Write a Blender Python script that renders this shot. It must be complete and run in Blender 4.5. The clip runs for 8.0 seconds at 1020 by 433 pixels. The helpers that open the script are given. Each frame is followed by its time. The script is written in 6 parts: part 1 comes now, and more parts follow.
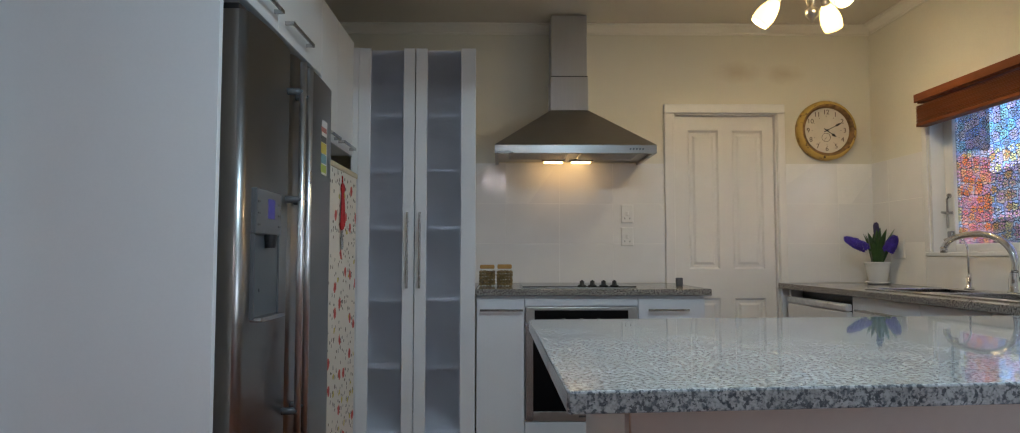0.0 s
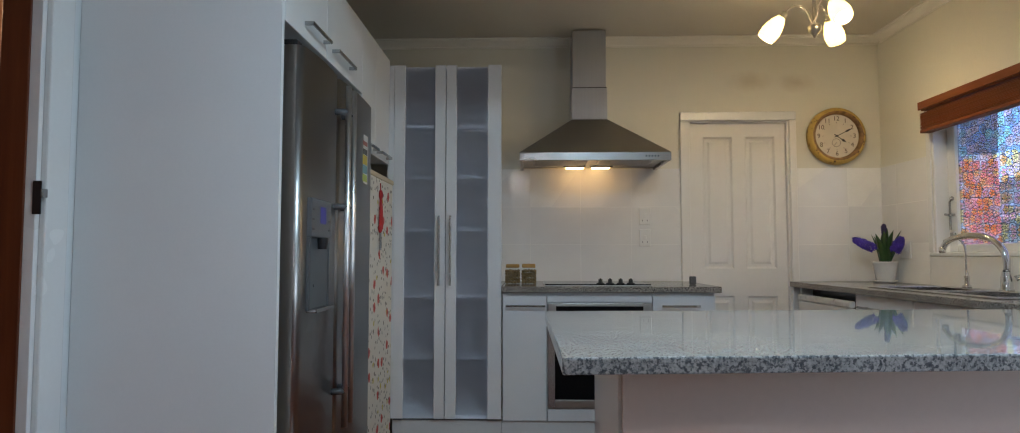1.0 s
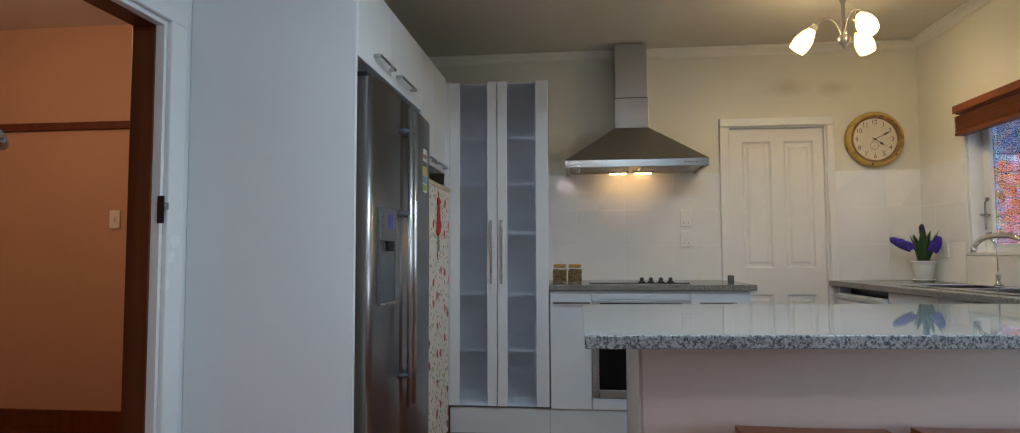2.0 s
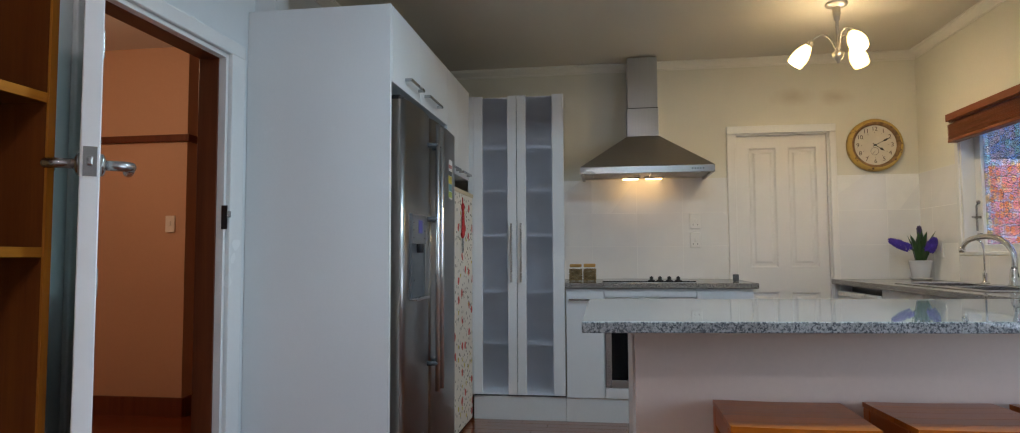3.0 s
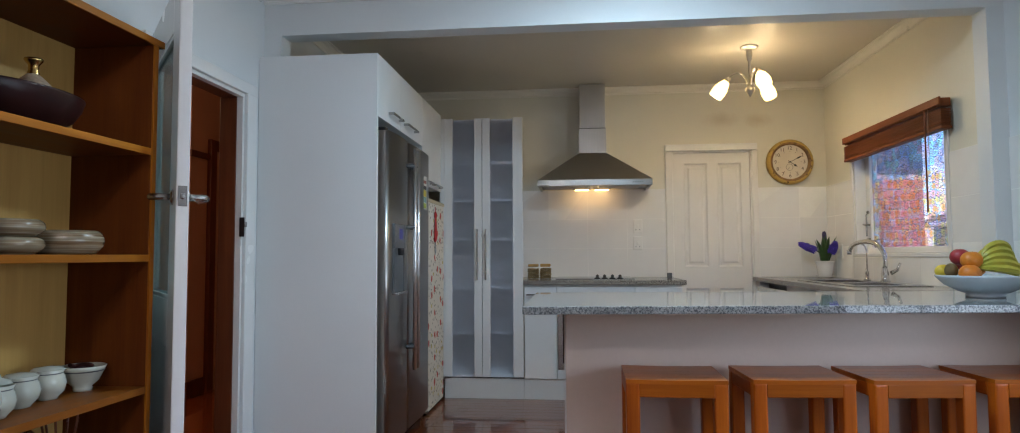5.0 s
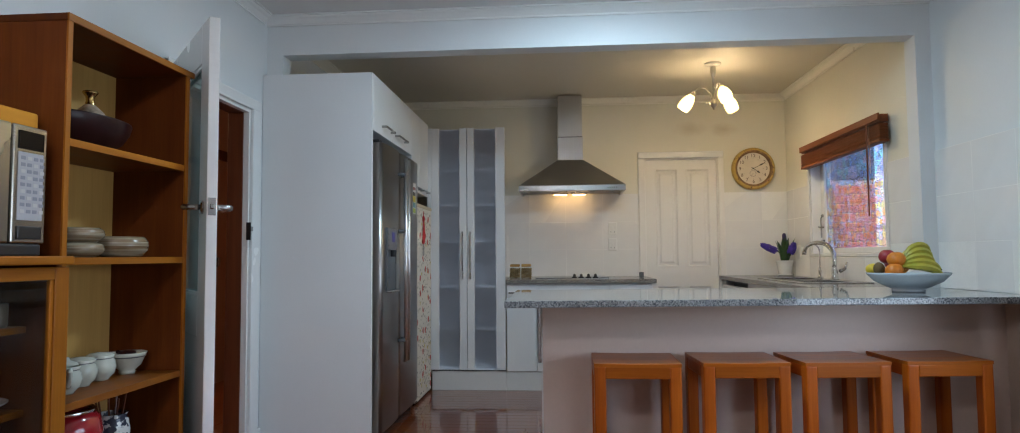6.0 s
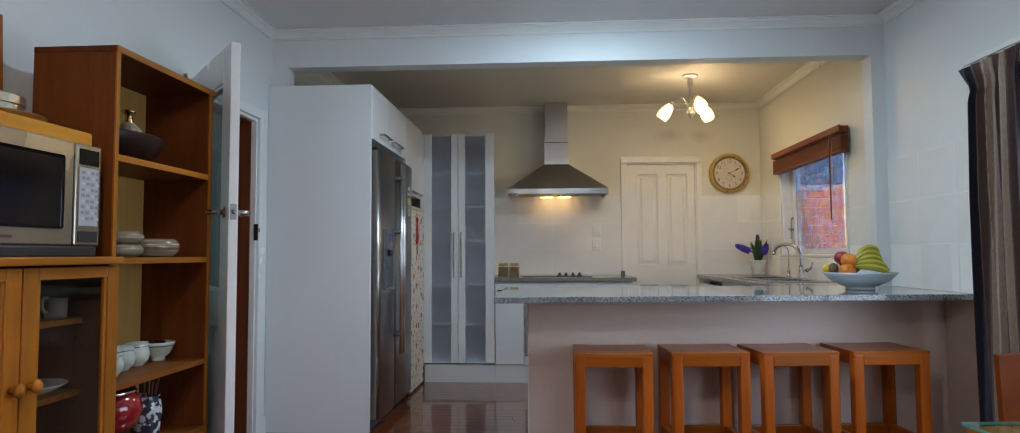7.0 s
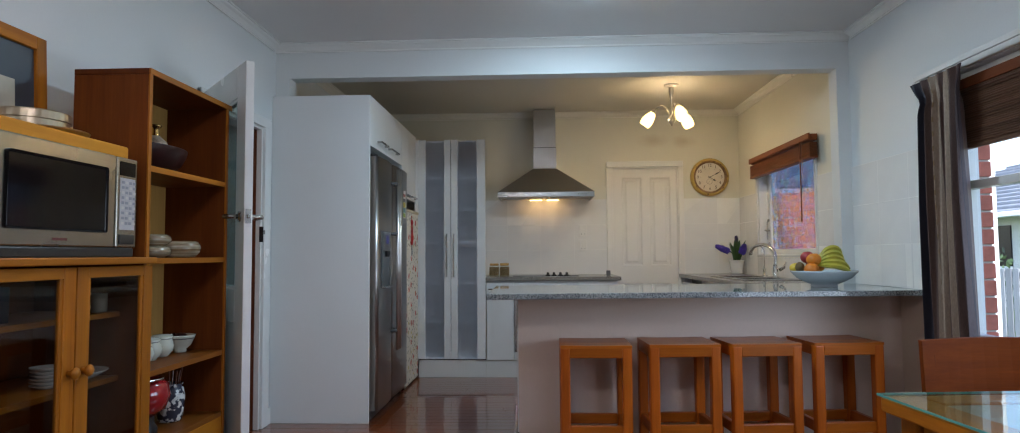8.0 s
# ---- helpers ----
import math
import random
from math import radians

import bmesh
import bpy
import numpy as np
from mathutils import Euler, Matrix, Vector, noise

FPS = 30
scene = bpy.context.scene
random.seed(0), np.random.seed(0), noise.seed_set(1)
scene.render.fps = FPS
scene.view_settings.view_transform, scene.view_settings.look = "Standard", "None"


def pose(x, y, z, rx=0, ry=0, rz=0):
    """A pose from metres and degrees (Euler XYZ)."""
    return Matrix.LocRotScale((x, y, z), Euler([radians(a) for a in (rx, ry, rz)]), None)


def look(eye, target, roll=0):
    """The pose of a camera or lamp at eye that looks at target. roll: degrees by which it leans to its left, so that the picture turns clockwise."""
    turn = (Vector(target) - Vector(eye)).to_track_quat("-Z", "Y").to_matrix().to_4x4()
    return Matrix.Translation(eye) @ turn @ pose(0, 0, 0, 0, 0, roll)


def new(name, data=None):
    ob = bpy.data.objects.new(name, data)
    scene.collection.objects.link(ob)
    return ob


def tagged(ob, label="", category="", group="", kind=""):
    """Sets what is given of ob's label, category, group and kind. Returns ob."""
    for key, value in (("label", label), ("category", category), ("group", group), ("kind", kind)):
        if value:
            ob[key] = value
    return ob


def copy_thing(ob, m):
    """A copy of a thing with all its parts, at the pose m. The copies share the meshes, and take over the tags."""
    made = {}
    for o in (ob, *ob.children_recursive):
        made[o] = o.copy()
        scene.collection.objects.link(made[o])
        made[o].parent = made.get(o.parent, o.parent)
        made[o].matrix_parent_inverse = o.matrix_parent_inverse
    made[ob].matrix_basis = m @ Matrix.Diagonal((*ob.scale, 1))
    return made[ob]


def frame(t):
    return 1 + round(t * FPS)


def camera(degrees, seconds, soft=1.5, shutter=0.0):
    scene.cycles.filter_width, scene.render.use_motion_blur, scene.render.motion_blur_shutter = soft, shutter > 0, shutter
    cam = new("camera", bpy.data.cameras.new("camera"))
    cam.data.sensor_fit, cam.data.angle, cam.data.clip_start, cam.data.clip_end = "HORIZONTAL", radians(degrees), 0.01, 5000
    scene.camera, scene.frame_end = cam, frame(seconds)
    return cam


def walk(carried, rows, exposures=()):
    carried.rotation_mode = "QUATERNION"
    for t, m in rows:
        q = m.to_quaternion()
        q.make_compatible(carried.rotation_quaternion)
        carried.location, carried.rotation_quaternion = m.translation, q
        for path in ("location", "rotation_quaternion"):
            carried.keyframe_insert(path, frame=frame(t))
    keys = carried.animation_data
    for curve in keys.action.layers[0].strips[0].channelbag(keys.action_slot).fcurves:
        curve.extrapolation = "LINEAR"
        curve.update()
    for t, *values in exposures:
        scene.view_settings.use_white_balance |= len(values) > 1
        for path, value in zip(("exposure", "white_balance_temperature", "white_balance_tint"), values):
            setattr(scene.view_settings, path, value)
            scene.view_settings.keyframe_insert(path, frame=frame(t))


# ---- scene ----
cam = camera(74.5, 8.0, 1.0)
PATH = [
    (0, (0.045, 0.067, 1.071), (0.07, 2.064, 1.188), -0.0),
    (0.5, (0.056, -0.08, 1.074), (0.039, 1.916, 1.188), 0.1),
    (1, (0.075, -0.226, 1.073), (0.013, 1.77, 1.189), -0.0),
    (1.5, (0.1, -0.387, 1.073), (-0.016, 1.606, 1.191), -0.1),
    (2, (0.131, -0.546, 1.07), (-0.091, 1.438, 1.19), -0.2),
    (3.5, (0.248, -1.061, 1.081), (-0.048, 0.913, 1.2), -0.3),
    (4, (0.292, -1.241, 1.088), (-0.001, 0.734, 1.205), -0.3),
    (4.5, (0.326, -1.424, 1.088), (0.071, 0.556, 1.205), -0.3),
    (5, (0.345, -1.582, 1.091), (0.138, 0.403, 1.207), -0.3),
    (6.3, (0.386, -2.053, 1.096), (0.236, -0.062, 1.213), -0.4),
    (6.5, (0.387, -2.113, 1.102), (0.24, -0.122, 1.215), -0.3),
    (7, (0.4, -2.262, 1.104), (0.279, -0.269, 1.216), -0.3),
    (7.5, (0.414, -2.408, 1.103), (0.312, -0.414, 1.216), -0.3),
    (8, (0.412, -2.538, 1.102), (0.321, -0.543, 1.216), -0.4),
]
walk(cam, [(t, look(eye, target, roll)) for t, eye, target, roll in PATH],
     exposures=[(0, 1.54), (1, 1.57), (2, 1.70), (3.5, 1.78), (5, 1.83), (6.5, 1.80), (8, 1.66)])


# ---- world, sun, large lights, exposure ----
world = bpy.data.worlds.new("sky")
scene.view_settings.use_white_balance = True
scene.view_settings.white_balance_temperature = 5950
scene.view_settings.white_balance_tint = 18
scene.world = world
world.use_nodes = True
wn = world.node_tree.nodes
sky = wn.new("ShaderNodeTexSky")
sky.sky_type = 'NISHITA'
sky.sun_disc = False
sky.sun_elevation = radians(47)
sky.sun_rotation = radians(194)
wn["Background"].inputs[1].default_value = 0.15
world.node_tree.links.new(sky.outputs[0], wn["Background"].inputs[0])

sun = new("sun", bpy.data.lights.new("sun", "SUN"))
sun.data.energy, sun.data.angle, sun.data.color = 3.2, radians(6), (1.0, 0.96, 0.90)
sun.matrix_world = look((-2, -8, 9), (0, 0, 0))


def area(name, eye, target, w, h, watts, color):
    ob = new(name, bpy.data.lights.new(name, "AREA"))
    ob.data.shape, ob.data.size, ob.data.size_y = "RECTANGLE", w, h
    ob.data.energy, ob.data.color = watts, color
    ob.matrix_world = look(eye, target)
    return ob


# daylight in the dining window below its blind
area("east_window_light", (2.50, -0.38, 1.15), (0, -0.38, 1.15), 1.65, 0.90, 6.0, (0.78, 0.91, 1.0))


def bulb(name, at, watts, color, radius):
    ob = new(name, bpy.data.lights.new(name, "POINT"))
    ob.data.energy, ob.data.color, ob.data.shadow_soft_size = watts, color, radius
    ob.location = at
    return ob


bulb("hall_bulb", (-2.9, 1.7, 2.25), 8.0, (1.0, 0.62, 0.32), 0.06)
WARM = (1.0, 0.78, 0.46)


# ---- materials ----
def nodes_of(name):
    m = bpy.data.materials.new(name)
    m.use_nodes = True
    n, l = m.node_tree.nodes, m.node_tree.links
    return m, n, l, n["Principled BSDF"]


def coords(n, l, scale=(1, 1, 1), kind="Object"):
    tc, mp = n.new("ShaderNodeTexCoord"), n.new("ShaderNodeMapping")
    mp.inputs["Scale"].default_value = scale
    l.new(tc.outputs[kind], mp.inputs["Vector"])
    return mp.outputs[0]


def noise_tex(n, l, vec, scale, detail=4.0, rough=0.55):
    t = n.new("ShaderNodeTexNoise")
    t.inputs["Scale"].default_value, t.inputs["Detail"].default_value, t.inputs["Roughness"].default_value = scale, detail, rough
    l.new(vec, t.inputs["Vector"])
    return t.outputs["Fac"]


def ramp(n, l, fac, stops, mode="LINEAR"):
    r = n.new("ShaderNodeValToRGB")
    r.color_ramp.interpolation = mode
    e = r.color_ramp.elements
    while len(e) < len(stops):
        e.new(0.5)
    for k, (p, c) in enumerate(stops):
        e[k].position, e[k].color = p, (*c, 1)
    l.new(fac, r.inputs[0])
    return r.outputs[0]


def math_node(n, l, op, a, b=None, clamp=False):
    m = n.new("ShaderNodeMath")
    m.operation, m.use_clamp = op, clamp
    for k, v in enumerate((a, b)):
        if v is None:
            continue
        if isinstance(v, (int, float)):
            m.inputs[k].default_value = v
        else:
            l.new(v, m.inputs[k])
    return m.outputs[0]


def mix(n, l, fac, a, b, blend="MIX"):
    m = n.new("ShaderNodeMix")
    m.data_type, m.blend_type = "RGBA", blend
    for k, v in ((0, fac), (6, a), (7, b)):
        if isinstance(v, (int, float)):
            m.inputs[k].default_value = v
        elif isinstance(v, tuple):
            m.inputs[k].default_value = (*v, 1)
        else:
            l.new(v, m.inputs[k])
    return m.outputs[2]


def bump(n, l, b, height, strength, distance=0.002):
    bp = n.new("ShaderNodeBump")
    bp.inputs["Strength"].default_value, bp.inputs["Distance"].default_value = strength, distance
    l.new(height, bp.inputs["Height"])
    l.new(bp.outputs[0], b.inputs["Normal"])


def shade(c, f):
    return tuple(min(1.0, v * f) for v in c)


def painted(name, color, rough=0.5, var=0.06, fine=60, coarse=1.3, relief=0.08, metal=0.0, coat=0.0, spec=0.5):
    """Paint, plastic, ceramic or metal with faint blotches and a fine grain."""
    m, n, l, b = nodes_of(name)
    v = coords(n, l)
    big, small = noise_tex(n, l, v, coarse, 3), noise_tex(n, l, v, fine, 3)
    both = math_node(n, l, "ADD", math_node(n, l, "MULTIPLY", big, 0.7), math_node(n, l, "MULTIPLY", small, 0.3))
    l.new(ramp(n, l, both, [(0.3, shade(color, 1 - var)), (0.7, shade(color, 1 + var))]), b.inputs["Base Color"])
    r = n.new("ShaderNodeMapRange")
    r.inputs["To Min"].default_value, r.inputs["To Max"].default_value = max(0.02, rough - 0.07), min(1, rough + 0.07)
    l.new(big, r.inputs[0])
    l.new(r.outputs[0], b.inputs["Roughness"])
    b.inputs["Metallic"].default_value, b.inputs["Coat Weight"].default_value = metal, coat
    b.inputs["Specular IOR Level"].default_value = spec
    bump(n, l, b, small, relief)
    return m


def wooden(name, dark, light, axis="z", rough=0.4, coat=0.2, scale=1.0, spec=0.38, gloss=0.25):
    """Wood with the grain along an axis; tone varies from piece to piece."""
    m, n, l, b = nodes_of(name)
    long, cross = 1.2 * scale, 22.0 * scale
    s = {"x": (long, cross, cross), "y": (cross, long, cross), "z": (cross, cross, long)}[axis]
    v = coords(n, l, s)
    oi = n.new("ShaderNodeObjectInfo")
    add = n.new("ShaderNodeVectorMath")
    add.operation = "ADD"
    cmb = n.new("ShaderNodeCombineXYZ")
    for k in range(3):
        l.new(math_node(n, l, "MULTIPLY", oi.outputs["Random"], 37.0 + 11 * k), cmb.inputs[k])
    l.new(v, add.inputs[0])
    l.new(cmb.outputs[0], add.inputs[1])
    g1 = noise_tex(n, l, add.outputs[0], 1.0, 5, 0.6)
    g2 = noise_tex(n, l, add.outputs[0], 5.5, 3, 0.6)
    fac = math_node(n, l, "ADD", math_node(n, l, "MULTIPLY", g1, 0.75), math_node(n, l, "MULTIPLY", g2, 0.25))
    base = ramp(n, l, fac, [(0.32, dark), (0.52, tuple((a + c) / 2 for a, c in zip(dark, light))), (0.70, light)])
    tone = n.new("ShaderNodeMapRange")
    tone.inputs["To Min"].default_value, tone.inputs["To Max"].default_value = 0.82, 1.12
    l.new(oi.outputs["Random"], tone.inputs[0])
    hsv = n.new("ShaderNodeHueSaturation")
    l.new(tone.outputs[0], hsv.inputs["Value"])
    l.new(base, hsv.inputs["Color"])
    l.new(hsv.outputs[0], b.inputs["Base Color"])
    rr = n.new("ShaderNodeMapRange")
    rr.inputs["To Min"].default_value, rr.inputs["To Max"].default_value = rough - 0.08, rough + 0.12
    l.new(g1, rr.inputs[0])
    l.new(rr.outputs[0], b.inputs["Roughness"])
    b.inputs["Specular IOR Level"].default_value = spec
    b.inputs["Coat Weight"].default_value, b.inputs["Coat Roughness"].default_value = coat, gloss
    bump(n, l, b, fac, 0.12)
    return m


def granite(name, light, mid, dark, rough):
    """Polished granite: pale grains, mid-grey patches and dark mica spots."""
    m, n, l, b = nodes_of(name)
    v = coords(n, l)
    grain = noise_tex(n, l, v, 150, 4, 0.6)
    base = ramp(n, l, grain, [(0.38, mid), (0.47, light), (0.60, shade(light, 1.35))])
    spots = ramp(n, l, noise_tex(n, l, v, 140, 4, 0.6), [(0.53, (0, 0, 0)), (0.57, (1, 1, 1))])
    col = mix(n, l, math_node(n, l, "MULTIPLY", spots, 0.82), base, dark)
    clouds = ramp(n, l, noise_tex(n, l, v, 9, 4), [(0.35, (0.86, 0.86, 0.86)), (0.65, (1.08, 1.08, 1.08))])
    l.new(mix(n, l, 1.0, col, clouds, "MULTIPLY"), b.inputs["Base Color"])
    b.inputs["Roughness"].default_value = rough
    b.inputs["Specular IOR Level"].default_value = 0.42
    return m


def brushed(name, color, rough=0.3, axis="z", streak=260, sag=0.0):
    m, n, l, b = nodes_of(name)
    s = {"x": (3, streak, streak), "y": (streak, 3, streak), "z": (streak, streak, 3)}[axis]
    g = noise_tex(n, l, coords(n, l, s), 1.0, 3)
    big = noise_tex(n, l, coords(n, l), 3.0, 3)
    tone = math_node(n, l, "ADD", math_node(n, l, "MULTIPLY", g, 0.6), math_node(n, l, "MULTIPLY", big, 0.4))
    l.new(ramp(n, l, tone, [(0.3, shade(color, 0.95)), (0.7, shade(color, 1.05))]), b.inputs["Base Color"])
    r = n.new("ShaderNodeMapRange")
    r.inputs["To Min"].default_value, r.inputs["To Max"].default_value = rough - 0.04, rough + 0.05
    l.new(big, r.inputs[0])
    l.new(r.outputs[0], b.inputs["Roughness"])
    b.inputs["Metallic"].default_value = 1.0
    if sag:
        bump(n, l, b, noise_tex(n, l, coords(n, l), 5.0, 1), sag, 0.02)
    return m


def clear_glass(name, tint=(1, 1, 1), rough=0.0, gloss=0.5):
    """Thin pane: see-through with a reflection that grows at grazing angles."""
    m, n, l, b = nodes_of(name)
    n.remove(b)
    out = n["Material Output"]
    tr, gl, fr, mx = n.new("ShaderNodeBsdfTransparent"), n.new("ShaderNodeBsdfGlossy"), n.new("ShaderNodeLayerWeight"), n.new("ShaderNodeMixShader")
    tr.inputs[0].default_value = (*tint, 1)
    gl.inputs["Roughness"].default_value = rough
    smear = noise_tex(n, l, coords(n, l), 6, 3)
    grazing = math_node(n, l, "ADD", math_node(n, l, "MULTIPLY", math_node(n, l, "POWER", fr.outputs["Facing"], 4.0), 0.9), 0.045)
    l.new(math_node(n, l, "MULTIPLY", grazing, ramp(n, l, smear, [(0.3, (gloss * 0.8,) * 3), (0.7, (gloss,) * 3)])), mx.inputs[0])
    l.new(tr.outputs[0], mx.inputs[1])
    l.new(gl.outputs[0], mx.inputs[2])
    l.new(mx.outputs[0], out.inputs[0])
    return m


def glowing(name, color, strength, base=(0.9, 0.88, 0.82)):
    m, n, l, b = nodes_of(name)
    b.inputs["Base Color"].default_value = (*base, 1)
    b.inputs["Emission Color"].default_value = (*color, 1)
    b.inputs["Emission Strength"].default_value = strength
    return m


wall_paint = painted("dining_wall_paint", (0.70, 0.72, 0.72), 0.55, 0.03, 90, 0.8)
kitchen_paint = painted("kitchen_wall_paint", (0.71, 0.685, 0.58), 0.50, 0.05, 90, 1.1)
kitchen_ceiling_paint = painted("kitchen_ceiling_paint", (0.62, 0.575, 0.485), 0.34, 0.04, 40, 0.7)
ceiling_paint = painted("ceiling_paint", (0.70, 0.69, 0.68), 0.36, 0.03, 40, 0.7)


def stained_wall():
    """The kitchen paint with two soft brown patches high on the back wall."""
    m, n, l, bs = nodes_of("patchy_kitchen_paint")
    v = coords(n, l)
    c = ramp(n, l, noise_tex(n, l, v, 1.1, 3), [(0.3, (0.67, 0.645, 0.55)), (0.7, (0.74, 0.715, 0.61))])
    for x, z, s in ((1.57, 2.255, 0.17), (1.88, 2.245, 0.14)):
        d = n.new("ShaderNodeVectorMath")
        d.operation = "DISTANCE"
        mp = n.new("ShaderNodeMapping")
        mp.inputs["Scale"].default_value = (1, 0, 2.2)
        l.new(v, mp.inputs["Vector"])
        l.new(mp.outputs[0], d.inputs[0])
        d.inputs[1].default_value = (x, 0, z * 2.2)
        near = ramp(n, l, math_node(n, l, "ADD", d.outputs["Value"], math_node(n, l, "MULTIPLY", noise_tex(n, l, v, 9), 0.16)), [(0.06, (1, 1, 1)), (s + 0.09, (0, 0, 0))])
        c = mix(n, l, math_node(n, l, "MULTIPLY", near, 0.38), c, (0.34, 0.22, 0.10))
    l.new(c, bs.inputs["Base Color"])
    bs.inputs["Roughness"].default_value = 0.5
    bump(n, l, bs, noise_tex(n, l, v, 90, 3), 0.08)
    return m


patchy_paint = stained_wall()
trim_paint = painted("gloss_trim_paint", (0.78, 0.78, 0.76), 0.25, 0.03, 50, 2)
door_paint = painted("door_paint", (0.80, 0.78, 0.74), 0.35, 0.03, 50, 2)
laminate = painted("white_laminate", (0.74, 0.75, 0.75), 0.40, 0.03, 120, 1.4, 0.05)
toe_paint = painted("kickboard_laminate", (0.70, 0.70, 0.68), 0.45, 0.05, 80, 2)
tile_glaze = painted("white_tile_glaze", (0.80, 0.79, 0.77), 0.09, 0.025, 12, 4, 0.10)
grout = painted("grout", (0.82, 0.81, 0.78), 0.9, 0.08, 150, 4)
pen_paint = painted("breakfast_bar_paint", (0.62, 0.505, 0.425), 0.36, 0.05, 60, 1.2)
hall_paint = painted("hall_wall_paint", (0.52, 0.33, 0.22), 0.6, 0.05, 60, 1.2)
grey_granite = granite("polished_grey_granite", (0.285, 0.305, 0.305), (0.125, 0.145, 0.158), (0.045, 0.056, 0.066), 0.035)
brown_granite = granite("polished_brown_granite", (0.27, 0.25, 0.22), (0.14, 0.12, 0.10), (0.03, 0.025, 0.02), 0.14)
steel = brushed("brushed_steel", (0.46, 0.46, 0.465), 0.24, "z")
duct_steel = brushed("duct_steel", (0.56, 0.57, 0.575), 0.30, "z", sag=0.35)
steel_x = brushed("brushed_steel_across", (0.43, 0.42, 0.40), 0.36, "x", sag=0.12)
fridge_steel = brushed("fridge_steel", (0.38, 0.375, 0.36), 0.30, "z")
chrome = painted("chrome", (0.72, 0.72, 0.72), 0.12, 0.03, 80, 5, 0.01, 1.0)
nickel = painted("satin_nickel", (0.50, 0.47, 0.42), 0.30, 0.06, 120, 6, 0.02, 1.0)
handle_steel = painted("handle_steel", (0.42, 0.42, 0.41), 0.26, 0.05, 120, 6, 0.02, 1.0)
black_plastic = painted("black_plastic", (0.015, 0.015, 0.016), 0.35, 0.2, 60, 6)
grey_plastic = painted("grey_plastic", (0.085, 0.088, 0.092), 0.4, 0.1, 60, 6)
black_glass = painted("black_glass", (0.006, 0.006, 0.007), 0.08, 0.1, 30, 3, 0.0, 0.0, 0.0, 0.16)
white_plastic = painted("white_plastic", (0.78, 0.77, 0.74), 0.35, 0.03, 60, 6)
shelf_wood = wooden("shelf_veneer", (0.090, 0.0195, 0.0025), (0.150, 0.040, 0.005), "z", 0.5, 0.0, spec=0.16)
shelf_wood_y = wooden("shelf_veneer_along", (0.13, 0.038, 0.0035), (0.23, 0.074, 0.007), "y", 0.45, 0.0, spec=0.22)
shelf_back = wooden("shelf_back_panel", (0.38, 0.215, 0.055), (0.50, 0.295, 0.085), "z", 0.5, 0.05)
rimu = wooden("cabinet_wood", (0.25, 0.074, 0.0035), (0.43, 0.155, 0.007), "z", 0.45, 0.03, spec=0.2)
rimu_y = wooden("cabinet_wood_along", (0.28, 0.088, 0.0035), (0.48, 0.178, 0.008), "y", 0.45, 0.03, spec=0.2)
stool_wood = wooden("stool_wood", (0.32, 0.062, 0.002), (0.54, 0.135, 0.005), "z", 0.36, 0.10, spec=0.28)
stool_wood_x = wooden("stool_wood_across", (0.27, 0.058, 0.002), (0.46, 0.126, 0.006), "x", 0.30, 0.15, spec=0.22)
stool_wood_y = wooden("stool_wood_along", (0.27, 0.050, 0.002), (0.46, 0.110, 0.005), "y", 0.34, 0.15, spec=0.28)
blind_wood = wooden("blind_wood", (0.13, 0.034, 0.010), (0.23, 0.066, 0.019), "y", 0.45, 0.0, spec=0.2)
dark_jamb = wooden("dark_stained_wood", (0.09, 0.022, 0.007), (0.17, 0.045, 0.014), "z", 0.40)
chair_wood = wooden("chair_wood", (0.11, 0.020, 0.001), (0.19, 0.042, 0.002), "x", 0.6, 0.0)
chair_wood.node_tree.nodes["Principled BSDF"].inputs["Specular IOR Level"].default_value = 0.08
floor_wood = wooden("polished_floorboards", (0.11, 0.024, 0.006), (0.25, 0.066, 0.017), "x", 0.20, 0.8, 0.7, gloss=0.05)
porcelain = painted("grey_white_porcelain", (0.47, 0.49, 0.42), 0.15, 0.04, 40, 8)
white_ceramic = painted("white_ceramic", (0.78, 0.78, 0.76), 0.15, 0.03, 40, 8)
stoneware = painted("stoneware", (0.36, 0.33, 0.26), 0.3, 0.15, 30, 14)


# ---- building helpers ----
def world_of(ob):
    m = ob.matrix_basis.copy()
    if ob.parent:
        m = world_of(ob.parent) @ ob.matrix_parent_inverse @ m
    return m


def part(name, bm, material, parent=None, label="", smooth=False):
    """Links a bmesh, given in world metres, as one mesh object under its thing."""
    me = bpy.data.meshes.new(name)
    bmesh.ops.recalc_face_normals(bm, faces=bm.faces)
    bm.to_mesh(me)
    bm.free()
    me.materials.append(material)
    if smooth:
        me.polygons.foreach_set("use_smooth", [True] * len(me.polygons))
    ob = new(name, me)
    if parent:
        ob.parent = parent
        ob.matrix_parent_inverse = world_of(parent).inverted()
    if label:
        ob["label"] = label
    return ob


def thing(name, at, label, category, group="", kind=""):
    ob = new(name)
    ob.empty_display_size = 0.1
    ob.location = at
    return tagged(ob, label, category, group, kind)


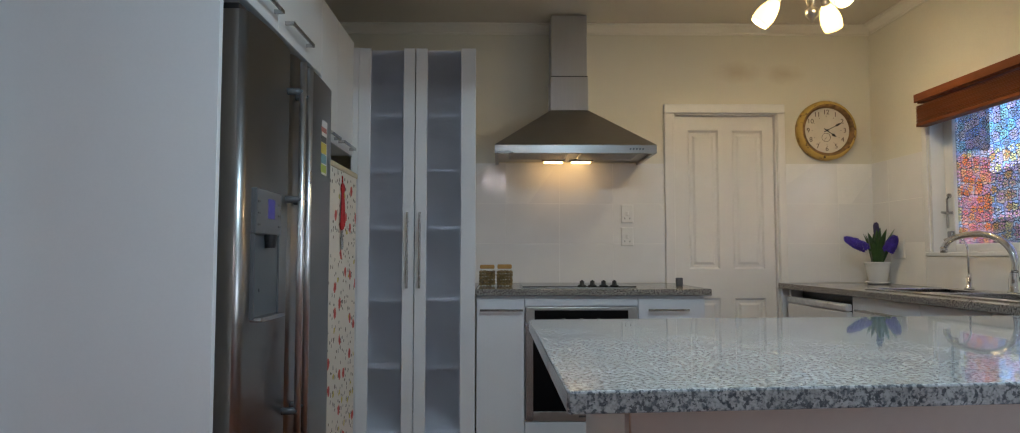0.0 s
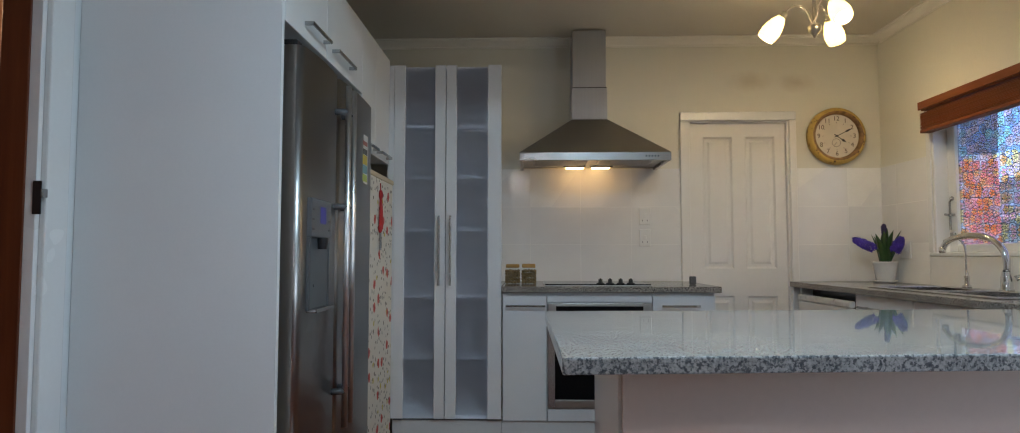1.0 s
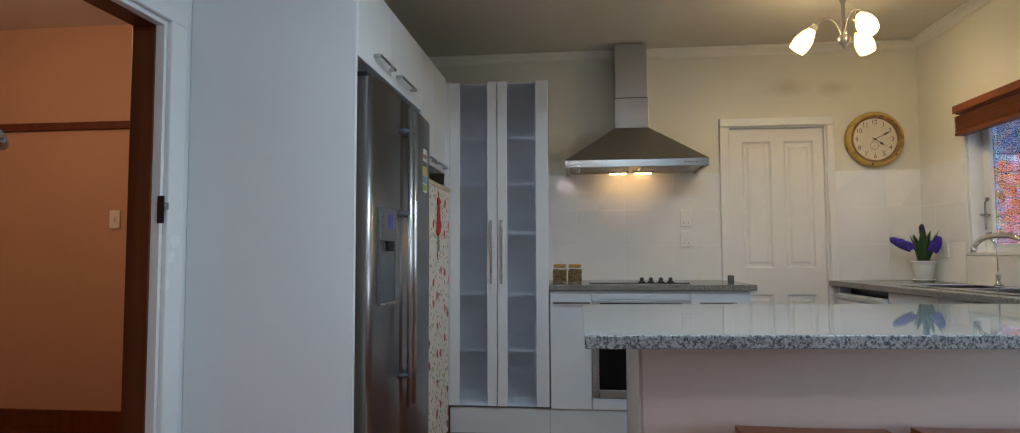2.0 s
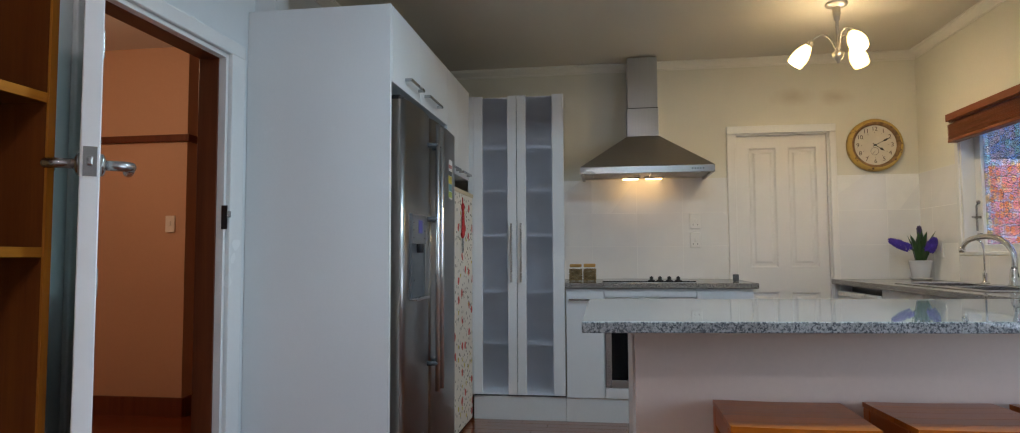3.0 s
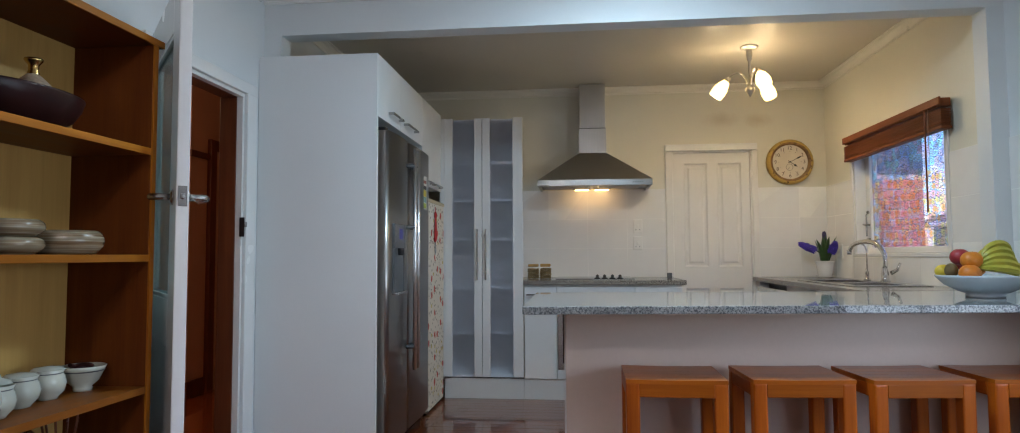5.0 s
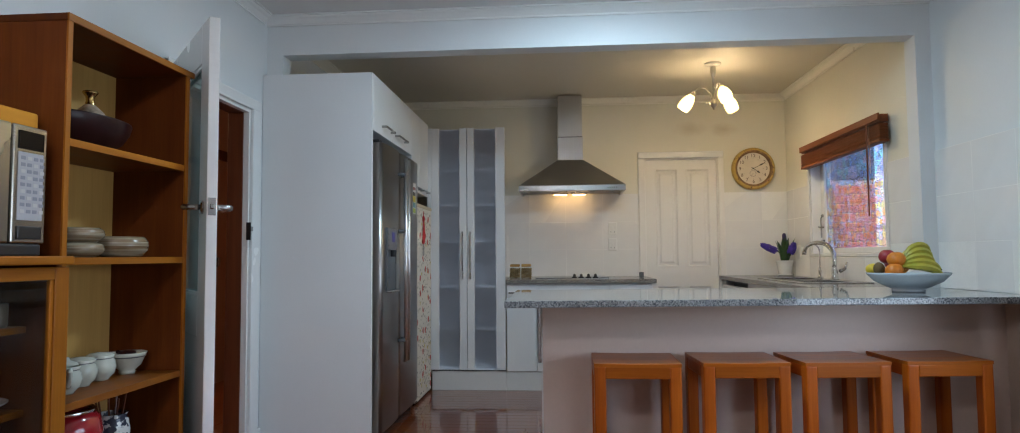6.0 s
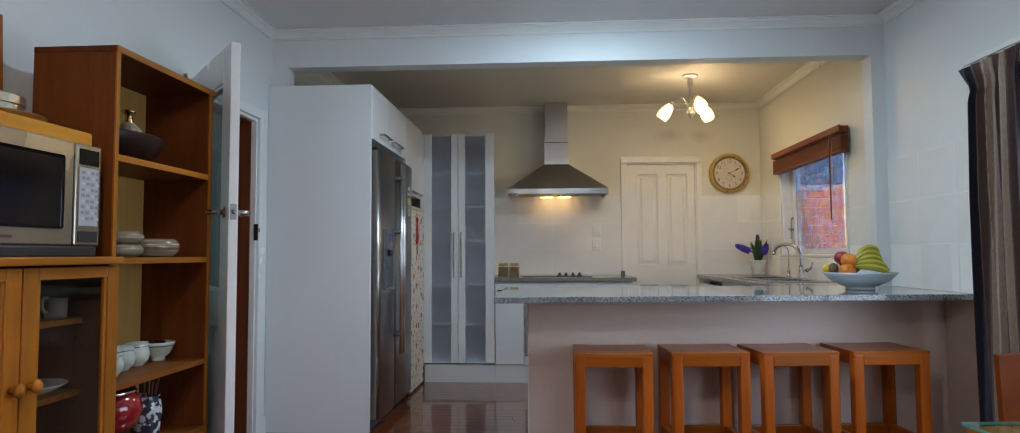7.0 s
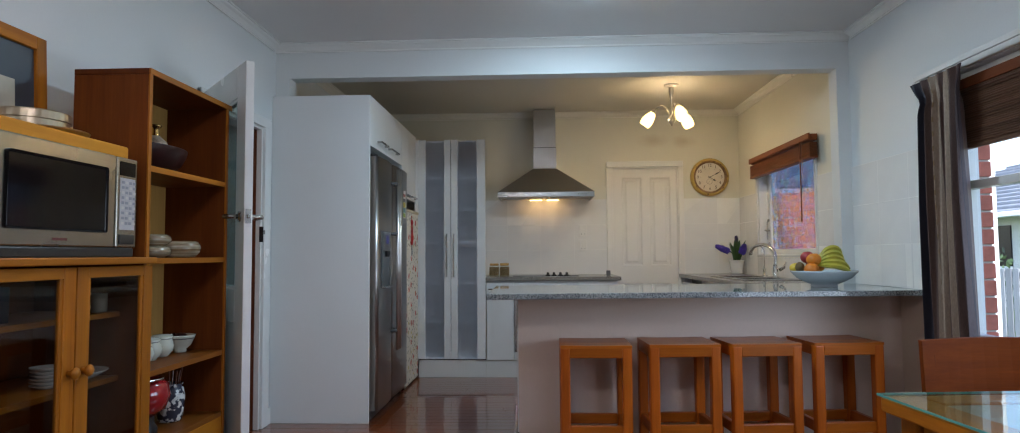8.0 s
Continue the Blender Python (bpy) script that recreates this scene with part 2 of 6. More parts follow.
def box(x0, x1, y0, y1, z0, z1, bevel=0.0, bm=None, seg=2):
    bm = bm or bmesh.new()
    m = Matrix.Translation(((x0 + x1) / 2, (y0 + y1) / 2, (z0 + z1) / 2)) @ Matrix.Diagonal((abs(x1 - x0), abs(y1 - y0), abs(z1 - z0), 1))
    vs = bmesh.ops.create_cube(bm, size=1, matrix=m)["verts"]
    if bevel:
        es = list({e for v in vs for e in v.link_edges})
        bmesh.ops.bevel(bm, geom=es, offset=bevel, segments=seg, profile=0.5, affect="EDGES")
    return bm


def moved(bm, m):
    bmesh.ops.transform(bm, matrix=m, verts=bm.verts)
    return bm


def prism(points, z0, z1, bevel=0.0, bm=None):
    """An upright prism over a plan outline."""
    bm = bm or bmesh.new()
    low = [bm.verts.new((x, y, z0)) for x, y in points]
    top = [bm.verts.new((x, y, z1)) for x, y in points]
    bm.faces.new(low[::-1])
    bm.faces.new(top)
    k = len(points)
    for i in range(k):
        bm.faces.new((low[i], low[(i + 1) % k], top[(i + 1) % k], top[i]))
    if bevel:
        bmesh.ops.bevel(bm, geom=list(bm.edges), offset=bevel, segments=2, profile=0.5, affect="EDGES")
    return bm


def lathe(profile, at=(0, 0, 0), steps=32, bm=None, m=None):
    """Turns (radius, height) pairs round the upright axis through a point."""
    bm = bm or bmesh.new()
    m = m or Matrix.Identity(4)
    rings = []
    for r, h in profile:
        if r < 1e-5:
            rings.append([bm.verts.new(m @ Vector((0, 0, h)) + Vector(at))])
        else:
            rings.append([bm.verts.new(m @ Vector((r * math.cos(2 * math.pi * i / steps), r * math.sin(2 * math.pi * i / steps), h)) + Vector(at)) for i in range(steps)])
    for a, b in zip(rings, rings[1:]):
        for i in range(steps):
            j = (i + 1) % steps
            if len(a) == 1 and len(b) == 1:
                continue
            if len(a) == 1:
                bm.faces.new((a[0], b[j], b[i]))
            elif len(b) == 1:
                bm.faces.new((a[i], a[j], b[0]))
            else:
                bm.faces.new((a[i], a[j], b[j], b[i]))
    return bm


def tube(path, radius, sides=10, bm=None):
    """A round bar along a path; radius is a number or one for each point."""
    bm = bm or bmesh.new()
    pts = [Vector(p) for p in path]
    rad = radius if isinstance(radius, (list, tuple)) else [radius] * len(pts)
    ref = Vector((0.31, 0.17, 0.93))
    rings = []
    for i, p in enumerate(pts):
        d = (pts[min(i + 1, len(pts) - 1)] - pts[max(i - 1, 0)]).normalized()
        u = d.cross(ref)
        if u.length < 1e-3:
            u = d.cross(Vector((1, 0, 0)))
        u.normalize()
        w = d.cross(u)
        rings.append([bm.verts.new(p + rad[i] * (u * math.cos(2 * math.pi * k / sides) + w * math.sin(2 * math.pi * k / sides))) for k in range(sides)])
    for a, b in zip(rings, rings[1:]):
        for k in range(sides):
            bm.faces.new((a[k], a[(k + 1) % sides], b[(k + 1) % sides], b[k]))
    bm.faces.new(rings[0][::-1])
    bm.faces.new(rings[-1])
    return bm


def bezier(a, b, c, d, steps=12):
    a, b, c, d = (Vector(v) for v in (a, b, c, d))
    out = []
    for i in range(steps + 1):
        t = i / steps
        out.append(a * (1 - t) ** 3 + b * 3 * t * (1 - t) ** 2 + c * 3 * t * t * (1 - t) + d * t ** 3)
    return out


def ball(at, r, scale=(1, 1, 1), bm=None, u=20, v=12, m=None):
    bm = bm or bmesh.new()
    bmesh.ops.create_uvsphere(bm, u_segments=u, v_segments=v, radius=r, matrix=Matrix.Translation(at) @ (m or Matrix.Identity(4)) @ Matrix.Diagonal((*scale, 1)))
    return bm


def structure(name, bm, material, label):
    return tagged(part(name, bm, material), label, "", "", "structure")


# ---- large structure ----
BACK, EAST, WEST, CEIL = 4.33, 2.43, -1.40, 2.56

b = box(-1.52, 1.15, BACK, BACK + .12, 0, 2.66)
box(1.815, 2.60, BACK, BACK + .12, 0, 2.66, bm=b)
box(1.15, 1.815, BACK, BACK + .12, 1.985, 2.66, bm=b)
wall_north = structure("wall_north", b, patchy_paint, "cream painted kitchen back wall with a doorway")
b = box(EAST, EAST + .17, 2.065, 2.46, 0, 2.66)
box(EAST, EAST + .17, 3.76, BACK, 0, 2.66, bm=b)
box(EAST, EAST + .17, 2.46, 3.76, 0, 1.09, bm=b)
box(EAST, EAST + .17, 2.46, 3.76, 1.95, 2.66, bm=b)
wall_east_kitchen = structure("wall_east_kitchen", b, kitchen_paint, "cream painted kitchen side wall with a window opening")
DE = 2.464
b = box(DE, DE + .136, .895, 2.065, 0, 2.66)
box(DE, DE + .136, -4.72, -1.25, 0, 2.66, bm=b)
box(DE, DE + .136, -1.25, .895, 0, .66, bm=b)
box(DE, DE + .136, -1.25, .895, 1.98, 2.66, bm=b)
wall_east_dining = structure("wall_east_dining", b, wall_paint, "pale painted dining wall with a wide window")
b = box(WEST - .12, WEST, -4.72, .985, 0, 2.66)
box(WEST - .12, WEST, 1.735, BACK, 0, 2.66, bm=b)
box(WEST - .12, WEST, .985, 1.735, 1.945, 2.66, bm=b)
wall_west = structure("wall_west", b, wall_paint, "pale painted wall with a doorway to the hall")
structure("wall_south", box(WEST, DE, -4.72, -4.6, 0, 2.66), wall_paint, "pale painted end wall")
b = box(WEST, DE, 1.945, 2.065, 2.322, CEIL)
structure("beam", b, wall_paint, "painted beam across the opening between kitchen and dining room")
structure("nib_west", box(WEST, -1.30, 1.945, 2.065, 0, 2.322), wall_paint, "narrow painted wall end under the beam")
structure("nib_east", box(2.38, DE, 1.945, 2.065, 0, 2.322), wall_paint, "narrow painted wall end under the beam beside the bench")
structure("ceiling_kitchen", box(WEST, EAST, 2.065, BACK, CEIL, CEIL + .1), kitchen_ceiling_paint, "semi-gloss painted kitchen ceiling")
structure("ceiling_dining", box(WEST, DE, -4.6, 1.945, CEIL, CEIL + .1), ceiling_paint, "off-white painted dining ceiling")


def cornice(name, a, c, inward, paint=None):
    """A small coved cornice between wall and ceiling from a to c, facing inward."""
    a, c, n = Vector((*a, 0)), Vector((*c, 0)), Vector((*inward, 0))
    prof = [(0, 0.060), (0.010, 0.060), (0.012, 0.052), (0.008, 0.048), (0.014, 0.040), (0.028, 0.026), (0.042, 0.018), (0.046, 0.010), (0.056, 0.008), (0.056, 0.0), (0, 0)]
    bm = bmesh.new()
    rows = [[bm.verts.new((*(p + n * (o + 0.001)).xy, CEIL - 0.001 - d)) for o, d in prof] for p in (a, c)]
    k = len(prof)
    for i in range(k):
        bm.faces.new((rows[0][i], rows[0][(i + 1) % k], rows[1][(i + 1) % k], rows[1][i]))
    bm.faces.new(rows[0])
    bm.faces.new(rows[1][::-1])
    return structure(name, bm, paint or trim_paint, "painted coved cornice along the ceiling")


cornice("trim_beam", (WEST, 1.945), (DE, 1.945), (0, -1))
cornice("trim_west", (WEST, -4.6), (WEST, 1.895), (1, 0))
cornice("trim_east", (DE, -4.6), (DE, 1.895), (-1, 0))
cornice_paint = painted("cream_cornice_paint", (0.78, 0.75, 0.67), 0.3, 0.03, 50, 2)
cornice("trim_kitchen_north", (WEST, BACK), (EAST, BACK), (0, -1), cornice_paint)
cornice("trim_kitchen_east", (EAST, 2.07), (EAST, BACK - .05), (-1, 0), cornice_paint)
cornice("trim_kitchen_west", (WEST, 2.07), (WEST, BACK - .05), (1, 0), cornice_paint)

# floor bed; its boards come last in the file
floor = structure("floor", box(-4.2, 2.6, -4.72, 6.2, -.12, -.022), dark_jamb, "polished dark red-brown wooden floorboards")

# hall beyond the doorway
structure("wall_hall_end", box(-4.2, -2.69, 3.36, 3.48, -.02, 2.6), hall_paint, "peach painted hall wall with a picture rail")
structure("wall_hall_side", box(-2.81, -2.69, 3.48, 6.2, -.02, 2.6), hall_paint, "peach painted hall side wall")
structure("wall_hall_far", box(-2.69, -1.52, 6.1, 6.2, -.02, 2.6), hall_paint, "peach painted wall at the end of the hall")
structure("wall_hall_west", box(-4.32, -4.2, -1, 3.48, -.02, 2.6), hall_paint, "peach painted hall wall")
structure("wall_hall_south", box(-4.2, -1.52, -1.1, -1, -.02, 2.6), hall_paint, "peach painted hall wall")
structure("wall_hall_inner", box(-1.56, -1.522, 1.86, 6.1, -.02, 2.6), hall_paint, "peach painted hall wall behind the kitchen")
structure("ceiling_hall", box(-4.2, -1.52, -1, 6.1, 2.56, 2.66), ceiling_paint, "hall ceiling")
b = box(-4.2, -2.672, 3.335, 3.36, 1.885, 1.935, .006)
box(-2.69, -2.665, 3.335, 3.60, 1.885, 1.935, .006, bm=b)
structure("picture_rail", b, dark_jamb, "dark stained wooden picture rail in the hall")
b = box(-4.2, -2.675, 3.34, 3.36, -.02, .13, .004)
box(-2.69, -2.672, 3.34, 3.60, -.02, .13, .004, bm=b)
structure("baseboard_hall", b, dark_jamb, "dark stained wooden skirting board in the hall")
hd = thing("door_hall", (-2.66, 3.95, 0), "dark framed pale door in the hall side wall", "door", kind="structure")
b = box(-2.69, -2.655, 3.60, 3.69, -.02, 2.06, .004)
box(-2.69, -2.655, 4.45, 4.54, -.02, 2.06, .004, bm=b)
box(-2.69, -2.655, 3.69, 4.45, 1.97, 2.06, .004, bm=b)
part("frame", b, dark_jamb, hd)
part("leaf", box(-2.688, -2.668, 3.69, 4.45, -.01, 1.97), hall_paint, hd)
part("handle", box(-2.668, -2.635, 3.74, 3.77, 1.02, 1.10, .006), handle_steel, hd)
sw = thing("light_switch", (-2.72, 3.352, 1.3), "cream plastic light switch on the hall wall", "switch")
part("plate", box(-2.835, -2.765, 3.348, 3.3595, 1.255, 1.37, .004), white_plastic, sw)
part("rocker", box(-2.808, -2.792, 3.342, 3.348, 1.30, 1.33, .002), white_plastic, sw)

# hall doorway: white casing on the dining side, dark jamb lining
cs = thing("door_frame_hall", (WEST, 1.36, 0), "white gloss painted door casing with a dark wooden jamb", "door frame", kind="structure")
part("side_casing", box(WEST, WEST + .022, 1.735, 1.835, 0, 2.0, .005), trim_paint, cs)
part("side_casing", box(WEST, WEST + .022, .895, .985, 0, 2.0, .005), trim_paint, cs)
part("head_casing", box(WEST, WEST + .024, .895, 1.835, 1.945, 2.005, .005), trim_paint, cs)
part("jamb", box(WEST - .121, WEST - .03, 1.712, 1.7345, 0, 1.925, .003), dark_jamb, cs, "dark stained jamb")
part("jamb", box(WEST - .121, WEST - .03, .9855, 1.008, 0, 1.925, .003), dark_jamb, cs, "dark stained jamb")
part("head_jamb", box(WEST - .121, WEST - .03, .9855, 1.7345, 1.925, 1.9445, .003), dark_jamb, cs, "dark stained head")
part("rebate", box(WEST - .03, WEST + .004, 1.716, 1.7345, 0, 1.93, .002), trim_paint, cs)
part("rebate", box(WEST - .03, WEST + .004, 1.008, 1.7345, 1.926, 1.9445, .002), trim_paint, cs)
sp = part("strike_plate", box(WEST - .004, WEST + .0225, 1.7125, 1.7165, 1.195, 1.295, .001), black_plastic, cs, "blackened strike plate")
part("strike_lip", box(WEST + .010, WEST + .0265, 1.713, 1.737, 1.245, 1.272, .003), handle_steel, cs)


# ---- kitchen: cabinets and appliances ----
def bar_handle(parent, a, c, stand, r=0.006):
    """A round bar from a to c on two posts; stand is the way back to the door."""
    a, c, s = Vector(a), Vector(c), Vector(stand)
    bm = tube([a, c], r, 10)
    for f in (0.12, 0.88):
        p = a.lerp(c, f)
        tube([p, p + s], r * 0.8, 8, bm)
    return part("handle", bm, handle_steel, parent, "satin steel bar handle")


def flat_pull(parent, x, y0, y1, z, drop=0.0):
    """A rectangular bow handle on a door that faces +x."""
    bm = box(x + .026, x + .034, y0, y1, z - .007, z + .007, .002)
    box(x - .002, x + .030, y0, y0 + .010, z - .007, z + .007, .001, bm=bm)
    box(x - .002, x + .030, y1 - .010, y1, z - .007, z + .007, .001, bm=bm)
    return part("handle", bm, handle_steel, parent, "satin steel bow handle")


# refrigerator enclosure
enc = thing("fridge_enclosure", (-1.05, 2.0, 0), "tall white laminate end panel beside the refrigerator", "cabinet panel")
part("end_panel", box(WEST + .002, -.731, 1.889, 1.911, 0, 2.187, .0015), laminate, enc)
part("filler", box(-.86, -.84, 2.97, 3.535, 0, 1.585), laminate, enc)


def wall_cabinet(name, y0, y1, z0, z1, split, pulls):
    c = thing(name, (-1.0, (y0 + y1) / 2, z0), "white laminate overhead cabinet with flat doors and steel handles", "cabinet", "overhead cabinets")
    part("body", box(-1.28, -.731, y0, y1, z0, z1, .001), laminate, c)
    for (a, e), (h0, h1, hz) in zip(split, pulls):
        d = part("door", box(-.730, -.712, a + .0015, e - .0015, z0 - .004, z1, .002), laminate, c)
        flat_pull(d, -.712, h0, h1, hz)
    c.location.x -= .018
    return c


wall_cabinet("overhead_cabinet", 1.912, 2.92, 1.850, 2.187, [(1.912, 2.36), (2.36, 2.92)], [(2.10, 2.325, 1.902), (2.43, 2.695, 1.902)])
wall_cabinet("overhead_cabinet", 2.922, 3.535, 1.590, 2.187, [(2.922, 3.20), (3.20, 3.535)], [(2.96, 3.16, 1.612), (3.23, 3.47, 1.612)])

# side-by-side refrigerator
fr = thing("refrigerator", (-1.0, 2.41, 0), "brushed steel side-by-side refrigerator with a water dispenser", "refrigerator")
part("cabinet", box(-1.27, -.775, 1.965, 2.955, .03, 1.735, .004), grey_plastic, fr, "dark grey refrigerator body")
part("plinth", box(-1.25, -.735, 1.975, 2.945, 0, .062, .004), black_plastic, fr)


def fridge_door(y0, y1):
    """A door that bows outward, with rounded upright edges."""
    bm = bmesh.new()
    n = 40
    pts = [(-.770, y0), (-.770, y1)]
    for i in range(n + 1):
        f = i / n
        e = min(f, 1 - f)
        out = -.682 + .012 * math.sin(math.pi * f)
        if e < .04:
            out -= .018 * (1 - e / .04) ** 2
        pts.append((out, y1 + (y0 - y1) * f))
    return prism(pts, .065, 1.780, 0, bm)


def rounded(ob):
    """Shades the bowed upright faces smooth and leaves the ends flat."""
    for p in ob.data.polygons:
        p.use_smooth = abs(p.normal.z) < .5 and p.normal.x > -.1 and abs(p.normal.y) < .98
    return ob


fz = part("freezer_door", fridge_door(1.962, 2.385), fridge_steel, fr, "brushed steel door with dispenser")
fd = part("fridge_door", fridge_door(2.391, 2.958), fridge_steel, fr, "brushed steel door")
rounded(fz)
rounded(fd)
part("hinge_cover", box(-.80, -.70, 1.965, 2.02, 1.781, 1.800, .004), black_plastic, fr)
part("hinge_cover", box(-.80, -.70, 2.89, 2.955, 1.781, 1.800, .004), black_plastic, fr)


pale_steel = painted("pale_satin_steel", (0.80, 0.81, 0.82), 0.30, 0.03, 120, 6, 0.01, 1.0)


def fridge_handle(parent, y):
    bm = tube([(-.628, y, .42), (-.628, y, 1.735)], .0115, 14)
    h = part("handle", bm, pale_steel, parent, "long steel bar handle", True)
    for z in (.555, 1.262, 1.632):
        part("bracket", tube([(-.628, y, z), (-.69, y - .012 if y < 2.39 else y + .012, z)], .012, 12), grey_plastic, h, "", True)
    return h


fridge_handle(fz, 2.348)
fridge_handle(fd, 2.428)
dp = part("dispenser_panel", box(-.690, -.660, 2.025, 2.245, 1.135, 1.272, .004), grey_plastic, fz, "dark control panel")
part("display", box(-.6605, -.6585, 2.12, 2.18, 1.185, 1.245, .001), glowing("blue_display", (0.04, 0.04, 0.5), 0.06, (0.02, 0.02, 0.05)), dp, "dim blue display")
for k in range(3):
    part("button", box(-.6605, -.6585, 2.035, 2.055, 1.16 + k * .034, 1.166 + k * .034), black_plastic, dp)
    part("button", box(-.6605, -.6585, 2.215, 2.235, 1.16 + k * .034, 1.166 + k * .034), black_plastic, dp)
for y in (2.025, 2.236):
    part("dispenser_frame", box(-.690, -.664, y, y + .009, .885, 1.135, .002), grey_plastic, fz)
part("dispenser_recess", box(-.690, -.6685, 2.034, 2.236, .89, 1.135), painted("recess_plastic", (0.07, 0.08, 0.088), 0.3, 0.1, 30, 4), fz, "dark dispenser recess")
part("drip_tray", box(-.690, -.640, 2.03, 2.24, .878, .892, .004), steel, fz)
part("spout", lathe([(0, 0), (.016, 0), (.02, .03), (.02, .04)], (-.655, 2.13, 1.095), 14), black_plastic, fz)
lb = part("rating_label", box(-.6745, -.6712, 2.735, 2.835, 1.40, 1.62), white_plastic, fd, "energy rating sticker with printed bars")
for z0, z1, c in ((1.572, 1.592, (0.42, 0.16, 0.14)), (1.53, 1.556, (0.09, 0.09, 0.09)), (1.485, 1.528, (0.65, 0.52, 0.08)), (1.445, 1.482, (0.18, 0.34, 0.38)), (1.408, 1.44, (0.42, 0.5, 0.1))):
    part("printed_bar", box(-.6713, -.6706, 2.745, 2.825, z0, z1), painted("label_ink", c, 0.5), lb)
fr.location.x -= .008

# floral covered board in the gap beyond the refrigerator
def floral_cloth():
    m, n, l, bs = nodes_of("floral_cotton")
    v = coords(n, l, (1, 1, 1))
    warp = n.new("ShaderNodeVectorMath")
    warp.operation = "ADD"
    nz = n.new("ShaderNodeTexNoise")
    nz.inputs["Scale"].default_value = 40
    sc = n.new("ShaderNodeVectorMath")
    sc.operation = "SCALE"
    sc.inputs["Scale"].default_value = 0.03
    l.new(v, nz.inputs["Vector"])
    l.new(nz.outputs["Color"], sc.inputs[0])
    l.new(v, warp.inputs[0])
    l.new(sc.outputs[0], warp.inputs[1])

    spl, cmb = n.new("ShaderNodeSeparateXYZ"), n.new("ShaderNodeCombineXYZ")
    l.new(warp.outputs[0], spl.inputs[0])
    l.new(spl.outputs[1], cmb.inputs[0])
    l.new(spl.outputs[2], cmb.inputs[1])
    flat = cmb.outputs[0]

    def motif(scale, size, keep, stretch=1.0):
        vo = n.new("ShaderNodeTexVoronoi")
        vo.voronoi_dimensions = "2D"
        vo.inputs["Scale"].default_value = scale
        l.new(flat, vo.inputs["Vector"])
        sp_ = n.new("ShaderNodeSeparateColor")
        l.new(vo.outputs["Color"], sp_.inputs[0])
        near = math_node(n, l, "LESS_THAN", vo.outputs["Distance"], size)
        return math_node(n, l, "MULTIPLY", near, math_node(n, l, "LESS_THAN", sp_.outputs[0], keep)), vo.outputs["Distance"], sp_.outputs[1]

    base = mix(n, l, noise_tex(n, l, v, 5), (0.70, 0.66, 0.57), (0.78, 0.75, 0.68))
    leaf, _, tone = motif(30, 0.24, 0.42)
    c = mix(n, l, leaf, base, mix(n, l, tone, (0.10, 0.11, 0.09), (0.28, 0.24, 0.20)))
    yellow, _, _ = motif(18, 0.24, 0.14)
    c = mix(n, l, yellow, c, (0.55, 0.45, 0.10))
    rose, dist, tone2 = motif(10, 0.24, 0.30)
    c = mix(n, l, rose, c, mix(n, l, math_node(n, l, "MULTIPLY", dist, 3.0, True), (0.45, 0.03, 0.035), (0.66, 0.22, 0.17)))
    l.new(c, bs.inputs["Base Color"])
    bs.inputs["Roughness"].default_value = 0.9
    bump(n, l, bs, noise_tex(n, l, v, 600, 2), 0.3)
    return m


fb = thing("ironing_board", (-.76, 3.2, 0), "folded ironing board in a floral cotton cover standing upright", "ironing board")
b2 = box(-.765, -.718, 2.98, 3.534, .012, 1.482, .018, seg=3)
part("cover", b2, floral_cloth(), fb, "cream cotton printed with red flowers")
part("hem", box(-.768, -.714, 2.978, 3.5345, 1.467, 1.494, .006), painted("hem_cotton", (0.6, 0.52, 0.36), 0.9), fb)
part("foot", tube([(-.75, 3.03, .012), (-.75, 3.52, .012)], .012), grey_plastic, fb)
kt = thing("key_tassel", (-.71, 3.2, 1.3), "red tassel with keys hanging on the board", "tassel")
red_cord = painted("red_cord", (0.42, 0.02, 0.02), 0.7, 0.2, 120, 20)
b = tube(bezier((-.715, 3.20, 1.445), (-.712, 3.20, 1.42), (-.712, 3.19, 1.40), (-.712, 3.20, 1.38)), .003)
ball((-.712, 3.20, 1.385), .022, (0.5, 1, 1.2), bm=b, u=12, v=8)
cord = part("cord", b, red_cord, kt)
for k in range(11):
    o = (k - 5) * .004
    part("strand", tube(bezier((-.712, 3.20 + o * .4, 1.37), (-.709, 3.20 + o, 1.33), (-.709, 3.20 + o * 1.4, 1.29), (-.71, 3.20 + o * 1.7, 1.22 + .014 * math.sin(k * 2.3))), .004, 6), red_cord, cord)
part("bead", ball((-.71, 3.185, 1.21), .022, (0.5, 1, 1), u=12, v=8), red_cord, kt)
b = tube([(-.71, 3.19, 1.20), (-.71, 3.195, 1.11)], .006, 8)
box(-.714, -.708, 3.18, 3.21, 1.10, 1.15, .002, bm=b)
part("key", b, handle_steel, kt)
for ob in (fb, kt):
    ob.location.x += .014

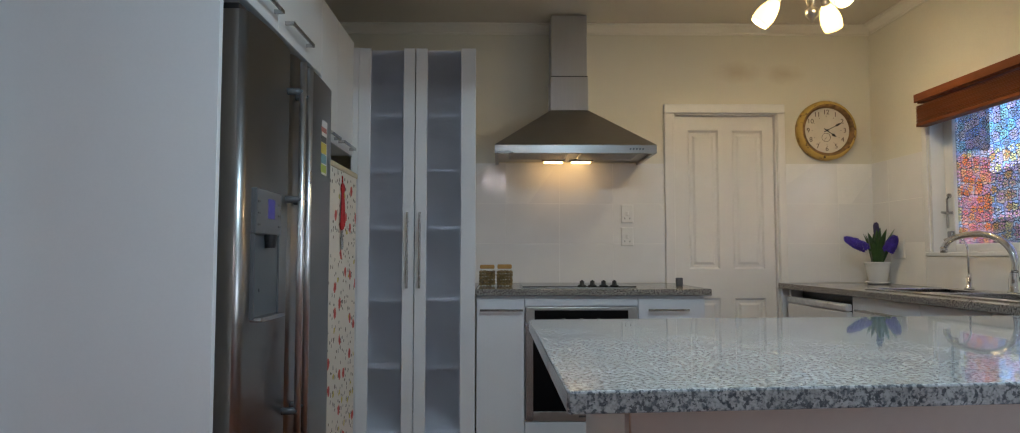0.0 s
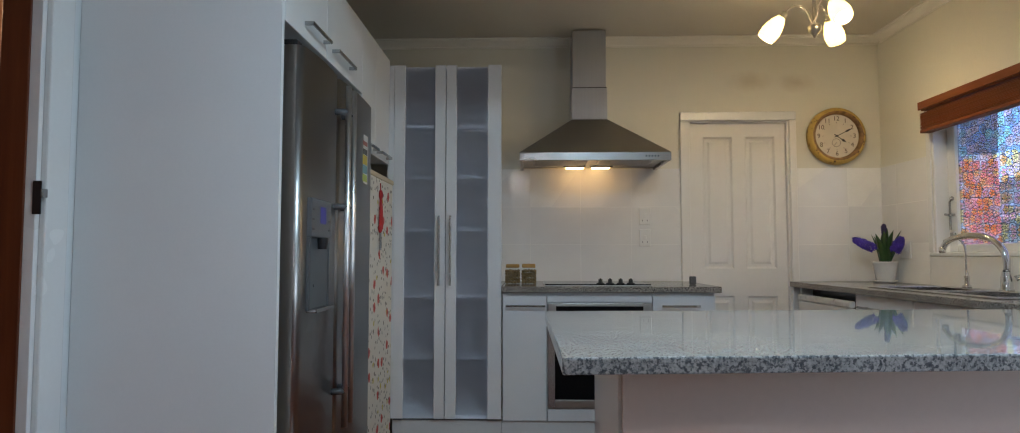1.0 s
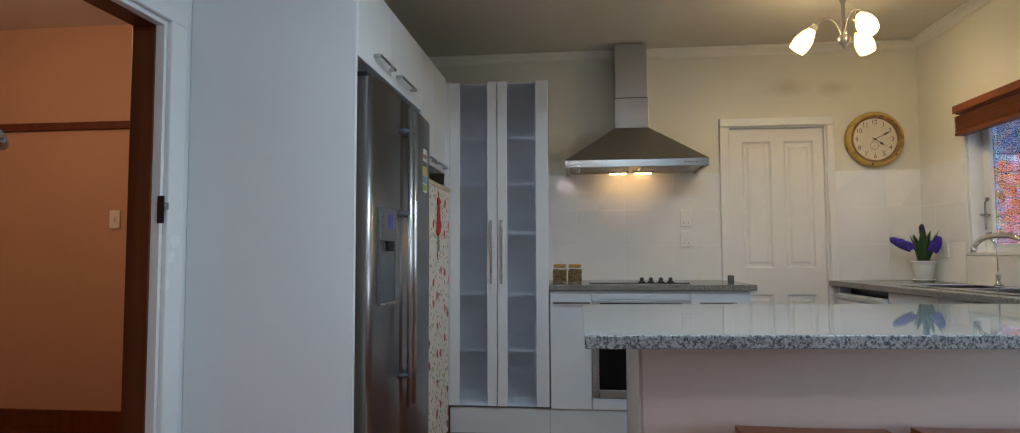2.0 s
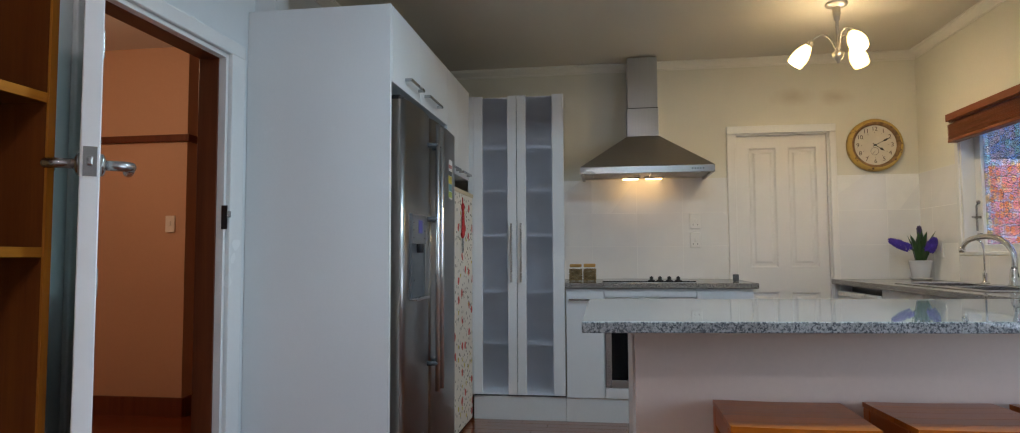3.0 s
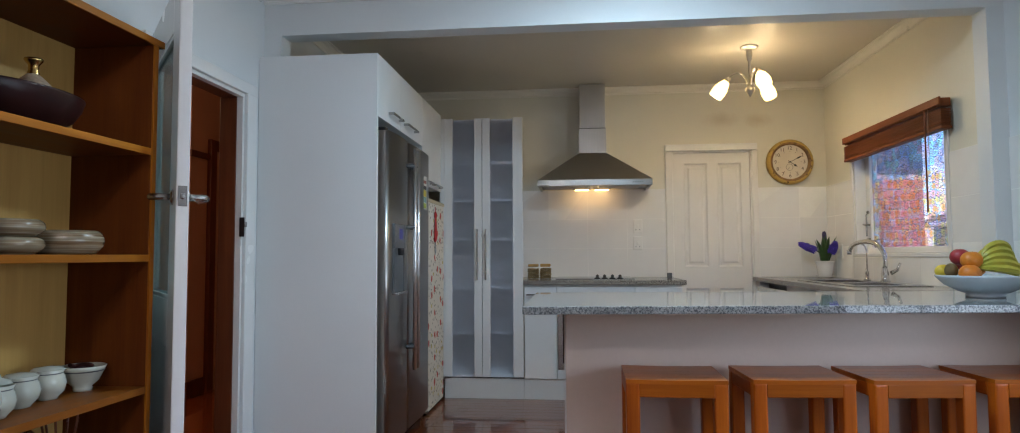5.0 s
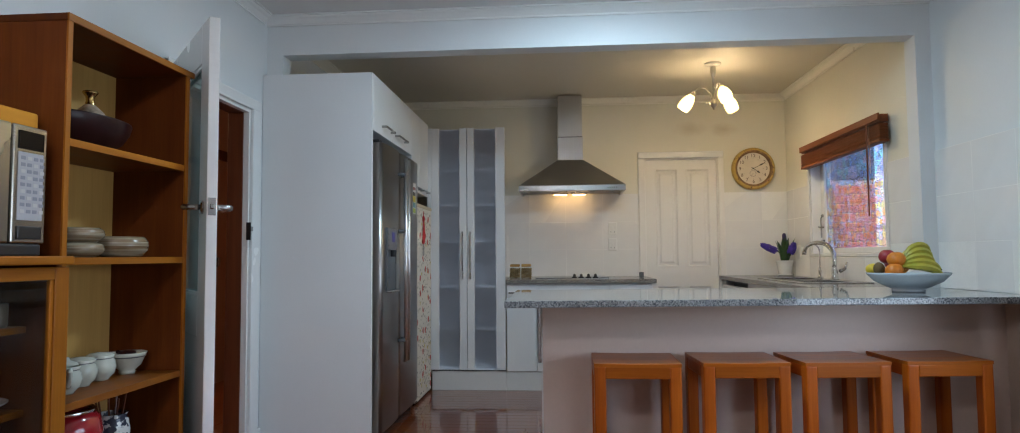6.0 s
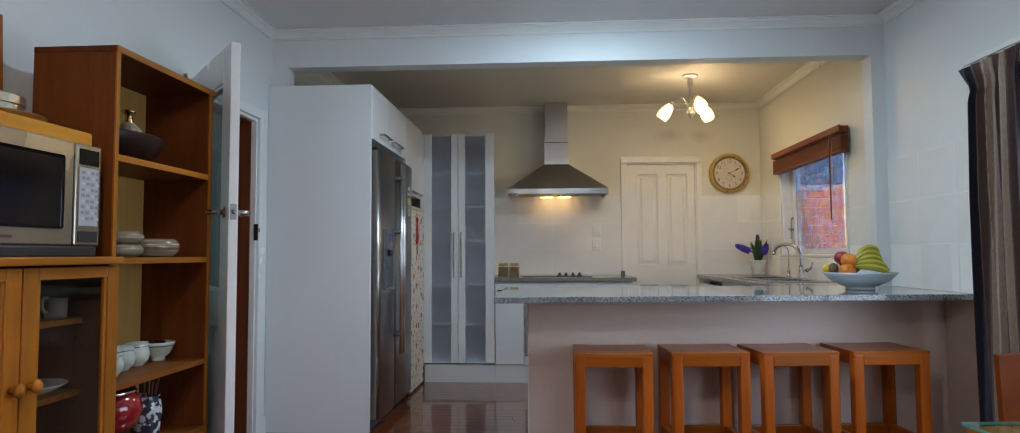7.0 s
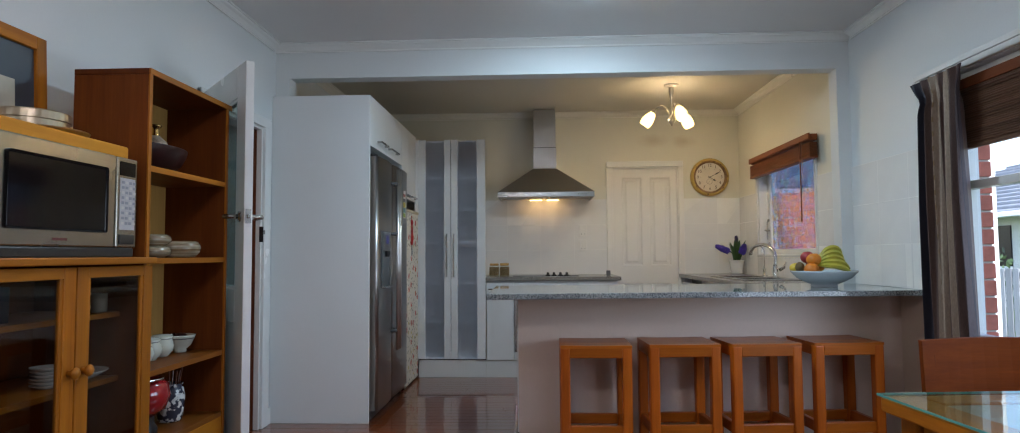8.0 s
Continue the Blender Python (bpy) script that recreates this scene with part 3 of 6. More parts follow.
# tall pantry with frosted doors
frost, n_, l_, b_ = nodes_of("frosted_pantry_glass")
vv = coords(n_, l_)
b_.inputs["Roughness"].default_value = 0.36
b_.inputs["Transmission Weight"].default_value = 0.88
b_.inputs["IOR"].default_value = 1.3
l_.new(ramp(n_, l_, noise_tex(n_, l_, vv, 2.0), [(0.3, (0.70, 0.71, 0.76)), (0.7, (0.77, 0.78, 0.83))]), b_.inputs["Base Color"])
bump(n_, l_, b_, noise_tex(n_, l_, vv, 220, 2), 0.15)
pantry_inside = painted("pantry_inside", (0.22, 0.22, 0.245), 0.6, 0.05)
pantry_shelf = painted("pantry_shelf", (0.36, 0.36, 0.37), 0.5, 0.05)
pa = thing("pantry", (-.40, 3.9, 0), "tall white pantry with two frosted glass doors", "cabinet")
b = box(-.703, -.688, 3.56, BACK - .002, .165, 2.155)
box(-.175, -.160, 3.56, BACK - .002, .165, 2.155, bm=b)
box(-.688, -.175, 3.56, BACK - .002, 2.14, 2.155, bm=b)
box(-.688, -.175, 3.56, BACK - .002, .165, .18, bm=b)
part("body", b, laminate, pa)
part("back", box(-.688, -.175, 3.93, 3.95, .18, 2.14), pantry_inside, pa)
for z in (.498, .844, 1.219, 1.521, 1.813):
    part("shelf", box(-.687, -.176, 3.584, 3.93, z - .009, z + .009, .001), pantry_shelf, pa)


def pantry_door(x0, g0, g1, x1, hx):
    d = part("door", box(x0 + .001, g0, 3.538, 3.558, .168, 2.16, .002), laminate, pa)
    part("stile", box(g1, x1 - .001, 3.538, 3.558, .168, 2.16, .002), laminate, d)
    part("pane", box(g0, g1, 3.546, 3.552, .170, 2.148), frost, d, "frosted glass pane").visible_shadow = False
    bar_handle(d, (hx, 3.508, .905), (hx, 3.508, 1.295), (0, .03, 0), .0065)


part("filler_strip", box(-.738, -.7035, 3.5375, 3.556, .168, 2.16, .001), laminate, pa)
pantry_door(-.703, -.640, -.468, -.408, -.440)
pantry_door(-.405, -.345, -.167, -.090, -.376)
b = box(-.703, -.090, 3.566, 3.582, 0, .163, .001)
structure("kickboard_1", b, toe_paint, "white kickboard under the pantry")
structure("kickboard_2", box(-.088, 1.10, 3.566, 3.582, 0, .153, .001), toe_paint, "white kickboard under the oven bench")
# dark plastic strip stands in for the shaded gap below the doors
structure("gap_shade_strip", box(-.70, -.09, 3.561, 3.5655, .155, .1665), grey_plastic, "thin dark strip in place of the shaded gap under the pantry doors")


# bench with oven
def base_unit(name, x0, x1, handle, drawer=None):
    c = thing(name, ((x0 + x1) / 2, 3.9, .155), "white laminate base cabinet with a steel bar handle", "cabinet", "base cabinets by the oven")
    part("body", box(x0, x1, 3.572, BACK - .012, .155, .862, .001), laminate, c)
    d = part("door", box(x0 + .0015, x1 - .0015, 3.552, 3.571, .157, .846, .002), laminate, c)
    bar_handle(d, (handle[0], 3.522, handle[2]), (handle[1], 3.522, handle[2]), (0, .03, 0), .006)
    return c


base_unit("base_cabinet", -.085, .163, (-.065, .155, .792))
base_unit("base_cabinet", .752, 1.10, (.80, 1.01, .792))
ov = thing("oven", (.458, 3.9, .155), "built-in stainless steel oven with a black glass door", "oven")
part("housing", box(.165, .750, 3.575, BACK - .012, .155, .862), laminate, ov)
part("top_filler", box(.166, .749, 3.553, 3.574, .812, .846, .001), laminate, ov)
part("bottom_filler", box(.166, .749, 3.553, 3.574, .157, .222, .001), laminate, ov)
b = box(.168, .748, 3.548, 3.575, .728, .806, .003)
part("control_panel", b, steel_x, ov, "brushed steel fascia")
part("fascia_glass", box(.215, .700, 3.5455, 3.5482, .738, .790, .001), black_glass, ov)
for k in range(3):
    part("printed_mark", box(.36 + k * .09, .374 + k * .09, 3.545, 3.5455, .745, .749), handle_steel, ov)
odoor = part("door_frame", box(.168, .208, 3.546, 3.575, .228, .720, .002), steel, ov)
part("door_frame", box(.708, .748, 3.546, 3.575, .228, .720, .002), steel, ov)
part("door_frame", box(.208, .708, 3.546, 3.575, .228, .275, .002), steel_x, ov)
part("door_frame", box(.208, .708, 3.546, 3.575, .672, .720, .002), steel_x, ov)
part("door_glass", box(.208, .708, 3.550, 3.572, .275, .672), black_glass, ov, "black glass")
part("brand_bar", box(.44, .50, 3.5452, 3.546, .246, .256), grey_plastic, ov)
bar_handle(ov, (.22, 3.505, .695), (.70, 3.505, .695), (0, .042, 0), .008)
bt = thing("bench_top", (.52, 3.92, .865), "polished brown speckled granite bench top by the oven", "bench top")
b = box(-.088, 1.130, 3.528, BACK - .010, .866, .900, .004)
box(-.158, -.0895, 3.562, BACK - .010, .866, .900, bm=b)
part("slab", b, brown_granite, bt)

ck = thing("cooktop", (.47, 3.85, .90), "black glass cooktop with four black knobs", "cooktop")
part("glass", box(.155, .755, 3.60, 4.10, .9005, .911, .003), black_glass, ck, "black glass plate")
part("rim", box(.150, .760, 3.595, 4.105, .9002, .9045, .002), steel_x, ck)
kx = (.475, .530, .590, .648)
for x in kx:
    part("knob", lathe([(0, 0), (.024, 0), (.023, .004), (.013, .008), (.012, .026), (.0, .028)], (x, 3.66, .9105), 18), black_plastic, ck, "black knob", True)
    part("grip", box(x - .004, x + .004, 3.642, 3.678, .914, .942, .002), black_plastic, ck)

jar_glass = clear_glass("jar_glass", (0.97, 0.98, 0.96), 0.0, 0.12)
nut = painted("dried_goods", (0.24, 0.165, 0.07), 0.6, 0.4, 40, 60)
for x, top in ((-.036, 1.020), (.062, 1.022)):
    j = thing("storage_jar", (x, 3.90, .90), "square glass jar of dried nuts with a wooden lid", "jar", "storage jars")
    part("glass", box(x - .047, x + .047, 3.853, 3.947, .9005, .997, .012, seg=3), jar_glass, j)
    rng = random.Random(int(x * 1000) + 50)
    b = bmesh.new()
    for i in range(5):
        for k in range(5):
            for h in range(5):
                bmesh.ops.create_icosphere(b, subdivisions=1, radius=.0108, matrix=Matrix.Translation((x - .035 + i * .0175 + rng.uniform(-.003, .003), 3.865 + k * .0175 + rng.uniform(-.003, .003), .912 + h * .0165 + rng.uniform(-.003, .003))) @ Matrix.Diagonal((1, .85, rng.uniform(.7, 1), 1)))
    part("filling", b, nut, j, "brown nuts")
    part("lid", box(x - .041, x + .041, 3.859, 3.941, .998, top, .006), shelf_back, j, "wooden lid")
tm = thing("kitchen_timer", (1.047, 3.85, .90), "small grey kitchen timer standing on the bench", "timer")
part("case", box(1.028, 1.066, 3.84, 3.865, .9005, .948, .005), grey_plastic, tm)
part("dial", lathe([(0, 0), (.013, 0), (.013, .003), (0, .003)], (1.047, 3.84, .925), 16, m=Matrix.Rotation(radians(90), 4, "X")), grey_plastic, tm)

# range hood
hd_ = thing("range_hood", (.465, 4.1, 1.65), "stainless steel chimney range hood with two lit lamps", "range hood")
HX0, HX1, HY = .006, .925, 3.83
b = bmesh.new()
lo = [b.verts.new(p) for p in ((HX0, HY, 1.700), (HX1, HY, 1.700), (HX1, BACK - .002, 1.700), (HX0, BACK - .002, 1.700))]
hi = [b.verts.new(p) for p in ((.345, 4.108, 1.957), (.572, 4.108, 1.957), (.572, BACK - .002, 1.957), (.345, BACK - .002, 1.957))]
for i in range(4):
    b.faces.new((lo[i], lo[(i + 1) % 4], hi[(i + 1) % 4], hi[i]))
b.faces.new(lo[::-1])
b.faces.new(hi)
part("canopy", b, steel_x, hd_, "brushed steel sloping canopy")
lip = box(HX0, HX1, HY - .002, HY + .02, 1.650, 1.699, .002)
box(HX0, HX0 + .02, HY + .02, BACK - .002, 1.650, 1.699, .002, bm=lip)
box(HX1 - .02, HX1, HY + .02, BACK - .002, 1.650, 1.699, .002, bm=lip)
part("rim", lip, brushed("hood_rim_steel", (0.31, 0.305, 0.295), 0.28, "x", sag=0.3), hd_)
part("underside", box(HX0 + .02, HX1 - .02, HY + .02, BACK - .002, 1.668, 1.680), steel_x, hd_)
for x in (.26, .665):
    f = part("filter", box(x - .17, x + .17, 3.855, 4.140, 1.6575, 1.667, .002), steel, hd_)
    for k in range(9):
        part("slat", box(x - .16, x + .16, 3.865 + k * .030, 3.877 + k * .030, 1.654, 1.6574, .001), steel_x, f)
part("duct_joint", box(.3465, .5705, 4.1095, BACK - .002, 2.163, 2.170), grey_plastic, hd_)
part("lower_duct", box(.343, .574, 4.106, BACK - .002, 1.957, 2.163, .002), duct_steel, hd_, "brushed steel chimney section")
part("upper_duct", box(.349, .568, 4.112, BACK - .002, 2.170, 2.548, .002), duct_steel, hd_, "brushed steel chimney section")
halogen = glowing("halogen", (1.0, 0.60, 0.20), 3.2)
for x in (.365, .535):
    ln = part("lamp", box(x - .058, x + .058, 4.16, 4.215, 1.6435, 1.6675, .002), halogen, hd_, "lit halogen lamp")
    part("lamp_trim", box(x - .075, x + .075, 4.148, 4.159, 1.648, 1.667, .001), chrome, ln)
for k in range(5):
    part("button", lathe([(0, 0), (.006, 0), (.005, .004), (0, .004)], (.775 + k * .018, HY - .002, 1.675), 12, m=Matrix.Rotation(radians(90), 4, "X")), grey_plastic, hd_)


def power_point(x0, x1, z0, z1):
    o = thing("power_point", ((x0 + x1) / 2, BACK - .008, z0), "white plastic switched power point on the tiles", "power point", "power points")
    part("plate", box(x0, x1, BACK - .020, BACK - .009, z0, z1, .004), white_plastic, o)
    xm, zm = (x0 + x1) / 2, (z0 + z1) / 2
    part("rocker", box(xm - .009, xm + .009, BACK - .025, BACK - .020, zm - .012, zm + .016, .002), white_plastic, o)
    part("slot", box(xm - .018, xm - .014, BACK - .0206, BACK - .0195, zm - .035, zm - .024), grey_plastic, o)
    part("slot", box(xm + .014, xm + .018, BACK - .0206, BACK - .0195, zm - .035, zm - .024), grey_plastic, o)


power_point(.804, .882, 1.279, 1.395)
power_point(.803, .881, 1.134, 1.250)
o = thing("power_point", (EAST, 4.05, 1.06), "white plastic power point on the side wall tiles", "power point", "power points")
part("plate", box(EAST - .020, EAST - .009, 3.985, 4.10, 1.055, 1.165, .004), white_plastic, o)
part("rocker", box(EAST - .025, EAST - .020, 4.03, 4.05, 1.10, 1.13, .002), white_plastic, o)

# door in the back wall
dr = thing("door_1", (1.48, BACK, 0), "closed white four-panel door in a white casing", "door", kind="structure")
part("side_casing", box(1.086, 1.150, BACK - .022, BACK, 0, 1.985, .006), door_paint, dr)
part("side_casing", box(1.815, 1.864, BACK - .022, BACK, 0, 1.985, .006), door_paint, dr)
part("head_casing", box(1.086, 1.864, BACK - .024, BACK, 1.985, 2.045, .006), trim_paint, dr)
part("jamb", box(1.150, 1.163, BACK, BACK + .10, 0, 1.985), door_paint, dr)
part("jamb", box(1.806, 1.815, BACK, BACK + .10, 0, 1.985), door_paint, dr)
part("head_jamb", box(1.163, 1.806, BACK, BACK + .10, 1.976, 1.985), door_paint, dr)


def panel_leaf(bm, x0, x1, z0, z1, y, holes, thick=.035):
    """A door leaf facing -y with sunken, raised-field panels."""
    xs = sorted({x0, x1, *[h[0] for h in holes], *[h[1] for h in holes]})
    zs = sorted({z0, z1, *[h[2] for h in holes], *[h[3] for h in holes]})
    for a, c in zip(xs, xs[1:]):
        for e, f in zip(zs, zs[1:]):
            if any(h[0] <= a and c <= h[1] and h[2] <= e and f <= h[3] for h in holes):
                continue
            bm.faces.new([bm.verts.new(p) for p in ((a, y, e), (c, y, e), (c, y, f), (a, y, f))])
    for h in holes:
        rings = []
        for inset, depth in ((0, 0), (.012, .012), (.03, .012), (.045, .004)):
            rings.append([bm.verts.new(p) for p in ((h[0] + inset, y + depth, h[2] + inset), (h[1] - inset, y + depth, h[2] + inset), (h[1] - inset, y + depth, h[3] - inset), (h[0] + inset, y + depth, h[3] - inset))])
        for r0, r1 in zip(rings, rings[1:]):
            for i in range(4):
                bm.faces.new((r0[i], r0[(i + 1) % 4], r1[(i + 1) % 4], r1[i]))
        bm.faces.new(rings[-1])
    bmesh.ops.remove_doubles(bm, verts=bm.verts, dist=1e-5)
    box(x0, x1, y + thick * .5, y + thick, z0, z1, bm=bm)
    return bm


b = panel_leaf(bmesh.new(), 1.165, 1.804, .008, 1.974, BACK + .03, [(1.25, 1.447, .985, 1.882), (1.535, 1.735, .985, 1.882), (1.25, 1.447, .22, .80), (1.535, 1.735, .22, .80)])
part("leaf", b, door_paint, dr)

# wall clock
ck2 = thing("wall_clock", (2.126, BACK, 1.872), "round wall clock in a worn mustard metal rim, ten past four", "clock")
CX, CZ = 2.126, 1.872
turn_x = Matrix.Rotation(radians(90), 4, "X")
rust, n_, l_, b_ = nodes_of("worn_mustard_paint")
vv = coords(n_, l_)
wear = ramp(n_, l_, noise_tex(n_, l_, vv, 26, 6, 0.7), [(0.56, (0, 0, 0)), (0.64, (1, 1, 1))])
l_.new(mix(n_, l_, wear, (0.50, 0.33, 0.065), (0.055, 0.022, 0.012)), b_.inputs["Base Color"])
b_.inputs["Roughness"].default_value = 0.5
bump(n_, l_, b_, wear, 0.4, -0.002)
rim_dark = painted("rusty_brown_rim", (0.22, 0.12, 0.04), 0.5, 0.6, 40, 20, 0.3)
part("rim", lathe([(.186, 0), (.192, .004), (.192, .035), (.180, .052), (.168, .058), (.160, .056)], (CX, BACK - .001, CZ), 56, m=turn_x), rust, ck2, "worn mustard rim", True)
part("inner_rim", lathe([(.168, .0575), (.160, .0585), (.148, .050), (.146, .030)], (CX, BACK - .001, CZ), 56, m=turn_x), rim_dark, ck2, "", True)
dial = painted("clock_dial", (0.66, 0.60, 0.50), 0.5, 0.06, 30, 12)
part("dial", lathe([(0, .030), (.149, .030), (.149, .026), (0, .026)], (CX, BACK - .001, CZ), 48, m=turn_x), dial, ck2, "cream dial")
ink = painted("clock_ink", (0.08, 0.045, 0.028), 0.6, 0.2)
black_ink = painted("hand_black", (0.02, 0.018, 0.016), 0.4)
YF = BACK - .0325
for k in range(1, 13):
    a = radians(90 - 30 * k)
    cu = bpy.data.curves.new("numeral", "FONT")
    cu.body, cu.size, cu.align_x, cu.align_y, cu.extrude = str(k), .043, "CENTER", "CENTER", .0004
    cu.materials.append(ink)
    t_ = new("numeral", cu)
    t_.parent = ck2
    t_.matrix_parent_inverse = world_of(ck2).inverted()
    t_.matrix_basis = Matrix.Translation((CX + .118 * math.cos(a), YF, CZ + .118 * math.sin(a))) @ turn_x
    b = moved(box(-.001, .001, -.0005, .0005, -.004, .004), Matrix.Translation((CX + .092 * math.cos(a), YF, CZ + .092 * math.sin(a))) @ Matrix.Rotation(radians(30 * k), 4, "Y"))
    part("minute_mark", b, ink, ck2)


def hand(angle, length, width, y):
    b = bmesh.new()
    pr = [(-width * .5, -.02), (width * .5, -.02), (width * .35, length * .5), (width * 1.5, length * .66), (0, length), (-width * 1.5, length * .66), (-width * .35, length * .5)]
    f = [b.verts.new((px, 0, pz)) for px, pz in pr]
    g = [b.verts.new((px, .001, pz)) for px, pz in pr]
    b.faces.new(f)
    b.faces.new(g[::-1])
    for i in range(len(pr)):
        b.faces.new((f[i], f[(i + 1) % 7], g[(i + 1) % 7], g[i]))
    return moved(b, Matrix.Translation((CX, y, CZ)) @ Matrix.Rotation(radians(angle), 4, "Y"))


part("hour_hand", hand(125, .075, .006, YF - .004), black_ink, ck2, "black hour hand")
part("minute_hand", hand(63, .115, .005, YF - .007), black_ink, ck2, "black minute hand")
sub = lathe([(.028, 0), (.0285, .0006), (.0265, .0006), (.026, 0)], (CX - .004, YF, CZ - .045), 28, m=turn_x)
part("small_dial", sub, ink, ck2)
part("small_hand", moved(box(-.001, .001, -.0005, .0005, -.004, .024), Matrix.Translation((CX - .004, YF - .001, CZ - .045)) @ Matrix.Rotation(radians(-145), 4, "Y")), ink, ck2)
part("pivot", lathe([(0, .012), (.006, .010), (.006, 0)], (CX, YF, CZ), 14, m=turn_x), black_ink, ck2)


# ---- sink bench, window side ----
sb = thing("sink_bench_top", (2.1, 3.2, .865), "polished brown speckled granite bench top round the sink", "bench top")
b = box(1.80, 1.93, 2.06, BACK - .010, .866, .900, .004)
box(1.93, 2.34, 3.50, BACK - .010, .866, .900, bm=b)
box(1.93, 2.34, 2.06, 2.52, .866, .900, bm=b)
box(2.34, EAST - .010, 2.06, BACK - .010, .866, .900, bm=b)
part("slab", b, brown_granite, sb)


def bench_unit(y0, y1, handle):
    c = thing("sink_cabinet", (2.1, (y0 + y1) / 2, .155), "white laminate base cabinet under the sink bench", "cabinet", "base cabinets under the sink bench")
    part("body", box(1.846, EAST - .02, y0, y1, .155, .76, .001), laminate, c)
    d = part("drawer_front", box(1.826, 1.845, y0 + .0015, y1 - .0015, .70, .863, .002), laminate, c)
    if handle:
        bar_handle(d, (1.796, y0 + .08, .80), (1.796, y1 - .08, .80), (.03, 0, 0), .006)
    d2 = part("door", box(1.826, 1.845, y0 + .0015, y1 - .0015, .157, .697, .002), laminate, c)
    return c


bench_unit(2.92, 3.47, True)
bench_unit(2.50, 2.918, False)
bench_unit(2.08, 2.498, False)
structure("kickboard_3", box(1.86, 1.876, 2.06, BACK - .012, 0, .153), toe_paint, "white kickboard under the sink bench")
dw = thing("dishwasher", (2.1, 3.83, .1), "white dishwasher with its door slightly ajar", "dishwasher")
part("body", box(1.90, EAST - .02, 3.485, 4.20, .155, .855, .002), black_plastic, dw)
part("door", moved(box(-.034, 0, 3.49, 4.195, 0, .625, .006), Matrix.Translation((1.862, 0, .16)) @ Matrix.Rotation(radians(-2.2), 4, "Y")), white_plastic, dw, "white door")
part("control_strip", moved(box(-.036, 0, 3.49, 4.195, .628, .665, .008), Matrix.Translation((1.862, 0, .16)) @ Matrix.Rotation(radians(-2.2), 4, "Y")), painted("printed_strip", (0.66, 0.66, 0.64), 0.3, 0.2, 40, 12), dw, "pale printed control strip")
part("side_panel", box(1.828, EAST - .02, 4.20, 4.22, .10, .862), laminate, dw)

sink_steel = painted("sink_steel", (0.62, 0.62, 0.61), 0.2, 0.06, 90, 5, 0.03, 1.0)
sk = thing("sink", (2.13, 3.1, .90), "stainless steel sink with bowl and drainer", "sink")
b = box(1.915, 2.355, 2.50, 2.545, .9005, .907, .003)
box(1.915, 2.355, 3.475, 3.52, .9005, .907, .003, bm=b)
box(1.915, 1.95, 2.545, 3.475, .9005, .907, .003, bm=b)
box(2.28, 2.355, 2.545, 3.475, .9005, .907, .003, bm=b)
box(1.95, 2.28, 3.02, 3.06, .9005, .906, .002, bm=b)
part("rim", b, sink_steel, sk)
b = box(1.95, 2.28, 2.545, 3.02, .742, .748)
for a in ((1.945, 1.95, 2.545, 3.02), (2.28, 2.285, 2.545, 3.02), (1.95, 2.28, 2.54, 2.545), (1.95, 2.28, 3.02, 3.025)):
    box(*a, .748, .902, bm=b)
part("bowl", b, sink_steel, sk)
b = box(1.95, 2.28, 3.06, 3.475, .872, .884)
for k in range(9):
    box(1.97 + k * .034, 1.982 + k * .034, 3.09, 3.45, .884, .890, .002, bm=b)
part("drainer", b, sink_steel, sk)

tp = thing("mixer_tap", (2.31, 2.98, .90), "chrome gooseneck kitchen mixer tap", "tap")
b = lathe([(0, 0), (.030, 0), (.030, .006), (.024, .012), (.024, .05), (.020, .075), (.018, .09)], (2.31, 3.01, .907), 22)
part("body", b, chrome, tp, "", True)
path = bezier((2.31, 3.01, .99), (2.325, 2.99, 1.10), (2.30, 3.07, 1.195), (2.25, 3.24, 1.168), 16) + bezier((2.25, 3.24, 1.168), (2.235, 3.285, 1.160), (2.225, 3.325, 1.150), (2.22, 3.34, 1.105), 8)[1:]
part("spout", tube(path, [.0155] * 16 + [.0145] * 9, 14), chrome, tp, "", True)
part("nozzle", lathe([(0, 0), (.016, 0), (.017, .03), (.0, .03)], (2.219, 3.341, 1.085), 16), chrome, tp, "", True)
part("lever", tube([(2.335, 2.985, .965), (2.365, 2.96, .985), (2.375, 2.945, 1.03)], [.014, .011, .008], 12), chrome, tp, "", True)
ft = thing("filter_tap", (2.33, 3.27, .90), "slim chrome filtered water tap", "tap")
part("body", lathe([(0, 0), (.022, 0), (.020, .01), (.013, .014), (.013, .06), (0, .062)], (2.33, 3.33, .907), 18), chrome, ft, "", True)
part("spout", tube([(2.33, 3.33, .96), (2.33, 3.33, 1.08)] + bezier((2.33, 3.33, 1.08), (2.33, 3.33, 1.165), (2.30, 3.36, 1.175), (2.26, 3.40, 1.15), 10)[1:], .005, 10), chrome, ft, "", True)
part("lever", tube([(2.33, 3.33, .945), (2.31, 3.295, .948), (2.305, 3.285, .985)], .006, 10), chrome, ft, "", True)

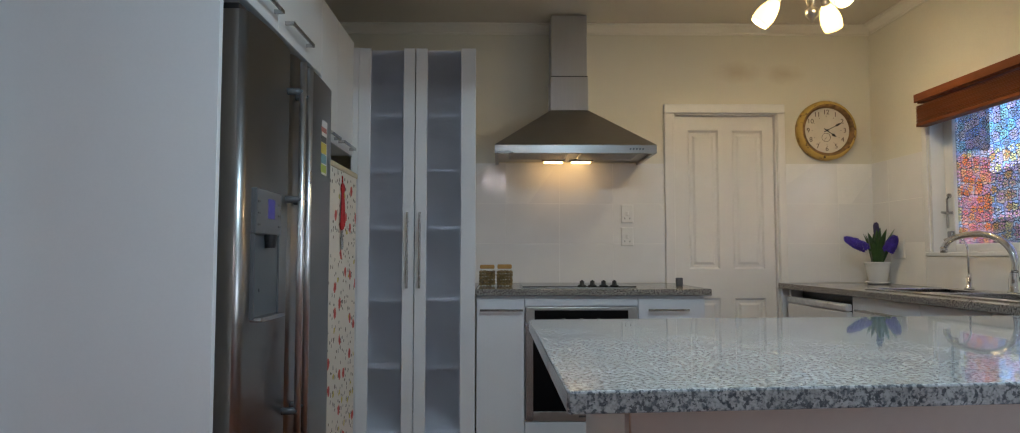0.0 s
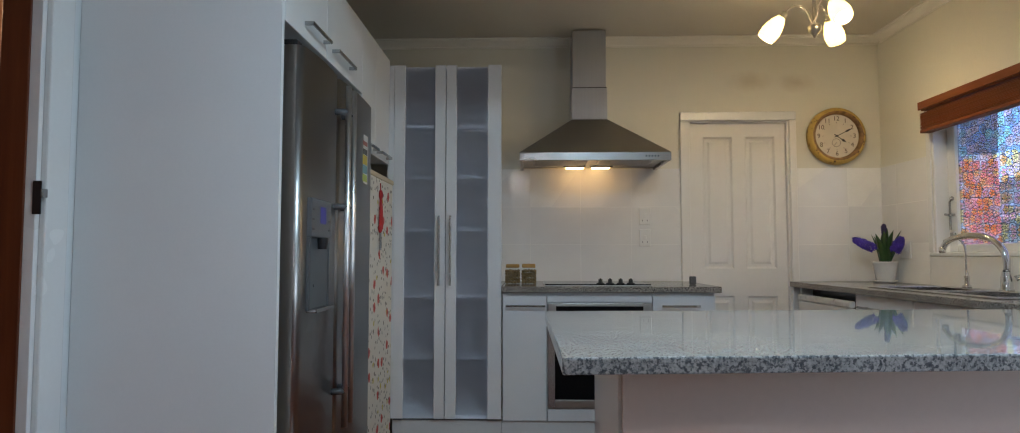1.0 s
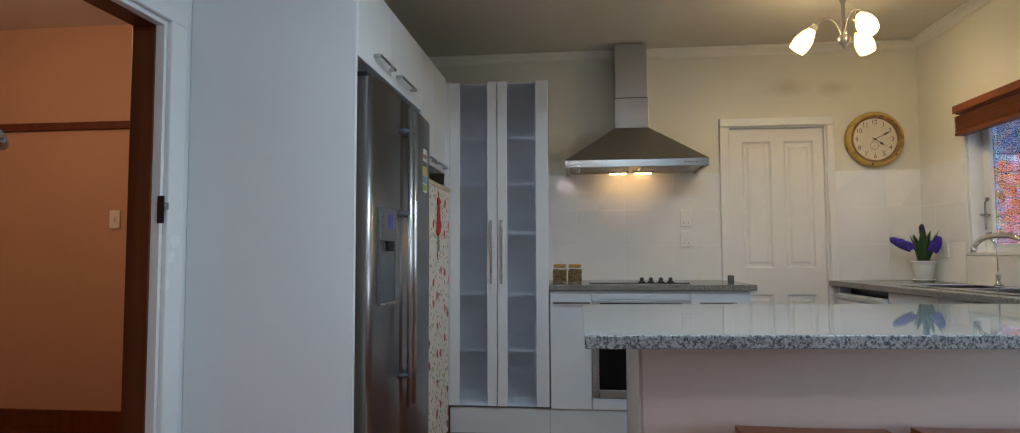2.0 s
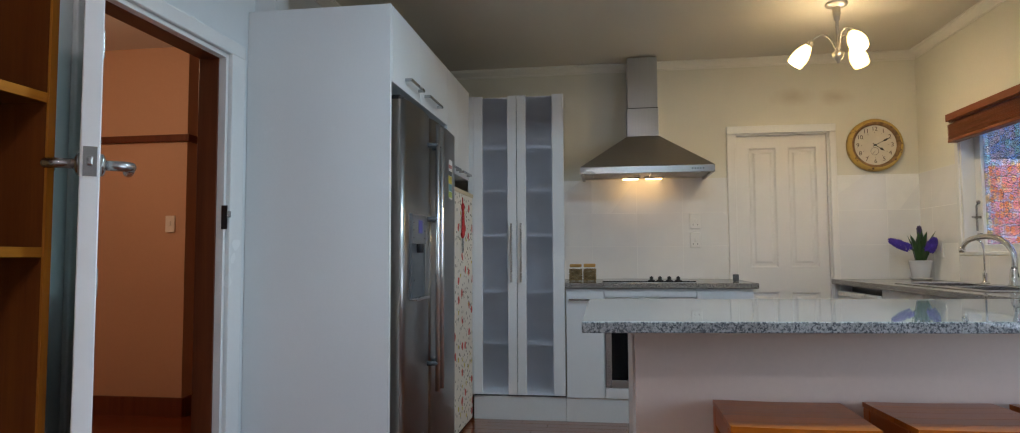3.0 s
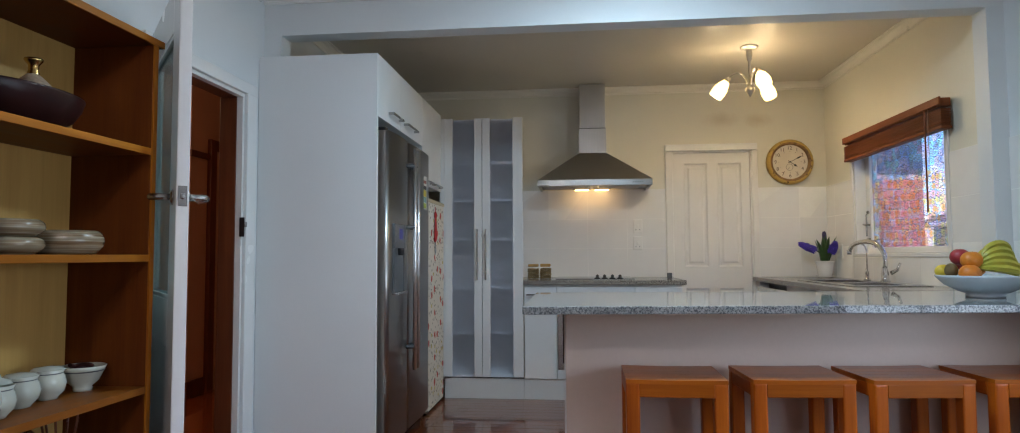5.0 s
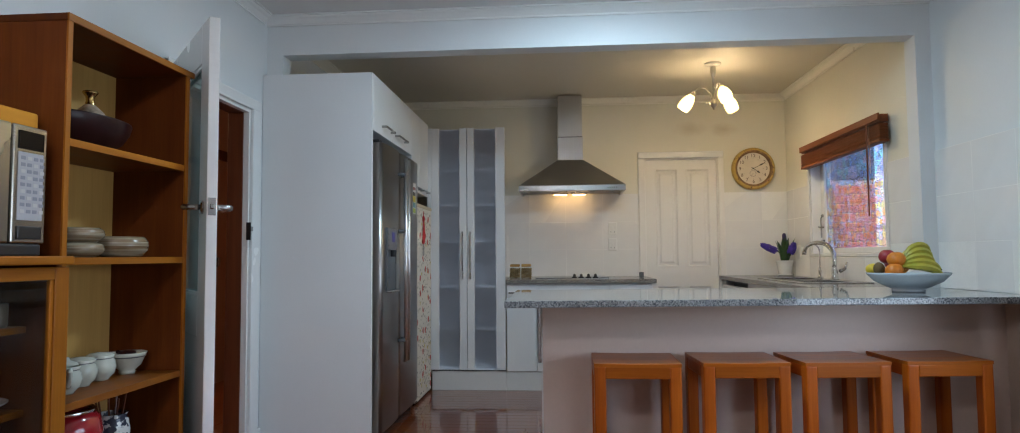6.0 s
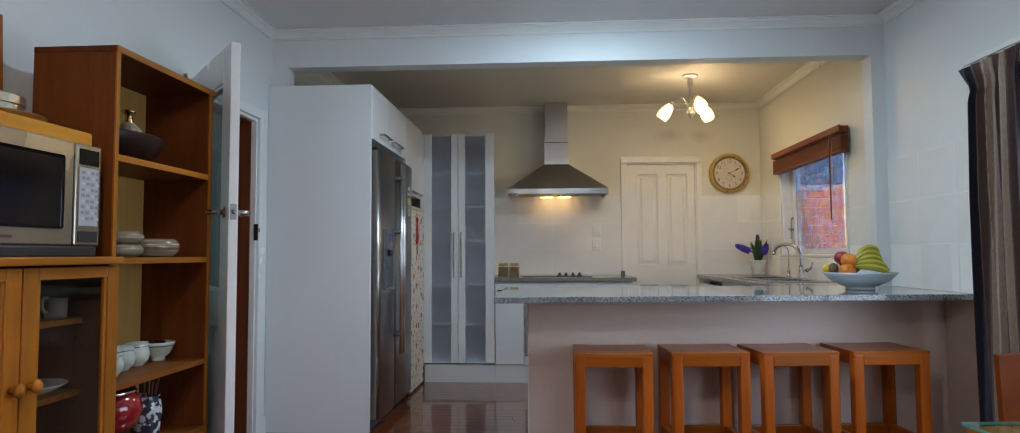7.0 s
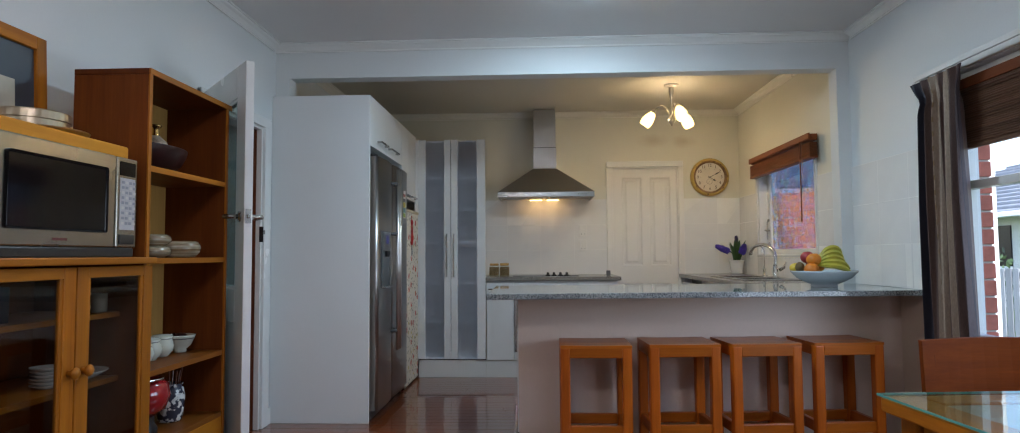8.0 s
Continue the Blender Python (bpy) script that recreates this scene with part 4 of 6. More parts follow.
# hyacinth in a pot
hy = thing("potted_hyacinth", (2.315, 4.10, .90), "purple hyacinth in a white pot on a saucer", "plant")
PX, PY = 2.315, 4.10
part("pot", lathe([(0, .016), (.050, .016), (.054, .02), (.066, .10), (.070, .124), (.074, .127), (.074, .134), (.066, .134), (.060, .10), (.048, .03), (0, .03)], (PX, PY, .9005), 32), white_ceramic, hy, "white ceramic pot", True)
part("saucer", lathe([(0, 0), (.050, 0), (.068, .010), (.070, .016), (.064, .016), (.050, .008), (0, .008)], (PX, PY, .9005), 32), white_ceramic, hy, "", True)
part("soil", lathe([(0, .116), (.063, .112), (0, .100)], (PX, PY, .9005), 20), painted("soil", (0.03, 0.02, 0.012), 0.95, 0.4, 120, 20), hy)
leaf_green = painted("hyacinth_leaf", (0.03, 0.075, 0.016), 0.35, 0.3, 40, 12)


def blade(x, y, lean, dirn, length, width):
    """A thick strap leaf with a keel."""
    bm = bmesh.new()
    rows = []
    for i in range(9):
        f = i / 8
        w = width * (1 - f ** 3) * (.55 + .45 * min(1, f * 3)) + .001
        up = length * (f - .12 * lean * f * f)
        out = lean * length * .55 * f * f
        c = Vector((x + out * math.cos(dirn), y + out * math.sin(dirn), 1.01 + up))
        s = Vector((-math.sin(dirn), math.cos(dirn), 0)) * w
        k = Vector((math.cos(dirn), math.sin(dirn), 0)) * w * .45
        rows.append([bm.verts.new(c - s), bm.verts.new(c + k), bm.verts.new(c + s), bm.verts.new(c + k * 1.6)])
    for a, c in zip(rows, rows[1:]):
        for i in range(4):
            bm.faces.new((a[i], a[(i + 1) % 4], c[(i + 1) % 4], c[i]))
    bm.faces.new(rows[0])
    bm.faces.new(rows[-1][::-1])
    return bm


rng = random.Random(4)
for k in range(17):
    a = k * 2.4
    part("leaf", blade(PX + .02 * math.cos(a), PY + .02 * math.sin(a), rng.uniform(.12, .62), a, rng.uniform(.16, .255), rng.uniform(.018, .028)), leaf_green, hy, "", True)
petal = painted("hyacinth_petal", (0.085, 0.045, 0.42), 0.55, 0.35, 60, 30)


def floret_spike(base, tip, r):
    """A crowded head of small six-petalled florets round a stem."""
    bm = bmesh.new()
    base, tip = Vector(base), Vector(tip)
    d = (tip - base)
    q = d.to_track_quat("Z", "Y")
    for i in range(78):
        f = (i + .5) / 78
        a = i * 2.399
        rr = r * (1 - .55 * max(0, f - .55) / .45) * (0.9 + .2 * rng.random())
        c = base + d * f + q @ Vector((rr * .62 * math.cos(a), rr * .62 * math.sin(a), 0))
        n_dir = (q @ Vector((math.cos(a), math.sin(a), .25))).normalized()
        pq = n_dir.to_track_quat("Z", "Y")
        for k in range(6):
            t = k * math.pi / 3 + rng.random()
            pts = [(0, 0, -.004), (.005, -.0050, .006), (.0150, 0, .0060), (.005, .0050, .006)]
            vs = [bm.verts.new(c + pq @ (Matrix.Rotation(t, 3, "Z") @ Vector(p_))) for p_ in pts]
            bm.faces.new(vs)
            vs2 = [bm.verts.new(c + pq @ (Matrix.Rotation(t, 3, "Z") @ (Vector(p_) - Vector((0, 0, .0012))))) for p_ in pts]
            bm.faces.new(vs2[::-1])
    return bm


part("flower_head", floret_spike((2.235, 4.085, 1.120), (2.115, 4.07, 1.172), .036), petal, hy, "purple flower head")
part("flower_head", floret_spike((2.350, 4.04, 1.105), (2.362, 3.99, 1.178), .040), petal, hy, "purple flower head")
part("flower_head", floret_spike((2.325, 4.11, 1.195), (2.318, 4.11, 1.262), .011), painted("bud_purple", (0.05, 0.035, 0.12), 0.6, 0.3), hy, "opening flower bud")
part("stem", tube(bezier((PX, PY, 1.01), (2.32, 4.10, 1.08), (2.28, 4.09, 1.10), (2.23, 4.085, 1.13)), .006), leaf_green, hy, "", True)
part("stem", tube([(PX + .02, PY, 1.01), (2.352, 4.05, 1.10)], .007), leaf_green, hy, "", True)
part("stem", tube([(PX, PY, 1.01), (2.335, 4.11, 1.21)], .006), leaf_green, hy, "", True)

# kitchen window with a flower-patterned film
def film_material():
    m, n, l, bs = nodes_of("flower_window_film")
    n.remove(bs)
    spl, cmb = n.new("ShaderNodeSeparateXYZ"), n.new("ShaderNodeCombineXYZ")
    l.new(coords(n, l), spl.inputs[0])
    l.new(spl.outputs[1], cmb.inputs[0])
    l.new(spl.outputs[2], cmb.inputs[1])
    v = cmb.outputs[0]
    vo, edge = n.new("ShaderNodeTexVoronoi"), n.new("ShaderNodeTexVoronoi")
    edge.feature = "DISTANCE_TO_EDGE"
    for t_ in (vo, edge):
        t_.voronoi_dimensions = "2D"
        t_.inputs["Scale"].default_value, t_.inputs["Randomness"].default_value = 20, 0.55
        l.new(v, t_.inputs["Vector"])
    rel = n.new("ShaderNodeVectorMath")
    rel.operation = "SUBTRACT"
    l.new(v, rel.inputs[0])
    l.new(vo.outputs["Position"], rel.inputs[1])
    sx = n.new("ShaderNodeSeparateXYZ")
    l.new(rel.outputs[0], sx.inputs[0])
    ang = math_node(n, l, "ARCTAN2", sx.outputs[1], sx.outputs[0])
    petals = math_node(n, l, "COSINE", math_node(n, l, "MULTIPLY", ang, 5.0))
    reach = math_node(n, l, "ADD", math_node(n, l, "MULTIPLY", petals, 0.10), 0.40)
    d = vo.outputs["Distance"]
    inside = math_node(n, l, "LESS_THAN", d, reach)
    heart = math_node(n, l, "LESS_THAN", d, 0.13)
    rim_ = math_node(n, l, "LESS_THAN", math_node(n, l, "ABSOLUTE", math_node(n, l, "SUBTRACT", d, reach)), 0.034)
    rim2 = math_node(n, l, "LESS_THAN", math_node(n, l, "ABSOLUTE", math_node(n, l, "SUBTRACT", d, 0.13)), 0.026)
    seam = math_node(n, l, "MULTIPLY", math_node(n, l, "LESS_THAN", petals, -0.93), inside)
    cell = math_node(n, l, "LESS_THAN", edge.outputs["Distance"], 0.028)
    lead = rim_
    for k in (rim2, seam, cell):
        lead = math_node(n, l, "MAXIMUM", lead, k)
    sep = n.new("ShaderNodeSeparateColor")
    l.new(vo.outputs["Color"], sep.inputs[0])
    flower = ramp(n, l, sep.outputs[0], [(0.0, (0.98, 0.55, 0.18)), (0.24, (0.98, 0.58, 0.66)), (0.44, (0.88, 0.72, 0.92)), (0.6, (0.99, 0.84, 0.42)), (0.80, (0.95, 0.62, 0.50)), (0.93, (0.97, 0.92, 0.90))], "CONSTANT")
    ground_c = ramp(n, l, sep.outputs[1], [(0.0, (0.62, 0.72, 0.92)), (0.3, (0.84, 0.64, 0.78)), (0.55, (0.95, 0.70, 0.52)), (0.75, (0.70, 0.76, 0.80))], "CONSTANT")
    blue = ramp(n, l, sep.outputs[2], [(0.0, (0.20, 0.50, 0.90)), (0.35, (0.60, 0.62, 0.92)), (0.6, (0.25, 0.75, 0.90)), (0.8, (0.80, 0.72, 0.92))], "CONSTANT")
    c = mix(n, l, inside, ground_c, flower)
    c = mix(n, l, heart, c, (0.98, 0.82, 0.30))
    pos = n.new("ShaderNodeSeparateXYZ")
    l.new(v, pos.inputs[0])
    # upper cells coloured blue for the sky light and dark eave beyond
    upper = math_node(n, l, "GREATER_THAN", math_node(n, l, "ADD", pos.outputs[1], math_node(n, l, "MULTIPLY", noise_tex(n, l, v, 7), 0.12)), 1.66)
    c = mix(n, l, math_node(n, l, "MULTIPLY", upper, 0.6), c, blue)
    c = mix(n, l, 0.16, c, (0.97, 0.95, 0.96))
    c = mix(n, l, lead, c, (0.035, 0.03, 0.05))
    tr, tl, mx, gl, mx2 = n.new("ShaderNodeBsdfTransparent"), n.new("ShaderNodeBsdfTranslucent"), n.new("ShaderNodeMixShader"), n.new("ShaderNodeBsdfGlossy"), n.new("ShaderNodeMixShader")
    gm = n.new("ShaderNodeGamma")
    gm.inputs[1].default_value = 0.75
    l.new(c, gm.inputs[0])
    l.new(gm.outputs[0], tr.inputs[0])
    l.new(gm.outputs[0], tl.inputs[0])
    mx.inputs[0].default_value = 0.22
    l.new(tr.outputs[0], mx.inputs[1])
    l.new(tl.outputs[0], mx.inputs[2])
    fr_ = n.new("ShaderNodeLayerWeight")
    gl.inputs["Roughness"].default_value = 0.05
    l.new(math_node(n, l, "ADD", math_node(n, l, "MULTIPLY", math_node(n, l, "POWER", fr_.outputs["Facing"], 5.0), 0.6), 0.03), mx2.inputs[0])
    l.new(mx.outputs[0], mx2.inputs[1])
    l.new(gl.outputs[0], mx2.inputs[2])
    l.new(mx2.outputs[0], n["Material Output"].inputs[0])
    return m


w1 = thing("window_1", (EAST + .1, 3.1, 1.09), "white casement window with flower-patterned translucent film", "window", kind="structure")
part("reveal", box(EAST + .001, EAST + .12, 3.742, 3.7595, 1.09, 1.95), trim_paint, w1)
part("reveal", box(EAST + .001, EAST + .12, 2.4605, 2.478, 1.09, 1.95), trim_paint, w1)
part("sill", box(EAST - .012, EAST + .12, 2.43, 3.80, 1.068, 1.092, .004), trim_paint, w1)
for a in ((3.76, 3.80, 1.092, 1.97), (2.42, 2.46, 1.092, 1.97)):
    part("casing", box(EAST - .012, EAST, *a, .003), trim_paint, w1)
sash = part("sash", box(EAST + .075, EAST + .115, 3.67, 3.742, 1.092, 1.948, .004), trim_paint, w1)
part("sash_stile", box(EAST + .075, EAST + .115, 2.478, 2.52, 1.092, 1.948, .004), trim_paint, sash)
part("sash_rail", box(EAST + .075, EAST + .115, 2.52, 3.67, 1.092, 1.135, .004), trim_paint, sash)
part("sash_rail", box(EAST + .075, EAST + .115, 2.52, 3.67, 1.905, 1.948, .004), trim_paint, sash)
pane = part("pane", box(EAST + .094, EAST + .098, 2.52, 3.67, 1.135, 1.905), film_material(), sash, "glass with flower film")
pane.visible_shadow = False
st = part("stay", tube([(EAST + .07, 3.70, 1.40), (EAST + .055, 3.70, 1.38), (EAST + .055, 3.70, 1.22)], .006), handle_steel, w1, "steel casement stay")
part("pivot", ball((EAST + .068, 3.70, 1.40), .013, u=12, v=8), handle_steel, st)
part("catch", tube([(EAST + .072, 3.68, 1.305), (EAST + .045, 3.70, 1.305), (EAST + .045, 3.73, 1.31)], .007), handle_steel, w1)
part("catch", box(EAST + .055, EAST + .075, 3.675, 3.71, 1.17, 1.205, .004), handle_steel, w1)

vb = thing("venetian_blind", (EAST - .05, 3.04, 1.79), "raised wooden venetian blind in reddish brown", "blind")
part("valance", box(EAST - .085, EAST - .072, 2.352, 3.742, 1.922, 1.968, .003), blind_wood, vb)
part("head_rail", box(EAST - .072, EAST - .016, 2.36, 3.73, 1.915, 1.962, .002), blind_wood, vb)
rng = random.Random(9)
for k in range(17):
    z = 1.806 + k * .0058
    o = rng.uniform(-.002, .002)
    part("slat", moved(box(-.027, .027, 2.352 + o, 3.738 + o, -.0016, .0016), Matrix.Translation((EAST - .048 + o, 0, z)) @ Matrix.Rotation(rng.uniform(-.03, .03), 4, "Y")), blind_wood, vb)
part("bottom_rail", box(EAST - .078, EAST - .018, 2.35, 3.738, 1.786, 1.803, .003), blind_wood, vb)
part("wand", tube([(EAST - .09, 2.50, 1.92), (EAST - .088, 2.505, 1.33)], .005, 8), blind_wood, vb)
part("cord", tube([(EAST - .085, 2.475, 1.92), (EAST - .085, 2.475, 1.60)], .0018, 6), painted("cord", (0.35, 0.2, 0.12), 0.8), vb)

# ceiling lights with three shades
shade_glow = glowing("lit_opal_glass", (1.0, 0.68, 0.18), 1.3)


def three_shade_light(LX, LY, turn, watts, tint, label):
    """A rose and stem with three curved arms, each with a lit opal shade that hangs outward."""
    lp = thing("ceiling_light", (LX, LY, 2.2), label, "ceiling light")
    part("ceiling_rose", lathe([(0, 0), (.062, 0), (.064, -.006), (.058, -.016), (.030, -.024), (0, -.026)], (LX, LY, CEIL - .001), 32), nickel, lp, "", True)
    part("stem", lathe([(.020, -.022), (.022, -.06), (.016, -.10), (.009, -.11), (.009, -.27), (.018, -.285), (.034, -.30), (.030, -.325), (.012, -.345), (.006, -.36), (0, -.362)], (LX, LY, CEIL), 24), nickel, lp, "", True)
    for k in range(3):
        a = radians(turn + 120 * k)
        dx, dy = math.cos(a), math.sin(a)

        def at(r, z):
            return (LX + dx * r, LY + dy * r, z)

        arm = part("arm", tube(bezier(at(.012, 2.27), at(.03, 2.40), at(.10, 2.40), at(.145, 2.345), 12), .0055, 10), nickel, lp, "", True)
        axis = Vector((dx * .62, dy * .62, -.785)).normalized()
        q = axis.to_track_quat("Z", "Y").to_matrix().to_4x4()
        part("holder", lathe([(0, 0), (.016, 0), (.021, .02), (.021, .034), (0, .036)], at(.138, 2.352), 18, m=q), nickel, arm, "", True)
        part("shade", lathe([(0, .030), (.022, .032), (.036, .058), (.047, .092), (.051, .120), (.048, .152), (.044, .166), (.041, .165), (.044, .122), (.030, .06), (0, .045)], at(.138, 2.352), 26, m=q), shade_glow, arm, "lit opal glass shade", True)
        bulb("shade_bulb", Vector(at(.138, 2.352)) + axis * .105, watts, tint, .057)


three_shade_light(1.549, 3.24, 40, 6.4, (1.0, 0.76, 0.40), "satin nickel ceiling light with three lit glass shades")
three_shade_light(0.0, -1.95, 40, 19.0, (1.0, 0.96, 0.91), "satin nickel ceiling light over the dining space, its shades lit")

# ---- breakfast bar ----
PENY = 1.30
pn = thing("breakfast_bar", (1.37, 1.6, 0), "beige painted breakfast bar base with a white end panel", "breakfast bar")
b = prism([(.280, PENY), (DE - .002, PENY + .11), (DE - .002, PENY + .13), (.280, PENY + .02)], 0, .869)
part("front_panel", b, pen_paint, pn, "beige painted front")
part("end_panel", prism([(.272, PENY + .021), (.296, PENY + .021), (.296, 1.89), (.272, 1.89)], 0.10, .869), laminate, pn, "white end panel")
part("body", prism([(.297, PENY + .022), (DE - .003, PENY + .132), (DE - .003, 1.93), (.297, 1.88)], 0.0, .868), laminate, pn)
it = thing("granite_slab", (1.3, 1.45, .87), "polished pale grey speckled granite breakfast bar top", "bench top")
b = prism([(.128, .925), (DE - .002, 1.125), (DE - .002, 1.94), (2.376, 1.94), (2.376, 2.055), (.118, 1.88)], .870, .900, .0035)
part("slab", b, grey_granite, it)

# stools
def dished(x0, x1, y0, y1, z0, z1, dip, bevel):
    """A seat board whose top and bottom sag towards the middle of its length."""
    bm = bmesh.new()
    n = 12
    rows = []
    for i in range(n + 1):
        u = i / n
        x = x0 + (x1 - x0) * u
        d = dip * math.sin(math.pi * u) ** 1.5
        rows.append([bm.verts.new(p) for p in ((x, y0, z0 - d), (x, y1, z0 - d), (x, y1, z1 - d), (x, y0, z1 - d))])
    for a, c in zip(rows, rows[1:]):
        for k in range(4):
            bm.faces.new((a[k], a[(k + 1) % 4], c[(k + 1) % 4], c[k]))
    bm.faces.new(rows[0][::-1])
    bm.faces.new(rows[-1])
    bmesh.ops.bevel(bm, geom=[e for e in bm.edges if len(e.link_faces) == 2 and e.calc_face_angle(0) > 1.0], offset=bevel, segments=3, profile=0.5, affect="EDGES")
    return bm


def stool(at, yaw):
    """A four-legged bar stool with a dished board seat and a ring of stretchers."""
    s = thing("bar_stool", (0, 0, 0), "honey-brown varnished wooden bar stool with a slatted seat", "stool", "stools at the breakfast bar")
    W, D, H, L = .365, .328, .636, .050
    for sx in (-1, 1):
        for sy in (-1, 1):
            x, y = sx * (W / 2 - L / 2), sy * (D / 2 - L / 2)
            part("leg", box(x - L / 2, x + L / 2, y - L / 2, y + L / 2, 0, H - .012, .008, seg=3), stool_wood, s)
    for sy in (-1, 1):
        y = sy * (D / 2 - L / 2)
        part("apron", box(-W / 2 + L - .002, W / 2 - L + .002, y - .0245, y + .0245, H - .064, H - .014, .003), stool_wood_x, s)
        part("stretcher", box(-W / 2 + L - .002, W / 2 - L + .002, y - .014, y + .014, .172, .228, .005), stool_wood_x, s)
    for sx in (-1, 1):
        x = sx * (W / 2 - L / 2)
        part("apron", box(x - .0245, x + .0245, -D / 2 + L - .002, D / 2 - L + .002, H - .064, H - .014, .003), stool_wood_y, s)
        part("stretcher", box(x - .014, x + .014, -D / 2 + L - .002, D / 2 - L + .002, .172, .228, .005), stool_wood_y, s)
    n = 5
    wide = D / n
    for k in range(n):
        y = -D / 2 + wide * (k + .5)
        part("seat_slat", dished(-W / 2, W / 2, y - wide / 2 + .0006, y + wide / 2 - .0006, H - .0145, H, .002, .006 if k in (0, n - 1) else .002), stool_wood_x, s, "", False)
    s.matrix_basis = pose(*at, 0, 0, yaw)
    return s


s0 = stool((.690, 1.095, 0), -.5)
for x, y, a in ((1.137, 1.130, 3.5), (1.553, 1.156, 6.0), (1.989, 1.203, 5.0)):
    copy_thing(s0, pose(x, y, 0, 0, 0, a))

# fruit bowl
FX, FY = 2.085, 1.53
fbw = thing("fruit_bowl", (FX, FY, .90), "wide pale blue ceramic bowl on the bar", "bowl")
part("bowl", lathe([(0, 0), (.072, 0), (.074, .008), (.070, .014), (.10, .026), (.150, .052), (.182, .086), (.186, .094), (.182, .096), (.172, .088), (.140, .060), (.09, .036), (0, .028)], (FX, FY, .9005), 48), painted("pale_blue_glaze", (0.50, 0.58, 0.62), 0.2, 0.04, 40, 8), fbw, "", True)


def fruit(name, label, at, r, color, scale=(1, 1, .92), rough=.45, dimple=True, relief=.1):
    f = thing(name, at, label, name)
    bm = ball(at, r, scale, u=24, v=16)
    if dimple:
        for vtx in bm.verts:
            d = (Vector(vtx.co) - Vector(at))
            k = math.hypot(d.x, d.y) / r
            if d.z > 0 and k < .4:
                vtx.co.z -= r * .22 * (1 - k / .4) ** 2
    part("skin", bm, painted(name + "_skin", color, rough, .18, 90, 18, relief), f, "", True)
    part("stalk", tube([(at[0], at[1], at[2] + r * .66 * scale[2]), (at[0] + .004, at[1], at[2] + r * .95 * scale[2])], .0022, 6), painted("stalk_brown", (.12, .07, .03), .8), f)


fruit("apple", "red apple in the fruit bowl", (FX - .080, FY + .032, 1.074), .040, (.30, .022, .03))
fruit("apple", "red apple in the fruit bowl", (FX - .030, FY + .085, 1.045), .040, (.32, .03, .03))
fruit("orange", "ripe orange in the fruit bowl", (FX - .068, FY - .035, 1.060), .043, (.62, .20, .012), relief=.5)
fruit("orange", "ripe orange in the fruit bowl", (FX - .100, FY - .078, 1.004), .042, (.60, .18, .012), relief=.5)
fruit("lemon", "yellow lemon in the fruit bowl", (FX - .148, FY + .035, 1.012), .031, (.62, .45, .03), (1.2, .95, .95), .4, False)
fruit("kiwifruit", "brown kiwifruit in the fruit bowl", (FX - .146, FY - .022, 1.016), .029, (.13, .085, .03), (.9, .9, 1.1), .8, False)
fruit("mandarin", "orange mandarin in the fruit bowl", (FX - .02, FY + .03, 1.02), .038, (.6, .2, .015), (1, 1, .85))
bn = thing("banana_bunch", (FX + .08, FY, .99), "bunch of yellow-green bananas in the fruit bowl", "bananas")
banana_skin, n_, l_, b_ = nodes_of("banana_skin")
vv = coords(n_, l_)
l_.new(ramp(n_, l_, noise_tex(n_, l_, vv, 14, 4), [(0.3, (0.31, 0.33, 0.03)), (0.6, (0.46, 0.40, 0.04))]), b_.inputs["Base Color"])
b_.inputs["Roughness"].default_value = 0.45
tipm = painted("banana_tip", (.07, .05, .02), .8)
for row, dy in ((0, 0.0), (1, 0.062)):
    for k in range(5 - row):
        y = FY - .100 + dy + .014 * k
        z = 1.012 + .0255 * k
        a0 = (FX - .052, FY - .055 + .02 * row, 1.030 + .004 * k)
        ex = FX + .118 - .008 * k + .006 * math.sin(k * 2.1 + row)
        path = bezier(a0, (FX - .018, y, z + .012 + .005 * k), (FX + .075, y, z + .024 + .004 * k), (ex, y + .006, z - .026), 12)
        rad = [.006, .007, .0095, .013, .0155, .0165, .017, .0165, .016, .0145, .012, .008, .004]
        bb = part("banana", tube(path, rad, 6), banana_skin, bn, "", False)
        part("tip", ball(path[-1], .005, u=8, v=6), tipm, bb)
part("crown", tube([(FX - .064, FY - .048, 1.034), (FX - .050, FY - .048, 1.036)], [.012, .016], 8), tipm, bn)


# ---- dining room: open door, bookcase, cabinet ----
hinge = (WEST + .030, .980)
free = (-.875, .402)
door_len = math.hypot(free[0] - hinge[0], free[1] - hinge[1])
door_yaw = math.degrees(math.atan2(free[1] - hinge[1], free[0] - hinge[0]))
D2W = pose(hinge[0], hinge[1], 0, 0, 0, door_yaw)
od = thing("door_2", (hinge[0], hinge[1], 0), "open white door with a tall textured glass light", "door", kind="structure")
TH = .038
g0, g1, gz0, gz1 = .125, door_len - .125, .955, 1.835
obscure = clear_glass("obscure_door_glass", (0.62, 0.72, 0.70), 0.18, 0.9)


def dbox(x0, x1, y0, y1, z0, z1, bevel=0.0):
    return moved(box(x0, x1, y0, y1, z0, z1, bevel), D2W)


